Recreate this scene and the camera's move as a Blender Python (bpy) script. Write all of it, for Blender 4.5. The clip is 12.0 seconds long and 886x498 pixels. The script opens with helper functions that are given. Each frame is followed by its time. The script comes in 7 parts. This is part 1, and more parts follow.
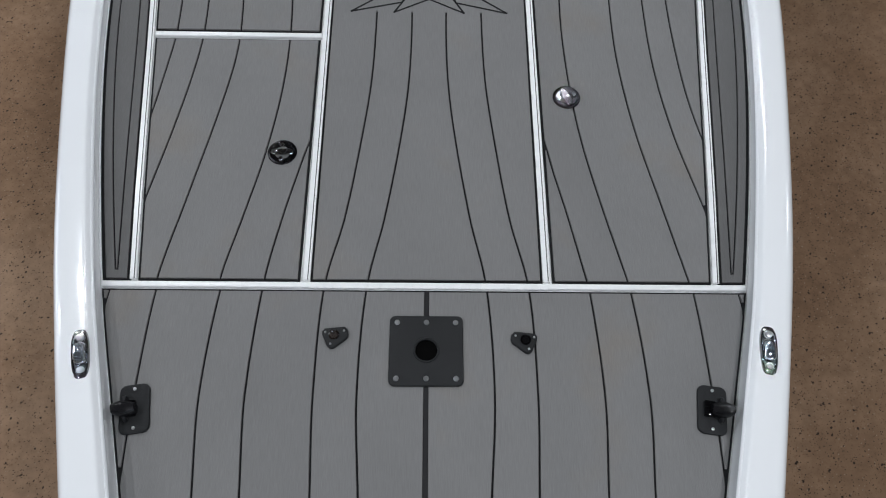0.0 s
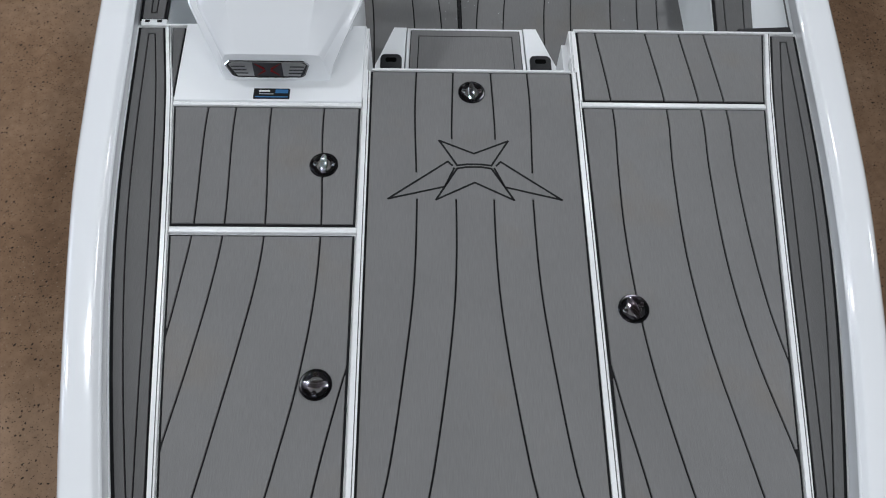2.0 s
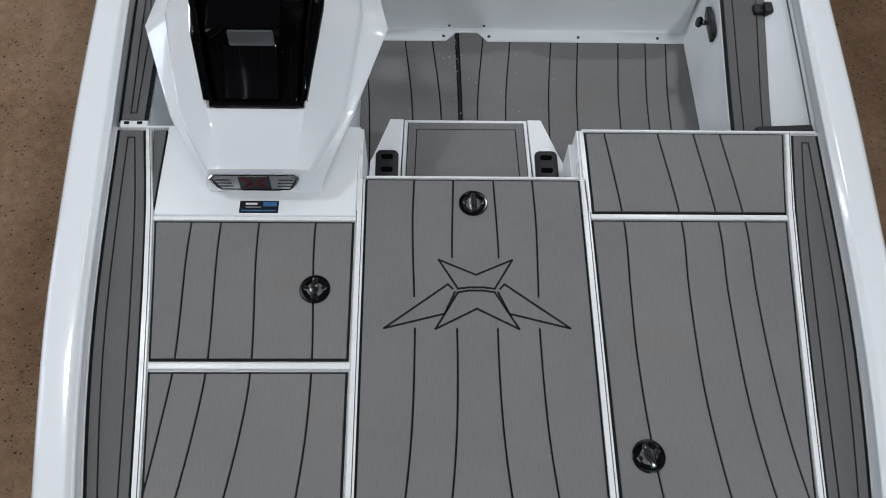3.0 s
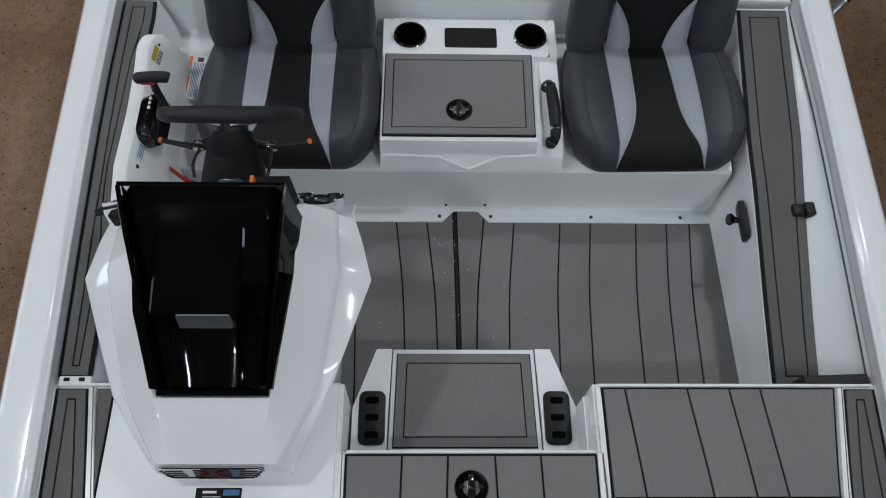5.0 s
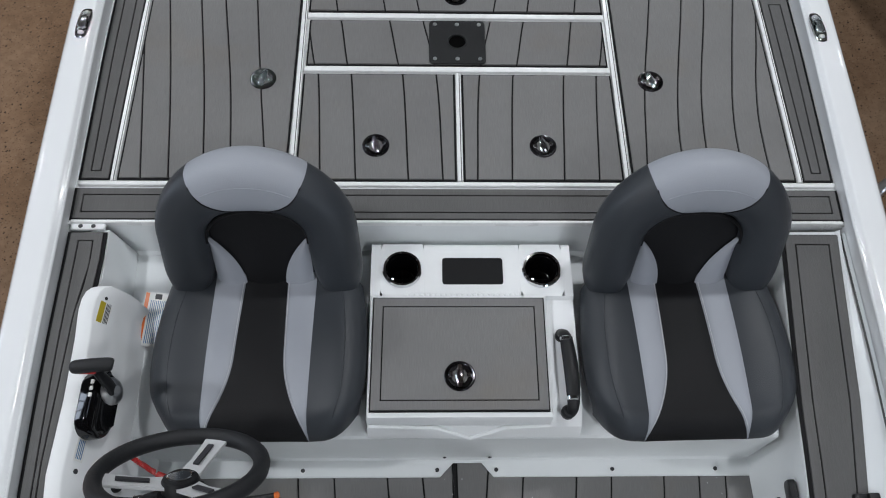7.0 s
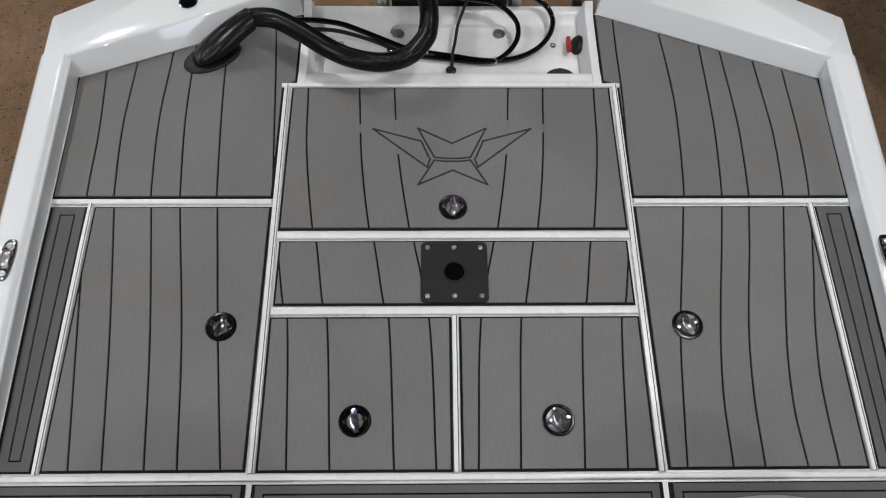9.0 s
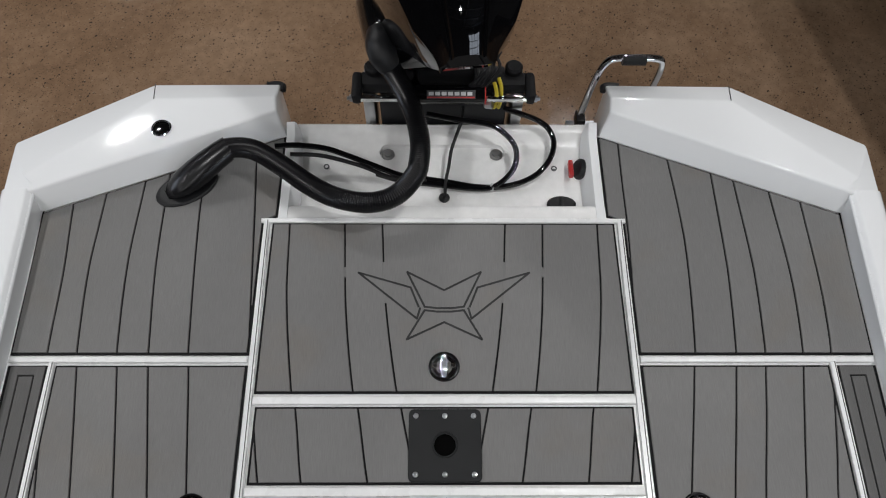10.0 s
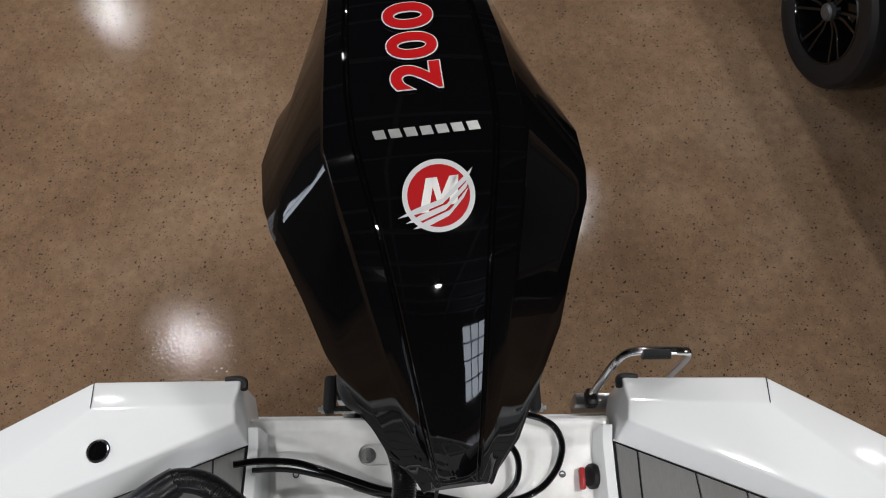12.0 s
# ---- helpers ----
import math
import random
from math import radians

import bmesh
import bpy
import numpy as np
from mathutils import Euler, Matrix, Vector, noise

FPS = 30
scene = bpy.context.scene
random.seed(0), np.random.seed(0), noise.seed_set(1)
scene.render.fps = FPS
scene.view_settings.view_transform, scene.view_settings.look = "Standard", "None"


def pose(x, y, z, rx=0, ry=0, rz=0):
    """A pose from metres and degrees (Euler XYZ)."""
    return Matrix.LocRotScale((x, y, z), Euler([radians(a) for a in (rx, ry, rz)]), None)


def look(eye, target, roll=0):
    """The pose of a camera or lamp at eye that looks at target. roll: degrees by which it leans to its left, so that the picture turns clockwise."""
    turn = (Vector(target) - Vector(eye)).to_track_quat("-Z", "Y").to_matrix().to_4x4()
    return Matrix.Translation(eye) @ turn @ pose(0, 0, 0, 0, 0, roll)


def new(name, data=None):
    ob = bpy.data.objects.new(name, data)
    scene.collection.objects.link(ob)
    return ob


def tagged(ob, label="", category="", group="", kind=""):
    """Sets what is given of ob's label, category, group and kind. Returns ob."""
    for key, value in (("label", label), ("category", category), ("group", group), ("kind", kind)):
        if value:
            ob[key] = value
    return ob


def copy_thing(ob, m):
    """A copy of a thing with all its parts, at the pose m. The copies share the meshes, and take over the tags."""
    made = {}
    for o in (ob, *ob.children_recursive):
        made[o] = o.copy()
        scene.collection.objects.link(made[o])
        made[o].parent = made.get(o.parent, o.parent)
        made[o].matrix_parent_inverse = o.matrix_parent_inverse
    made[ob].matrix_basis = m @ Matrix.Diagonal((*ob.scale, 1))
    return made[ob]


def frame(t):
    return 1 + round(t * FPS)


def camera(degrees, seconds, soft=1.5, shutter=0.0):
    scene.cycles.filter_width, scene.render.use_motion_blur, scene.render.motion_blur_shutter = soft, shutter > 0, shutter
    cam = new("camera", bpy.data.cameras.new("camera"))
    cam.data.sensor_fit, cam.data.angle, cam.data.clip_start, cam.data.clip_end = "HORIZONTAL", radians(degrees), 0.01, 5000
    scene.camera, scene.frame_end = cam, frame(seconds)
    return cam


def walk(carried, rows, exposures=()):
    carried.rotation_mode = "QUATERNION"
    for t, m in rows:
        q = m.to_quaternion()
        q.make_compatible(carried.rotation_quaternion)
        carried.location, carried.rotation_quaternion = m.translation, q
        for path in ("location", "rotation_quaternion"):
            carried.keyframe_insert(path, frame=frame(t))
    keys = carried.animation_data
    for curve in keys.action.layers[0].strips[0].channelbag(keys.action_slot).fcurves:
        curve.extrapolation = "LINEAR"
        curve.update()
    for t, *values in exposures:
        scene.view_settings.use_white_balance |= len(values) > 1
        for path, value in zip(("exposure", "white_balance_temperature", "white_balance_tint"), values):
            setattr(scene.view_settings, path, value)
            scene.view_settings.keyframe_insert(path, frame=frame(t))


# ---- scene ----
cam = camera(59.5, 12.0, 1.05)

PATH = [
    (0, (-0.001, -0.737, 1.768), (0.041, 0.191, -0.003), 2.8),
    (0.5, (-0.017, -0.63, 1.798), (0.03, 0.294, 0.025), 3.1),
    (1, (-0.06, -0.468, 1.826), (-0.007, 0.455, 0.052), 3.2),
    (1.5, (-0.113, -0.265, 1.833), (-0.061, 0.648, 0.054), 3.2),
    (2, (-0.139, -0.087, 1.817), (-0.09, 0.832, 0.042), 3.1),
    (2.5, (-0.149, 0.107, 1.831), (-0.099, 1.017, 0.05), 3.2),
    (3, (-0.14, 0.297, 1.849), (-0.088, 1.2, 0.065), 3.2),
    (3.2, (-0.139, 0.375, 1.85), (-0.085, 1.271, 0.062), 3.3),
    (4.8, (-0.116, 0.976, 1.874), (-0.07, 1.876, 0.089), 2.8),
    (5, (-0.112, 1.041, 1.865), (-0.067, 1.956, 0.087), 2.8),
    (5.5, (-0.118, 1.228, 1.87), (-0.068, 2.156, 0.099), 2.9),
    (6, (-0.126, 1.428, 1.881), (-0.071, 2.356, 0.11), 3.2),
    (6.5, (-0.113, 1.661, 1.887), (-0.067, 2.583, 0.113), 2.7),
    (7, (-0.107, 1.856, 1.891), (-0.056, 2.777, 0.116), 2.9),
    (7.2, (-0.098, 1.929, 1.891), (-0.051, 2.848, 0.115), 2.7),
    (8.8, (-0.066, 2.576, 1.861), (-0.042, 3.484, 0.079), 1.3),
    (9, (-0.06, 2.695, 1.867), (-0.031, 3.604, 0.086), 1.5),
    (9.5, (-0.043, 2.935, 1.887), (-0.02, 3.839, 0.103), 1.3),
    (10, (-0.026, 3.145, 1.906), (-0.004, 4.053, 0.124), 1.3),
    (10.5, (-0.005, 3.395, 1.942), (0.021, 4.304, 0.161), 1.4),
    (11, (0.015, 3.607, 1.96), (0.037, 4.518, 0.18), 1.1),
    (11.5, (0.007, 3.819, 1.96), (0.033, 4.733, 0.181), 1.2),
    (12, (0.004, 4.026, 1.974), (0.03, 4.944, 0.197), 1.1),
]
walk(cam, [(t, look(eye, target, roll)) for t, eye, target, roll in PATH],
     [(0, -0.09, 6400, 12), (2, -0.16, 6400, 12), (3.2, -0.24, 6420, 12), (5, -0.47, 6450, 12), (6, -0.25, 6480, 12), (7.2, -0.12, 6500, 12), (8.8, -0.2, 6800, 13), (11, -0.2, 6880, 13), (12, 0.0, 6930, 13)])

# ---- light ----
GROUND = -1.145
world = bpy.data.worlds.new("hall_air")
scene.world = world
world.use_nodes = True
world.node_tree.nodes["Background"].inputs[0].default_value = (0.85, 0.92, 1.0, 1)
world.node_tree.nodes["Background"].inputs[1].default_value = 0.1

LAMP_Z = 4.75
LAMPS = [(-7.7, y) for y in (-7.5, -2.5, 2.5, 7.5, 12.5)] + [(-5.2, -7.9), (-3.0, -2.5), (-3.0, 2.5), (-3.0, 7.45), (-4.95, 12.9)]
LAMPS += [(x, y) for x in (1.8, 8.3) for y in (-5.7, -0.7, 4.3, 9.3, 14.3)]


# ---- materials ----
def ramp(nt, src, stops):
    r = nt.nodes.new("ShaderNodeValToRGB")
    els = r.color_ramp.elements
    while len(els) < len(stops):
        els.new(0.5)
    for e, (p, c) in zip(els, stops):
        e.position, e.color = p, (*c, 1) if len(c) == 3 else c
    nt.links.new(src, r.inputs[0])
    return r.outputs[0]


def noise_tex(nt, scale, detail=4, stretch=None, rough=0.55):
    co = nt.nodes.new("ShaderNodeTexCoord").outputs["Object"]
    if stretch:
        m = nt.nodes.new("ShaderNodeMapping")
        m.inputs["Scale"].default_value = stretch
        nt.links.new(co, m.inputs[0])
        co = m.outputs[0]
    n = nt.nodes.new("ShaderNodeTexNoise")
    n.inputs["Scale"].default_value, n.inputs["Detail"].default_value, n.inputs["Roughness"].default_value = scale, detail, rough
    nt.links.new(co, n.inputs["Vector"])
    return n.outputs[0]


def mix(nt, a, b, fac, mode="MIX"):
    m = nt.nodes.new("ShaderNodeMix")
    m.data_type, m.blend_type = "RGBA", mode
    for sock, v in ((m.inputs[0], fac), (m.inputs[6], a), (m.inputs[7], b)):
        if isinstance(v, (int, float)):
            sock.default_value = v
        elif isinstance(v, tuple):
            sock.default_value = (*v, 1)
        else:
            nt.links.new(v, sock)
    return m.outputs[2]


def material(name, color, rough=0.5, metal=0.0, spec=0.5, coat=0.0, grain=None, vary=0.08, bump=0.0, bump_scale=200, rough_vary=0.0, piece=0.0, broad=3.0, stain=None):
    """A procedural surface: broad and fine variation of the colour, relief and uneven gloss."""
    mat = bpy.data.materials.new(name)
    mat.use_nodes = True
    nt = mat.node_tree
    b = nt.nodes["Principled BSDF"]
    b.inputs["Roughness"].default_value, b.inputs["Metallic"].default_value = rough, metal
    b.inputs["Specular IOR Level"].default_value, b.inputs["Coat Weight"].default_value = spec, coat
    b.inputs["Coat Roughness"].default_value = 0.04
    lo, hi = tuple(c * (1 - vary) for c in color), tuple(min(1, c * (1 + vary)) for c in color)
    col = ramp(nt, noise_tex(nt, broad), [(0.3, lo), (0.7, hi)])
    if grain:
        scale, stretch, amount = grain
        g = ramp(nt, noise_tex(nt, scale, 3, stretch), [(0.3, (1 - amount,) * 3), (0.7, (1 + amount,) * 3)])
        col = mix(nt, col, g, 1.0, "MULTIPLY")
    if piece:
        info = nt.nodes.new("ShaderNodeObjectInfo")
        p = ramp(nt, info.outputs["Random"], [(0, (1 - piece,) * 3), (1, (1 + piece,) * 3)])
        col = mix(nt, col, p, 1.0, "MULTIPLY")
    if stain:
        col = mix(nt, col, ramp(nt, noise_tex(nt, 3.2, 4), [(0.56, (1, 1, 1)), (0.74, stain)]), 1.0, "MULTIPLY")
    nt.links.new(col, b.inputs["Base Color"])
    if rough_vary:
        r = ramp(nt, noise_tex(nt, 14, 5), [(0.3, (rough - rough_vary,) * 3), (0.7, (rough + rough_vary,) * 3)])
        nt.links.new(r, b.inputs["Roughness"])
    if bump:
        bp = nt.nodes.new("ShaderNodeBump")
        bp.inputs["Strength"].default_value, bp.inputs["Distance"].default_value = bump, 0.002
        nt.links.new(noise_tex(nt, bump_scale, 3, grain[1] if grain else None), bp.inputs["Height"])
        nt.links.new(bp.outputs[0], b.inputs["Normal"])
    return mat


def concrete_floor():
    """Polished, brown-stained concrete with dark and pale aggregate."""
    mat = bpy.data.materials.new("polished_concrete")
    mat.use_nodes = True
    nt = mat.node_tree
    b = nt.nodes["Principled BSDF"]
    b.inputs["Specular IOR Level"].default_value = 0.10
    base = ramp(nt, noise_tex(nt, 1.3, 6), [(0.25, (0.158, 0.097, 0.059)), (0.5, (0.222, 0.142, 0.089)), (0.75, (0.294, 0.199, 0.133))])
    fine = ramp(nt, noise_tex(nt, 24, 4), [(0.3, (0.86,) * 3), (0.7, (1.12,) * 3)])
    col = mix(nt, base, fine, 1.0, "MULTIPLY")
    co = nt.nodes.new("ShaderNodeTexCoord").outputs["Object"]
    for scale, size, tone, seed in ((44, 0.15, (0.034, 0.026, 0.021), 0.0), (105, 0.20, (0.060, 0.042, 0.030), 4.0), (70, 0.12, (0.29, 0.215, 0.155), 9.0)):
        v = nt.nodes.new("ShaderNodeTexVoronoi")
        v.inputs["Scale"].default_value = scale
        m = nt.nodes.new("ShaderNodeMapping")
        m.inputs["Location"].default_value = (seed, seed * 0.7, 0)
        nt.links.new(co, m.inputs[0])
        d = mix(nt, m.outputs[0], noise_tex(nt, 60, 2), 0.020, "ADD")
        nt.links.new(d, v.inputs["Vector"])
        keep = ramp(nt, v.outputs["Color"], [(0.6, (0, 0, 0)), (0.62, (1, 1, 1))])
        dot = ramp(nt, v.outputs["Distance"], [(size, (1, 1, 1)), (size + 0.1, (0, 0, 0))])
        both = mix(nt, keep, dot, 1.0, "MULTIPLY")
        col = mix(nt, col, tone, both)
    flecks = ramp(nt, noise_tex(nt, 120, 2), [(0.61, (1, 1, 1)), (0.70, (0.74, 0.71, 0.69))])
    col = mix(nt, col, flecks, 1.0, "MULTIPLY")
    stain = ramp(nt, noise_tex(nt, 0.45, 3), [(0.35, (0.86, 0.84, 0.82)), (0.65, (1.08, 1.09, 1.1))])
    col = mix(nt, col, stain, 1.0, "MULTIPLY")
    nt.links.new(col, b.inputs["Base Color"])
    nt.links.new(ramp(nt, noise_tex(nt, 9, 6), [(0.3, (0.05,) * 3), (0.7, (0.11,) * 3)]), b.inputs["Roughness"])
    bp = nt.nodes.new("ShaderNodeBump")
    bp.inputs["Strength"].default_value, bp.inputs["Distance"].default_value = 0.30, 0.002
    nt.links.new(noise_tex(nt, 70, 2), bp.inputs["Height"])
    nt.links.new(bp.outputs[0], b.inputs["Normal"])
    return mat


def glowing(name, color, strength):
    mat = bpy.data.materials.new(name)
    mat.use_nodes = True
    nt = mat.node_tree
    nt.nodes.remove(nt.nodes["Principled BSDF"])
    e = nt.nodes.new("ShaderNodeEmission")
    e.inputs[0].default_value, e.inputs[1].default_value = (*color, 1), strength
    nt.links.new(e.outputs[0], nt.nodes["Material Output"].inputs[0])
    return mat


def clear(name, color=(1, 1, 1), rough=0.02):
    mat = bpy.data.materials.new(name)
    mat.use_nodes = True
    b = mat.node_tree.nodes["Principled BSDF"]
    b.inputs["Base Color"].default_value = (*color, 1)
    b.inputs["Transmission Weight"].default_value, b.inputs["Roughness"].default_value = 1.0, rough
    return mat


FOAM = material("grey_deck_foam", (0.175, 0.174, 0.172), 0.62, spec=0.42, grain=(70, (14, 0.4, 1), 0.11), vary=0.06, bump=0.35, bump_scale=60, piece=0.035, stain=(1.02, 0.955, 0.88))
# darker foam of its own, lowered further for the gunwale's shadow
FOAM_DARK = material("dark_foam_part_shade", (0.107, 0.106, 0.105), 0.62, spec=0.42, grain=(70, (14, 0.4, 1), 0.11), vary=0.06, bump=0.35, bump_scale=60, piece=0.03)
GROOVE = material("black_foam_core", (0.012, 0.012, 0.013), 0.8, spec=0.2, vary=0.2)
# near-black that stands for the shade inside holes and slots
VOID = material("hole_shade_black", (0.0015, 0.0015, 0.0015), 0.9, spec=0.05, vary=0.2)
HOSE = material("black_ribbed_hose", (0.004, 0.004, 0.005), 0.27, spec=0.36, vary=0.15)
GELCOAT = material("white_gelcoat", (0.85, 0.87, 0.885), 0.10, coat=0.5, vary=0.015, broad=1.2, rough_vary=0.03)
PAINT = material("white_textured_paint", (0.83, 0.85, 0.86), 0.42, vary=0.03, bump=0.25, bump_scale=700, rough_vary=0.08)
LINER = material("grey_white_liner", (0.77, 0.80, 0.81), 0.42, vary=0.05, bump=0.3, bump_scale=500, rough_vary=0.08)
TRIM = material("white_hatch_trim", (0.84, 0.85, 0.85), 0.3, vary=0.03, grain=(90, None, 0.02), rough_vary=0.1)
BLACK_PLASTIC = material("black_plastic", (0.010, 0.0105, 0.012), 0.42, spec=0.32, vary=0.15, bump=0.15, bump_scale=900)
DARK_PLATE = material("textured_black_plate", (0.011, 0.012, 0.013), 0.55, spec=0.3, vary=0.15, bump=0.5, bump_scale=900)
BLACK_GLOSS = material("gloss_black", (0.003, 0.003, 0.0035), 0.05, spec=0.5, vary=0.1)
COWL_BLACK = material("polished_black_enamel", (0.002, 0.002, 0.0025), 0.03, spec=0.42, vary=0.1, rough_vary=0.01)
RUBBER = material("black_rubber", (0.008, 0.008, 0.009), 0.45, spec=0.35, vary=0.15, bump=0.2, bump_scale=300)
CHROME = material("chrome", (0.78, 0.79, 0.81), 0.07, metal=1.0, vary=0.03)
STEEL = material("brushed_steel", (0.55, 0.56, 0.57), 0.28, metal=1.0, vary=0.06)
VINYL_GREY = material("charcoal_vinyl", (0.028, 0.033, 0.040), 0.42, vary=0.12, bump=0.35, bump_scale=420, rough_vary=0.06)
VINYL_BLACK = material("black_vinyl", (0.006, 0.006, 0.007), 0.55, spec=0.25, vary=0.15, bump=0.35, bump_scale=420)
VINYL_LIGHT = material("silver_grey_vinyl", (0.33, 0.35, 0.39), 0.45, vary=0.06, bump=0.3, bump_scale=420, rough_vary=0.06)
GRIP = material("soft_black_grip", (0.014, 0.015, 0.017), 0.5, spec=0.35, vary=0.12, bump=0.35, bump_scale=420)
DASH = material("matt_black_dash", (0.006, 0.006, 0.007), 0.6, spec=0.22, vary=0.15, bump=0.3, bump_scale=600)
BLACK_CHROME = material("black_chrome", (0.045, 0.045, 0.048), 0.2, metal=1.0, vary=0.08)
STITCH = material("pale_thread", (0.55, 0.56, 0.58), 0.7)
RED = material("red_plastic", (0.42, 0.02, 0.02), 0.35)
ORANGE = material("orange_plastic", (0.75, 0.17, 0.03), 0.4)
YELLOW = material("yellow_sticker", (0.55, 0.43, 0.03), 0.45)
WHITE_STICKER = material("white_sticker", (0.78, 0.78, 0.76), 0.4)
INK = material("printed_ink", (0.03, 0.03, 0.035), 0.5)
BLUE = material("blue_print", (0.03, 0.15, 0.34), 0.35)
RED_PRINT = material("red_print", (0.42, 0.008, 0.010), 0.3, spec=0.2)
SILVER_PRINT = material("silver_print", (0.58, 0.59, 0.60), 0.3, coat=0.3)
CONCRETE = concrete_floor()
PLASTER = material("hall_wall_paint", (0.16, 0.16, 0.155), 0.8, vary=0.05)
CEILING = material("hall_ceiling_paint", (0.035, 0.036, 0.038), 0.8, vary=0.08)
BEAM = material("pale_steel_beam", (0.30, 0.32, 0.35), 0.6, vary=0.08)
DAYLIGHT = glowing("daylight", (0.72, 0.84, 1.0), 7.0)
GAUGE_FACE = material("teal_gauge_face", (0.022, 0.055, 0.06), 0.25, coat=0.5)


# ---- building blocks ----
def mesh_of(name, bm, smooth=None):
    bmesh.ops.recalc_face_normals(bm, faces=bm.faces[:])
    me = bpy.data.meshes.new(name)
    bm.to_mesh(me)
    bm.free()
    if smooth:
        for p in me.polygons:
            p.use_smooth = True
        me.set_sharp_from_angle(angle=radians(smooth))
    return me


def part(name, bm, mat, parent=None, label="", smooth=35):
    me = mesh_of(name, bm, smooth)
    for m in mat if isinstance(mat, (list, tuple)) else (mat,):
        me.materials.append(m)
    ob = new(name, me)
    if parent:
        ob.parent = parent
    return tagged(ob, label)


def thing(name, label, category, group="", kind="", at=(0, 0, 0), turn=0.0):
    ob = new(name)
    ob.empty_display_size = 0.05
    ob.matrix_basis = pose(*at, 0, 0, turn)
    return tagged(ob, label, category, group, kind)


def lerp_table(table, y):
    if y <= table[0][0]:
        (a, p), (b, q) = table[0], table[1]
    else:
        (a, p), (b, q) = table[-2], table[-1]
        for i in range(len(table) - 1):
            if table[i][0] <= y <= table[i + 1][0]:
                (a, p), (b, q) = table[i], table[i + 1]
                break
    return p + (q - p) * (y - a) / (b - a)


def curve_fn(table):
    """A smooth curve through (y, x) knots, going on straight past its ends."""
    ys, xs = [k[0] for k in table], [k[1] for k in table]
    n = len(ys)
    m = []
    for i in range(n):
        a, b = max(0, i - 1), min(n - 1, i + 1)
        m.append((xs[b] - xs[a]) / (ys[b] - ys[a]))

    def f(y):
        if y <= ys[0]:
            return xs[0] + m[0] * (y - ys[0])
        if y >= ys[-1]:
            return xs[-1] + m[-1] * (y - ys[-1])
        i = max(k for k in range(n - 1) if ys[k] <= y)
        h = ys[i + 1] - ys[i]
        s = (y - ys[i]) / h
        return ((2 * s**3 - 3 * s**2 + 1) * xs[i] + (s**3 - 2 * s**2 + s) * h * m[i]
                + (3 * s**2 - 2 * s**3) * xs[i + 1] + (s**3 - s**2) * h * m[i + 1])
    return f


def prism(bm, poly, z0, z1, mat=0, bevel=0.0, segs=2):
    """An upright prism over a polygon (x, y), its upper edges rounded."""
    lo = [bm.verts.new((x, y, z0)) for x, y in poly]
    hi = [bm.verts.new((x, y, z1)) for x, y in poly]
    n = len(poly)
    faces = [bm.faces.new(hi), bm.faces.new(lo[::-1])]
    for i in range(n):
        faces.append(bm.faces.new((lo[i], lo[(i + 1) % n], hi[(i + 1) % n], hi[i])))
    for f in faces:
        f.material_index = mat
    if bevel:
        edges = [e for e in bm.edges if e.verts[0] in hi and e.verts[1] in hi]
        bmesh.ops.bevel(bm, geom=edges, offset=bevel, segments=segs, affect="EDGES", profile=0.5)
    return faces


def box(bm, x0, x1, y0, y1, z0, z1, bevel=0.0, mat=0, segs=2):
    made = bmesh.ops.create_cube(bm, size=1.0)["verts"]
    for v in made:
        v.co = Vector(((x0 + x1) / 2 + v.co.x * (x1 - x0), (y0 + y1) / 2 + v.co.y * (y1 - y0), (z0 + z1) / 2 + v.co.z * (z1 - z0)))
    faces = {f for v in made for f in v.link_faces}
    for f in faces:
        f.material_index = mat
    if bevel:
        bmesh.ops.bevel(bm, geom=list({e for f in faces for e in f.edges}), offset=bevel, segments=segs, affect="EDGES", profile=0.5)


def round_rect(x0, x1, y0, y1, r, n=4):
    pts = []
    for cx, cy, a in ((x1 - r, y1 - r, 0), (x0 + r, y1 - r, 90), (x0 + r, y0 + r, 180), (x1 - r, y0 + r, 270)):
        for i in range(n + 1):
            t = radians(a + 90 * i / n)
            pts.append((cx + r * math.cos(t), cy + r * math.sin(t)))
    return pts


def loft(bm, rings, closed=True, caps=True, mat=0):
    rows = [[bm.verts.new(p) for p in r] for r in rings]
    n = len(rows[0])
    for a, b in zip(rows, rows[1:]):
        for i in range(n if closed else n - 1):
            j = (i + 1) % n
            bm.faces.new((a[i], a[j], b[j], b[i])).material_index = mat
    if caps and closed:
        bm.faces.new(rows[0][::-1]).material_index = mat
        bm.faces.new(rows[-1]).material_index = mat
    return rows


def smooth_path(pts, per=8):
    """A Catmull-Rom curve through points."""
    p = [Vector(q) for q in pts]
    p = [2 * p[0] - p[1]] + p + [2 * p[-1] - p[-2]]
    out = []
    for i in range(1, len(p) - 2):
        for k in range(per):
            t = k / per
            a, b, c, d = p[i - 1], p[i], p[i + 1], p[i + 2]
            out.append(0.5 * ((2 * b) + (c - a) * t + (2 * a - 5 * b + 4 * c - d) * t * t + (3 * b - a - 3 * c + d) * t**3))
    return out + [p[-2]]


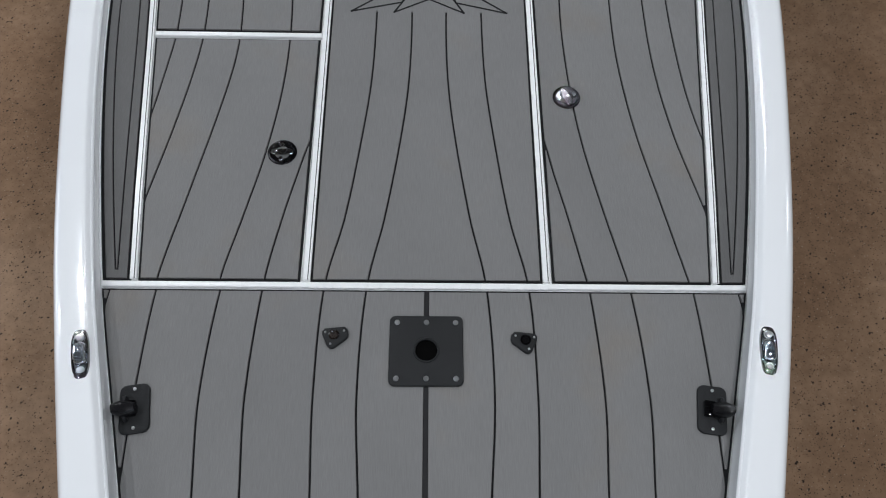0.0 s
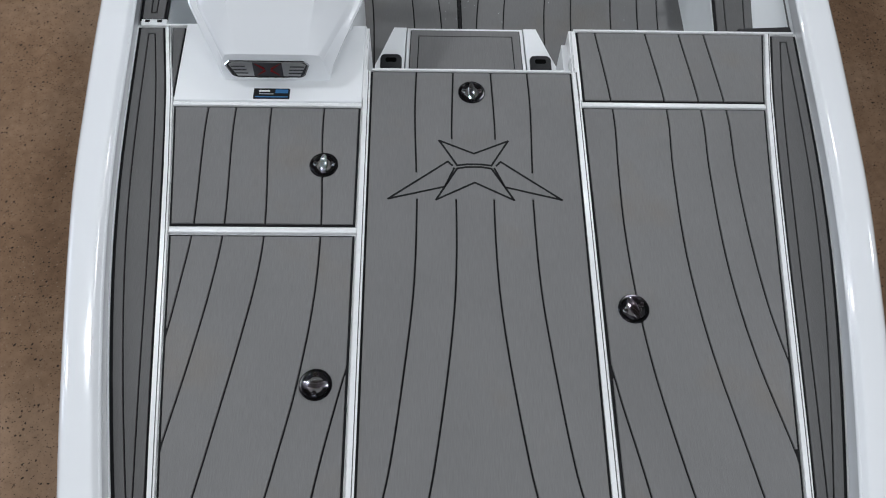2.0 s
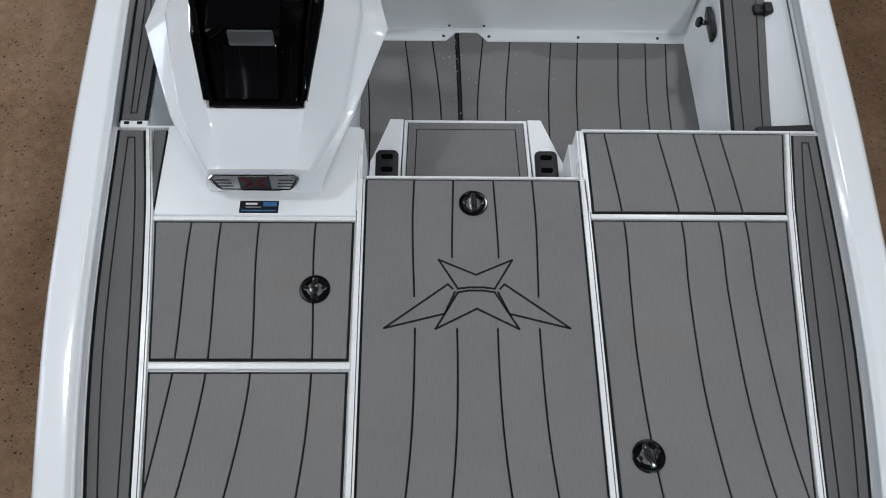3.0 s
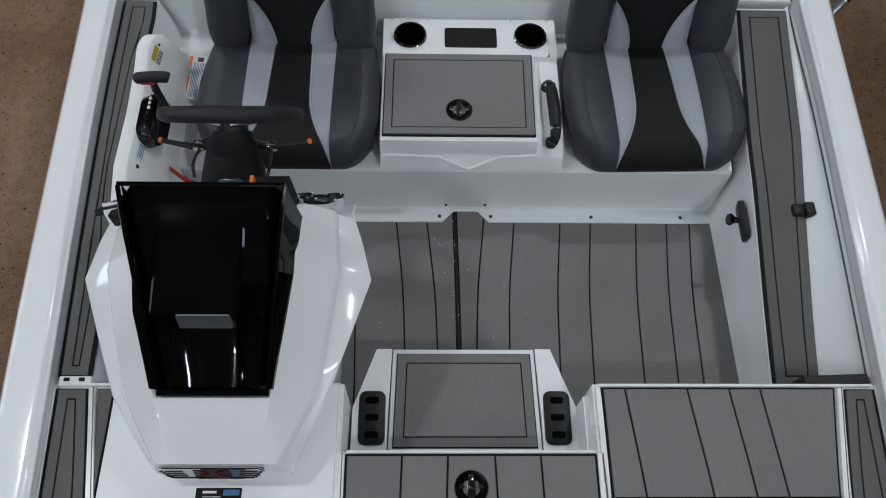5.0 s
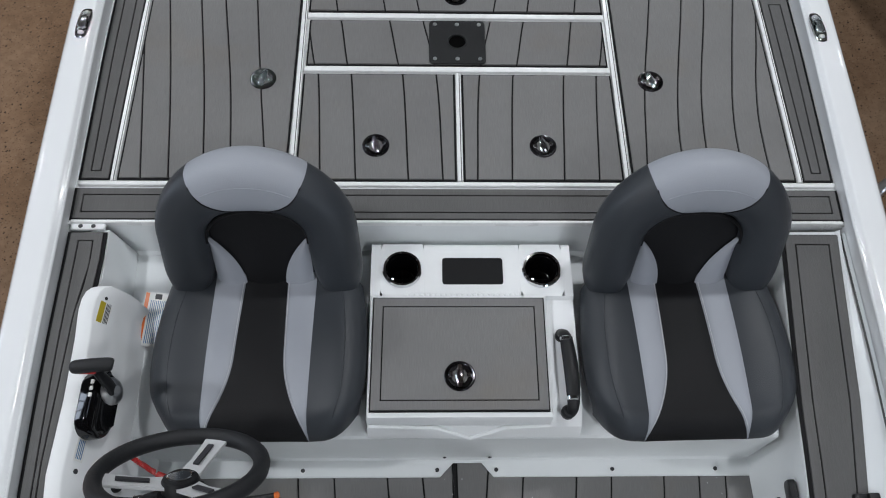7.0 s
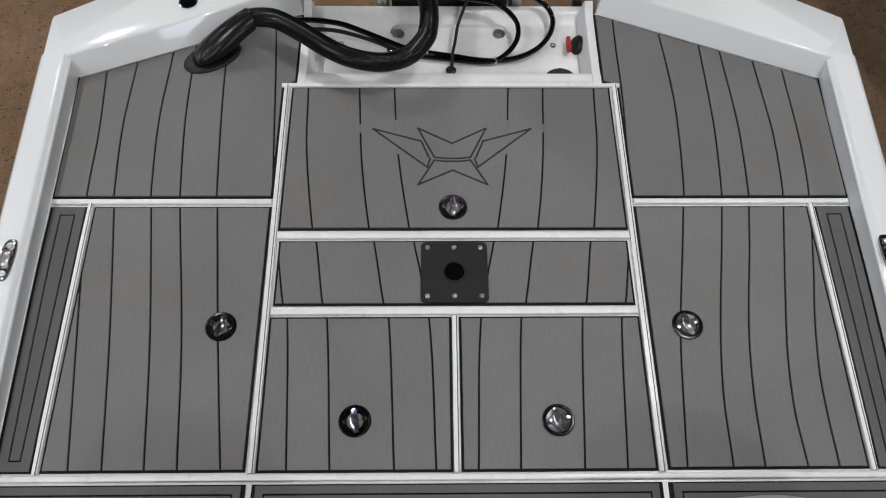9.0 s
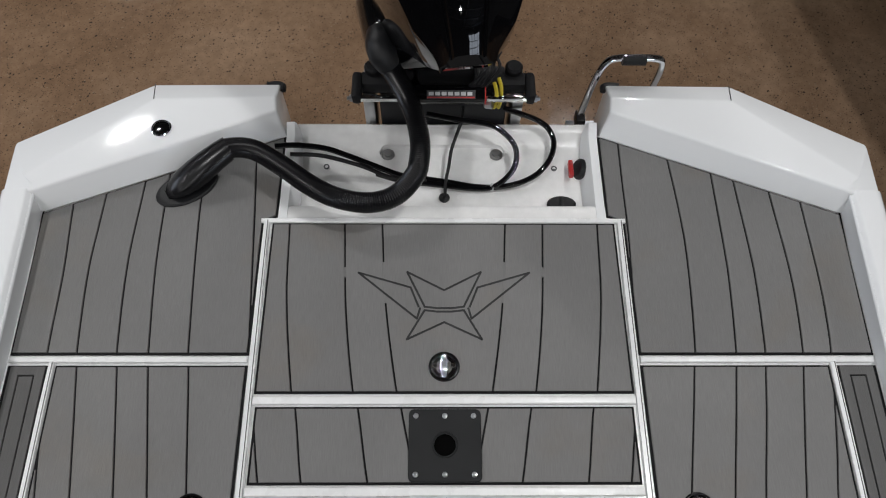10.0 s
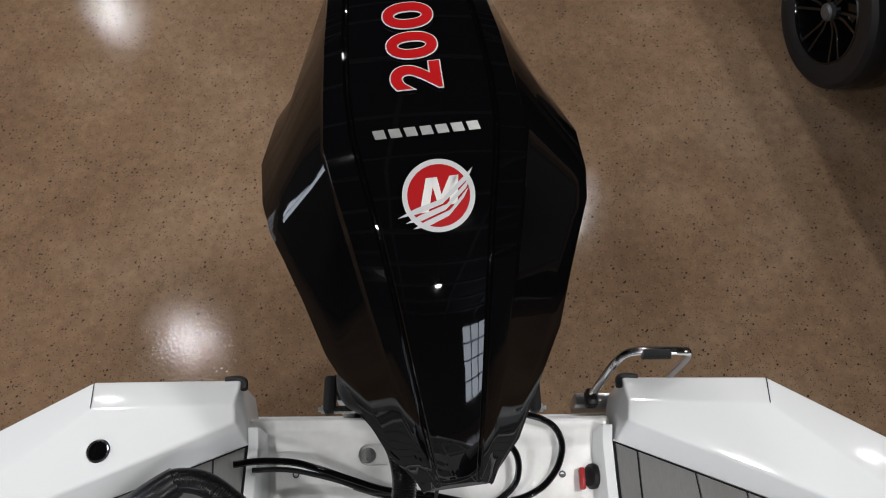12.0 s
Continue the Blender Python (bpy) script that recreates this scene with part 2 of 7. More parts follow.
def sweep(bm, pts, radius, sides=10, mat=0, caps=True, flat=1.0, up=(0, 0, 1)):
    """A tube along points; radius a number or a function of 0..1; flat squeezes it along its second axis."""
    rings = []
    ref = Vector(up)
    n = len(pts)
    for i, p in enumerate(pts):
        d = (Vector(pts[min(n - 1, i + 1)]) - Vector(pts[max(0, i - 1)])).normalized()
        side = d.cross(ref)
        side = side.normalized() if side.length > 1e-4 else d.orthogonal().normalized()
        top = side.cross(d)
        r = radius(i / (n - 1)) if callable(radius) else radius
        rings.append([Vector(p) + side * (r * math.cos(2 * math.pi * k / sides)) + top * (r * flat * math.sin(2 * math.pi * k / sides)) for k in range(sides)])
    return loft(bm, rings, True, caps, mat)


def lathe(bm, profile, centre=(0, 0, 0), axis=None, sides=24, mat=0, caps=True):
    """A body turned about z, or about an axis, from (radius, height) pairs."""
    m = Matrix.Translation(centre)
    if axis:
        m = m @ Vector(axis).to_track_quat("Z", "Y").to_matrix().to_4x4()
    rings = [[m @ Vector((r * math.cos(2 * math.pi * k / sides), r * math.sin(2 * math.pi * k / sides), z)) for k in range(sides)] for r, z in profile]
    return loft(bm, rings, True, caps, mat)


def offset_poly(poly, d):
    """A polygon moved inwards by d (counter-clockwise corners)."""
    n, out = len(poly), []
    for i in range(n):
        p, q, r = Vector(poly[i - 1]), Vector(poly[i]), Vector(poly[(i + 1) % n])
        a, b = (q - p).normalized(), (r - q).normalized()
        na, nb = Vector((-a.y, a.x)), Vector((-b.y, b.x))
        k = na + nb
        k = k / max(0.3, k.dot(na))
        out.append((q.x + k.x * d, q.y + k.y * d))
    return out


# ---- the hall ----
def hall():
    bm = bmesh.new()
    bmesh.ops.create_grid(bm, x_segments=2, y_segments=2, size=1)
    for v in bm.verts:
        v.co = Vector((v.co.x * 16, v.co.y * 18 + 3, GROUND))
    floor = part("floor", bm, CONCRETE, smooth=None)
    tagged(floor, "polished brown stained concrete floor with dark aggregate", "floor", kind="structure")
    for name, x0, x1, y0, y1 in (("wall_north", -16.2, 16.2, 21, 21.2), ("wall_east", 16, 16.2, -15, 21)):
        bm = bmesh.new()
        box(bm, x0, x1, y0, y1, GROUND, 6.0)
        tagged(part(name, bm, PLASTER, smooth=None), "plain painted showroom wall", "wall", kind="structure")
    bm = bmesh.new()
    for x0, x1, z0, z1 in ((-16.2, 16.2, GROUND, 0.3), (-16.2, 16.2, 5.2, 6.0), (-16.2, 5.5, 0.3, 5.2), (9.5, 16.2, 0.3, 5.2)):
        box(bm, x0, x1, -15.2, -15, z0, z1)
    tagged(part("wall_south", bm, PLASTER, smooth=None), "painted showroom wall with a broad window band", "wall", kind="structure")
    bm = bmesh.new()
    for y0, y1, z0, z1 in ((-15, 21, GROUND, 0.3), (-15, 21, 5.2, 6.0), (-15, 2.5, 0.3, 5.2), (7.5, 21, 0.3, 5.2)):
        box(bm, -16.2, -16, y0, y1, z0, z1)
    tagged(part("wall_west", bm, PLASTER, smooth=None), "painted showroom wall with a tall window", "wall", kind="structure")
    win = thing("window_2", "tall daylight window with a grid of dark bars", "window", kind="structure")
    bm = bmesh.new()
    for i in range(6):
        box(bm, -16.15, -16.0, 2.45 + i, 2.55 + i, 0.3, 5.2)
    for z in (0.3, 1.5, 2.7, 3.9, 5.1):
        box(bm, -16.14, -16.01, 2.5, 7.5, z, z + 0.1)
    part("window_frame", bm, BLACK_PLASTIC, win, smooth=None)
    bm = bmesh.new()
    box(bm, -16.12, -16.1, 2.5, 7.5, 0.3, 5.2)
    part("pane", bm, DAYLIGHT, win, smooth=None)
    win = thing("window_1", "broad daylight window with a grid of dark bars", "window", kind="structure")
    bm = bmesh.new()
    for i in range(5):
        box(bm, 5.45 + i * 1.0, 5.55 + i * 1.0, -15.15, -15.0, 0.3, 5.2)
    for z in (0.3, 1.5, 2.7, 3.9, 5.1):
        box(bm, 5.5, 9.5, -15.14, -15.01, z, z + 0.1)
    part("window_frame", bm, BLACK_PLASTIC, win, smooth=None)
    bm = bmesh.new()
    box(bm, 5.5, 9.5, -15.12, -15.1, 0.3, 5.2)
    part("pane", bm, DAYLIGHT, win, smooth=None)
    bm = bmesh.new()
    box(bm, -16.2, 16.2, -15.2, 21.2, 6.0, 6.15)
    for i in range(14):
        box(bm, -16, 16, -13 + i * 2.5, -12.86 + i * 2.5, 5.62, 5.75, mat=1)
    for i in range(9):
        box(bm, -14.6 + i * 3.6, -14.5 + i * 3.6, -15, 21, 5.76, 5.88, mat=1)
    tagged(part("ceiling", bm, (CEILING, BEAM), smooth=None), "grey painted ceiling with cross beams", "ceiling", kind="structure")
    first = None
    for x, y in LAMPS:
        if first is None:
            first = thing("high_bay_lamp", "round hanging showroom lamp with a white face", "lamp", "hall lamps", at=(x, y, LAMP_Z))
            bm = bmesh.new()
            lathe(bm, [(0.05, 0.34), (0.12, 0.3), (0.2, 0.12), (0.27, 0.03), (0.27, 0.012), (0.24, 0.012)], sides=28)
            part("housing", bm, BLACK_PLASTIC, first)
            bm = bmesh.new()
            sweep(bm, [(0, 0, 0.33), (0, 0, 1.252)], 0.012, 8)
            part("pole", bm, BLACK_PLASTIC, first)
        else:
            copy_thing(first, pose(x, y, LAMP_Z))
        light = bpy.data.lights.get("lamp_light") or bpy.data.lights.new("lamp_light", "AREA")
        light.shape, light.size, light.energy, light.color = "DISK", 0.30, LAMP_WATTS, (0.93, 0.97, 1.0)
        new("lamp_light", light).matrix_basis = pose(x, y, LAMP_Z)
LAMP_WATTS = 90
hall()


# ---- the boat's plan ----
OUTER = curve_fn([(-1.5, 0.30), (-1.25, 0.495), (-0.9, 0.655), (-0.43, 0.780), (-0.1, 0.866), (0.2, 0.938), (0.6, 1.014), (1.0, 1.078), (1.3, 1.107), (1.65, 1.134), (2.1, 1.157), (2.65, 1.180), (3.1, 1.198), (3.5, 1.210), (4.43, 1.228)])
INNER = curve_fn([(-1.5, 0.16), (-1.25, 0.37), (-0.9, 0.535), (-0.43, 0.670), (-0.2, 0.734), (0.087, 0.811), (0.6, 0.916), (1.04, 0.978), (1.65, 1.022), (2.1, 1.052), (2.5, 1.074), (2.9, 1.086), (3.1, 1.095), (3.55, 1.112), (3.8, 1.117), (4.23, 1.128)])
GUN_Z = curve_fn([(-1.5, 0.078), (-0.4, 0.074), (0.3, 0.058), (1.0, 0.048), (2.0, 0.048), (3.0, 0.054), (4.25, 0.075)])
SIDE_FRONT = curve_fn([(-0.2, 0.70), (0.09, 0.733), (0.45, 0.776), (0.9, 0.826), (1.34, 0.880), (1.62, 0.928)])
SIDE_REAR = curve_fn([(3.0, 0.991), (3.45, 0.998), (3.8, 1.003), (4.2, 1.01)])

FRONT_LINES = [curve_fn(t) for t in (
    [(-0.43, 0.148), (-0.2, 0.162), (0.08, 0.150), (0.28, 0.112), (0.55, 0.074), (0.75, 0.056), (1.0, 0.052), (1.2, 0.062), (1.45, 0.056)],
    [(-0.43, 0.254), (-0.2, 0.264), (0.08, 0.256), (0.28, 0.216), (0.55, 0.182), (0.75, 0.164), (1.0, 0.159), (1.1, 0.162), (1.31, 0.168), (1.46, 0.165)],
    [(-0.43, 0.408), (-0.2, 0.422), (0.09, 0.408), (0.25, 0.384), (0.42, 0.350), (0.53, 0.324), (0.7, 0.27)],
    [(-0.43, 0.512), (-0.2, 0.528), (0.09, 0.511), (0.28, 0.474), (0.48, 0.436), (0.71, 0.410), (0.92, 0.406), (1.31, 0.422), (1.61, 0.388)],
    [(-0.43, 0.673), (-0.2, 0.678), (0.09, 0.670), (0.33, 0.632), (0.58, 0.590), (0.78, 0.563), (0.92, 0.558), (1.31, 0.577), (1.61, 0.545)],
    [(-0.3, 0.80), (0.06, 0.787), (0.33, 0.743), (0.56, 0.705), (0.76, 0.679), (0.92, 0.669), (1.31, 0.682), (1.61, 0.650)],
    [(0.1, 0.86), (0.3, 0.824), (0.57, 0.781), (0.76, 0.762), (0.92, 0.752), (1.31, 0.763), (1.61, 0.729)])]
STARBOARD_LINES = [curve_fn(t) for t in (
    [(0.106, 0.404), (0.287, 0.371), (0.433, 0.341), (0.545, 0.320), (0.7, 0.27)],
    [(0.106, 0.508), (0.333, 0.462), (0.537, 0.427), (0.737, 0.408), (0.94, 0.401), (1.11, 0.405), (1.307, 0.411), (1.61, 0.386)],
    [(0.106, 0.664), (0.352, 0.620), (0.524, 0.589), (0.680, 0.569), (0.863, 0.557), (1.113, 0.560), (1.31, 0.570), (1.61, 0.542)],
    [(0.06, 0.79), (0.335, 0.735), (0.539, 0.693), (0.717, 0.670), (0.879, 0.661), (1.114, 0.663), (1.303, 0.672), (1.61, 0.647)],
    [(0.3, 0.815), (0.581, 0.763), (0.718, 0.746), (0.913, 0.737), (1.115, 0.738), (1.304, 0.747), (1.61, 0.725)])]
PORT_LINES = [FRONT_LINES[2]] + [(lambda y, f=f, d=d: f(y) + d) for f, d in zip(FRONT_LINES[3:7], (0.008, 0.005, 0.002, 0.0))]
REAR_LINES = [curve_fn(t) for t in (
    [(3.06, 0.050), (3.44, 0.067), (3.67, 0.109), (3.71, 0.121), (3.955, 0.156), (4.18, 0.171)],
    [(3.06, 0.150), (3.44, 0.171), (3.49, 0.186), (3.67, 0.217), (3.71, 0.231), (3.93, 0.260), (4.18, 0.276)],
    [(3.06, 0.302), (3.44, 0.330), (3.49, 0.345), (3.67, 0.373), (3.71, 0.386), (3.97, 0.420), (4.18, 0.430)],
    [(3.06, 0.404), (3.44, 0.432), (3.49, 0.448), (3.67, 0.478), (3.9, 0.51)],
    [(3.06, 0.558), (3.39, 0.604), (3.77, 0.652), (3.82, 0.660), (4.19, 0.687), (4.45, 0.69)],
    [(3.06, 0.660), (3.39, 0.696), (3.77, 0.755), (3.82, 0.762), (4.08, 0.784), (4.4, 0.790)],
    [(3.06, 0.737), (3.39, 0.776), (3.77, 0.834), (3.82, 0.843), (4.08, 0.860), (4.33, 0.856)],
    [(3.06, 0.836), (3.39, 0.878), (3.77, 0.936), (3.82, 0.945), (4.08, 0.962), (4.29, 0.960)],
    [(3.06, 0.915), (3.52, 0.979), (3.77, 1.012), (3.82, 1.020), (4.08, 1.028), (4.26, 1.040)],
    [(3.75, 0.497), (3.82, 0.505), (4.19, 0.535), (4.45, 0.560)])]
STARBOARD_SHIFT = curve_fn([(3.06, -0.012), (3.15, -0.017), (3.4, -0.026), (3.7, -0.013), (3.9, -0.008), (4.1, -0.012), (4.25, -0.024)])
STARBOARD_REAR = [curve_fn(t) for t in (
    [(3.091, 0.657), (3.223, 0.661), (3.35, 0.675), (3.484, 0.697), (3.643, 0.727), (3.762, 0.748), (3.806, 0.756), (3.962, 0.770), (4.078, 0.776), (4.4, 0.778)],
    [(3.091, 0.733), (3.223, 0.737), (3.364, 0.751), (3.484, 0.771), (3.643, 0.803), (3.762, 0.824), (3.806, 0.832), (3.943, 0.842), (4.078, 0.847), (4.33, 0.840)],
    [(3.091, 0.834), (3.195, 0.831), (3.335, 0.843), (3.483, 0.868), (3.643, 0.898), (3.762, 0.921), (3.806, 0.930), (3.943, 0.941), (4.078, 0.945), (4.29, 0.938)],
    [(3.09, 0.910), (3.195, 0.910), (3.306, 0.916), (3.453, 0.938), (3.578, 0.964), (3.806, 1.003), (3.943, 1.015), (4.078, 1.020), (4.26, 1.020)])]
IN_STBD, IN_PORT = 0.466, 0.473
GAP = 0.0048
TOP, BACK, PLATE = 0.002, -0.003, -0.007


def plank_meshes(y0, y1, left, right, lines, mats=FOAM, steps=64, top=TOP, ends=None):
    """The foam planks of a panel between the edges left(y) and right(y), parted by the lines; ends cuts them slantwise."""
    cuts = [left] + sorted(lines, key=lambda f: f((y0 + y1) / 2)) + [right]
    made = []
    for i in range(len(cuts) - 1):
        a, b = cuts[i], cuts[i + 1]
        ga, gb = (0 if i == 0 else GAP / 2), (0 if i == len(cuts) - 2 else GAP / 2)
        rows = []
        for k in range(steps + 1):
            s = k / steps
            y = y0 + (y1 - y0) * s
            xa, xb = max(a(y) + ga, left(y)), min(b(y) - gb, right(y))
            if xb - xa > 0.0006:
                rows.append((xa, xb, y, s))
        if len(rows) < 2:
            continue
        bm = bmesh.new()
        rings = []
        e0 = 0.0012
        for xa, xb, y, s in rows:
            ya, yb = (y, y) if ends is None else (y0 + (ends(xa) - y0) * s, y0 + (ends(xb) - y0) * s)
            e = min(e0, (xb - xa) * 0.3)
            rings.append([(xa, ya, top - 0.006), (xa, ya, top - e), (xa + e, ya, top), (xb - e, yb, top), (xb, yb, top - e), (xb, yb, top - 0.006)])
        loft(bm, rings)
        made.append(bm)
    return made


def between(y0, y1, xl, xr):
    return lambda y: xl + (xr - xl) * (y - y0) / (y1 - y0)


def mirrored(lines):
    return list(lines) + [(lambda y, f=f: -f(y)) for f in lines]


def edge_poly(y0, y1, left, right, n=14, ends=None):
    ys = [y0 + (y1 - y0) * k / n for k in range(n + 1)]
    if ends is None:
        return [(left(y), y) for y in reversed(ys)] + [(right(y), y) for y in ys]
    top = ends
    return [(left(y1), top(left(y1)))] + [(left(y), y) for y in reversed(ys[:-1])] + [(right(y), y) for y in ys[:-1]] + [(right(y1), top(right(y1)))]


def deck_panel(name, label, y0, y1, left, right, lines, category="hatch", group="", parent=None, ends=None, foam=FOAM, core=None):
    """A lid or fixed panel: a black core with foam planks on it. Edges are those of the foam."""
    t = parent or thing(name, label, category, group, at=(0, 0, 0))
    out = 0.006
    bm = bmesh.new()
    core_left, core_right = core or (left, right)
    poly = edge_poly(y0 - out, y1 + out, lambda y: core_left(y) - out, lambda y: core_right(y) + out, n=14 if core is None else 90, ends=(lambda x: ends(x) + out) if ends else None)
    prism(bm, poly, PLATE + 0.001, BACK)
    part("core", bm, GROOVE, t, "black edge of the lid", smooth=None)
    for bm in plank_meshes(y0, y1, left, right, lines, ends=ends):
        part("plank", bm, foam, t)
    return t


def latch(at, parent, turn=0.0, r=0.0400):
    """A round chrome and black slam latch, flush in a lid."""
    bm = bmesh.new()
    lathe(bm, [(r, -0.004), (r, 0.002), (r - 0.002, 0.004), (r - 0.006, 0.0045), (r - 0.008, 0.0025), (r - 0.010, 0.0005), (0.0008, -0.001)], at, sides=36)
    rim = part("latch", bm, BLACK_CHROME, parent, "round black slam latch")
    bm = bmesh.new()
    m = Matrix.Translation(at) @ pose(0, 0, 0, 0, 0, turn)
    rows = []
    for k in range(9):
        u = -1 + k / 4
        w = 0.0095 * (1 - 0.55 * u * u) + 0.002
        zc = 0.0075 - 0.004 * u * u
        rows.append([m @ Vector((w * math.cos(a), u * (r - 0.010), zc + 0.0045 * math.sin(a))) for a in [2 * math.pi * j / 10 for j in range(10)]])
    loft(bm, rows)
    for sx in (-1, 1):
        lathe(bm, [(0.0005, 0.0085), (0.006, 0.008), (0.008, 0.005), (0.0085, 0.0)], m @ Vector((sx * (r - 0.017), 0.002, 0)), sides=12)
    part("handle", bm, CHROME, rim, "chrome latch handle")
    return rim


# ---- hull, gunwales and deck plates ----
def hull():
    boat = thing("bass_boat", "white bass fishing boat hull with glossy gunwales", "boat", at=(0, 0, GROUND))
    z = -GROUND
    ys = [-1.5 + 0.1 * k for k in range(60)]
    ys = [y for y in ys if y < 4.22] + [4.262]
    for side, tag in ((-1, "left"), (1, "right")):
        bm = bmesh.new()
        rings = []
        for y in ys:
            o, i, g = OUTER(y), INNER(y), GUN_Z(y)
            prof = [(o - 0.012, g - 0.12), (o - 0.002, g - 0.06), (o, g - 0.032), (o - 0.004, g - 0.014), (o - 0.012, g - 0.006), (o - 0.018, g - 0.002), (o - 0.028, g),
                    (i + 0.022, g + 0.003), (i + 0.017, g + 0.0025), (i + 0.013, g), (i + 0.007, g - 0.008), (i + 0.005, g - 0.010), (i + 0.004, g - 0.009), (i + 0.001, g - 0.011), (i - 0.0005, g - 0.015), (i + 0.002, g - 0.021), (i + 0.004, -0.03), (i + 0.002, -0.12)]
            rings.append([(side * x, y, zz + z) for x, zz in prof])
        loft(bm, rings, closed=False, caps=False)
        part("gunwale", bm, GELCOAT, boat, "glossy white gunwale", smooth=60)
        bm = bmesh.new()
        rings = []
        for y in ys:
            o, g = OUTER(y), GUN_Z(y)
            k = max(0.0, min(1.0, (y + 1.5) / 2.2))
            rings.append([(side * x, y, zz + z) for x, zz in ((o - 0.012, g - 0.10), (o - 0.05, -0.35), (o - 0.13 - 0.02 * (1 - k), -0.62), (0.25 * k, -0.86 + 0.3 * (1 - k)), (0, -0.88 + 0.3 * (1 - k)))])
        loft(bm, rings, closed=False, caps=False)
        part("hull_side", bm, GELCOAT, boat, "white painted hull bottom", smooth=40)
        bm = bmesh.new()
        sweep(bm, [(side * (OUTER(y) + 0.001), y, GUN_Z(y) - 0.045 + z) for y in ys], 0.007, 8)
        part("rub_rail", bm, RUBBER, boat, "black rubber rub rail")
    bm = bmesh.new()
    pts = [(-OUTER(-1.5), -1.5), (OUTER(-1.5), -1.5), (OUTER(-1.5) * 0.7, -1.6), (-OUTER(-1.5) * 0.7, -1.6)]
    prism(bm, pts[::-1], z - 0.6, z + 0.02, bevel=0.02)
    part("bow_cap", bm, GELCOAT, boat)
    bm = bmesh.new()
    prism(bm, [(-1.21, 4.40), (1.21, 4.40), (0.86, 4.62), (-0.86, 4.62)], z - 0.85, z - 0.21)
    part("transom", bm, GELCOAT, boat, "white transom")
    return boat


def side_pods(boat):
    """The raised white corner mouldings on both sides of the splash well."""
    z = -GROUND
    for s in (-1, 1):
        zo, zi = 0.052, 0.078
        base = [(1.128, 4.232, 0.0), (0.466, 4.492, 0.0)]
        rim = [(1.112, 4.262, zi), (0.486, 4.528, zi)]
        back = [(1.228, 4.43, zo), (0.862, 4.642, zo), (0.488, 4.645, zo)]
        mid = [(1.165, 4.30, zi), (0.845, 4.565, zi + 0.004), (0.492, 4.575, zi + 0.004)]
        bm = bmesh.new()
        V = lambda p: bm.verts.new((s * p[0], p[1], p[2] + z))
        b, r, k, m = [V(p) for p in base], [V(p) for p in rim], [V(p) for p in back], [V(p) for p in mid]
        lowk = [V((p[0], p[1] + 0.006, -0.12)) for p in back]
        lowi = V((0.452, 4.50, -0.12))
        outb = V((1.128, 4.232, -0.1))
        outr = V((1.212, 4.235, 0.068))
        outl = V((1.214, 4.235, -0.05))
        bm.faces.new((b[0], b[1], r[1], r[0]))
        bm.faces.new((r[0], r[1], m[2], m[1], m[0]))
        bm.faces.new((m[0], m[1], k[1], k[0]))
        bm.faces.new((m[1], m[2], k[2], k[1]))
        bm.faces.new((k[0], k[1], lowk[1], lowk[0]))
        bm.faces.new((k[1], k[2], lowk[2], lowk[1]))
        bm.faces.new((r[1], b[1], lowi, lowk[2], k[2], m[2]))
        bm.faces.new((r[0], m[0], k[0], outr))
        bm.faces.new((outr, k[0], lowk[0], outl))
        bm.faces.new((b[0], r[0], outr))
        bmesh.ops.bevel(bm, geom=[e for e in bm.edges if len(e.link_faces) == 2], offset=0.007, segments=3, affect="EDGES", profile=0.6)
        part("corner_pod", bm, GELCOAT, boat, "glossy white stern corner moulding", smooth=50)
        bm = bmesh.new()
        sweep(bm, smooth_path([(s * 0.53, 4.646, zo - 0.004 + z), (s * 0.50, 4.649, zo - 0.004 + z), (s * 0.482, 4.642, zo - 0.003 + z), (s * 0.478, 4.618, zo + 0.003 + z)], 5), 0.009, 8, flat=0.8)
        part("corner_guard", bm, RUBBER, boat, "black rubber corner guard")
        bm = bmesh.new()
        sweep(bm, [(s * 0.862, 4.643, zo + 0.0005 + z), (s * 0.846, 4.566, zi + 0.0042 + z)], 0.0012, 5)
        part("seam", bm, INK, boat)


# grey for the shade in gutter grooves and the gunwale gap
GUTTER_GREY = material("grey_groove_shade", (0.11, 0.11, 0.11), 0.6, vary=0.15)


def slab(bm, poly, z0, z1, bevel=0.002):
    prism(bm, poly, z0, z1, bevel=bevel, segs=2)


def ccw(poly):
    a = sum(poly[i - 1][0] * poly[i][1] - poly[i][0] * poly[i - 1][1] for i in range(len(poly)))
    return poly if a > 0 else poly[::-1]


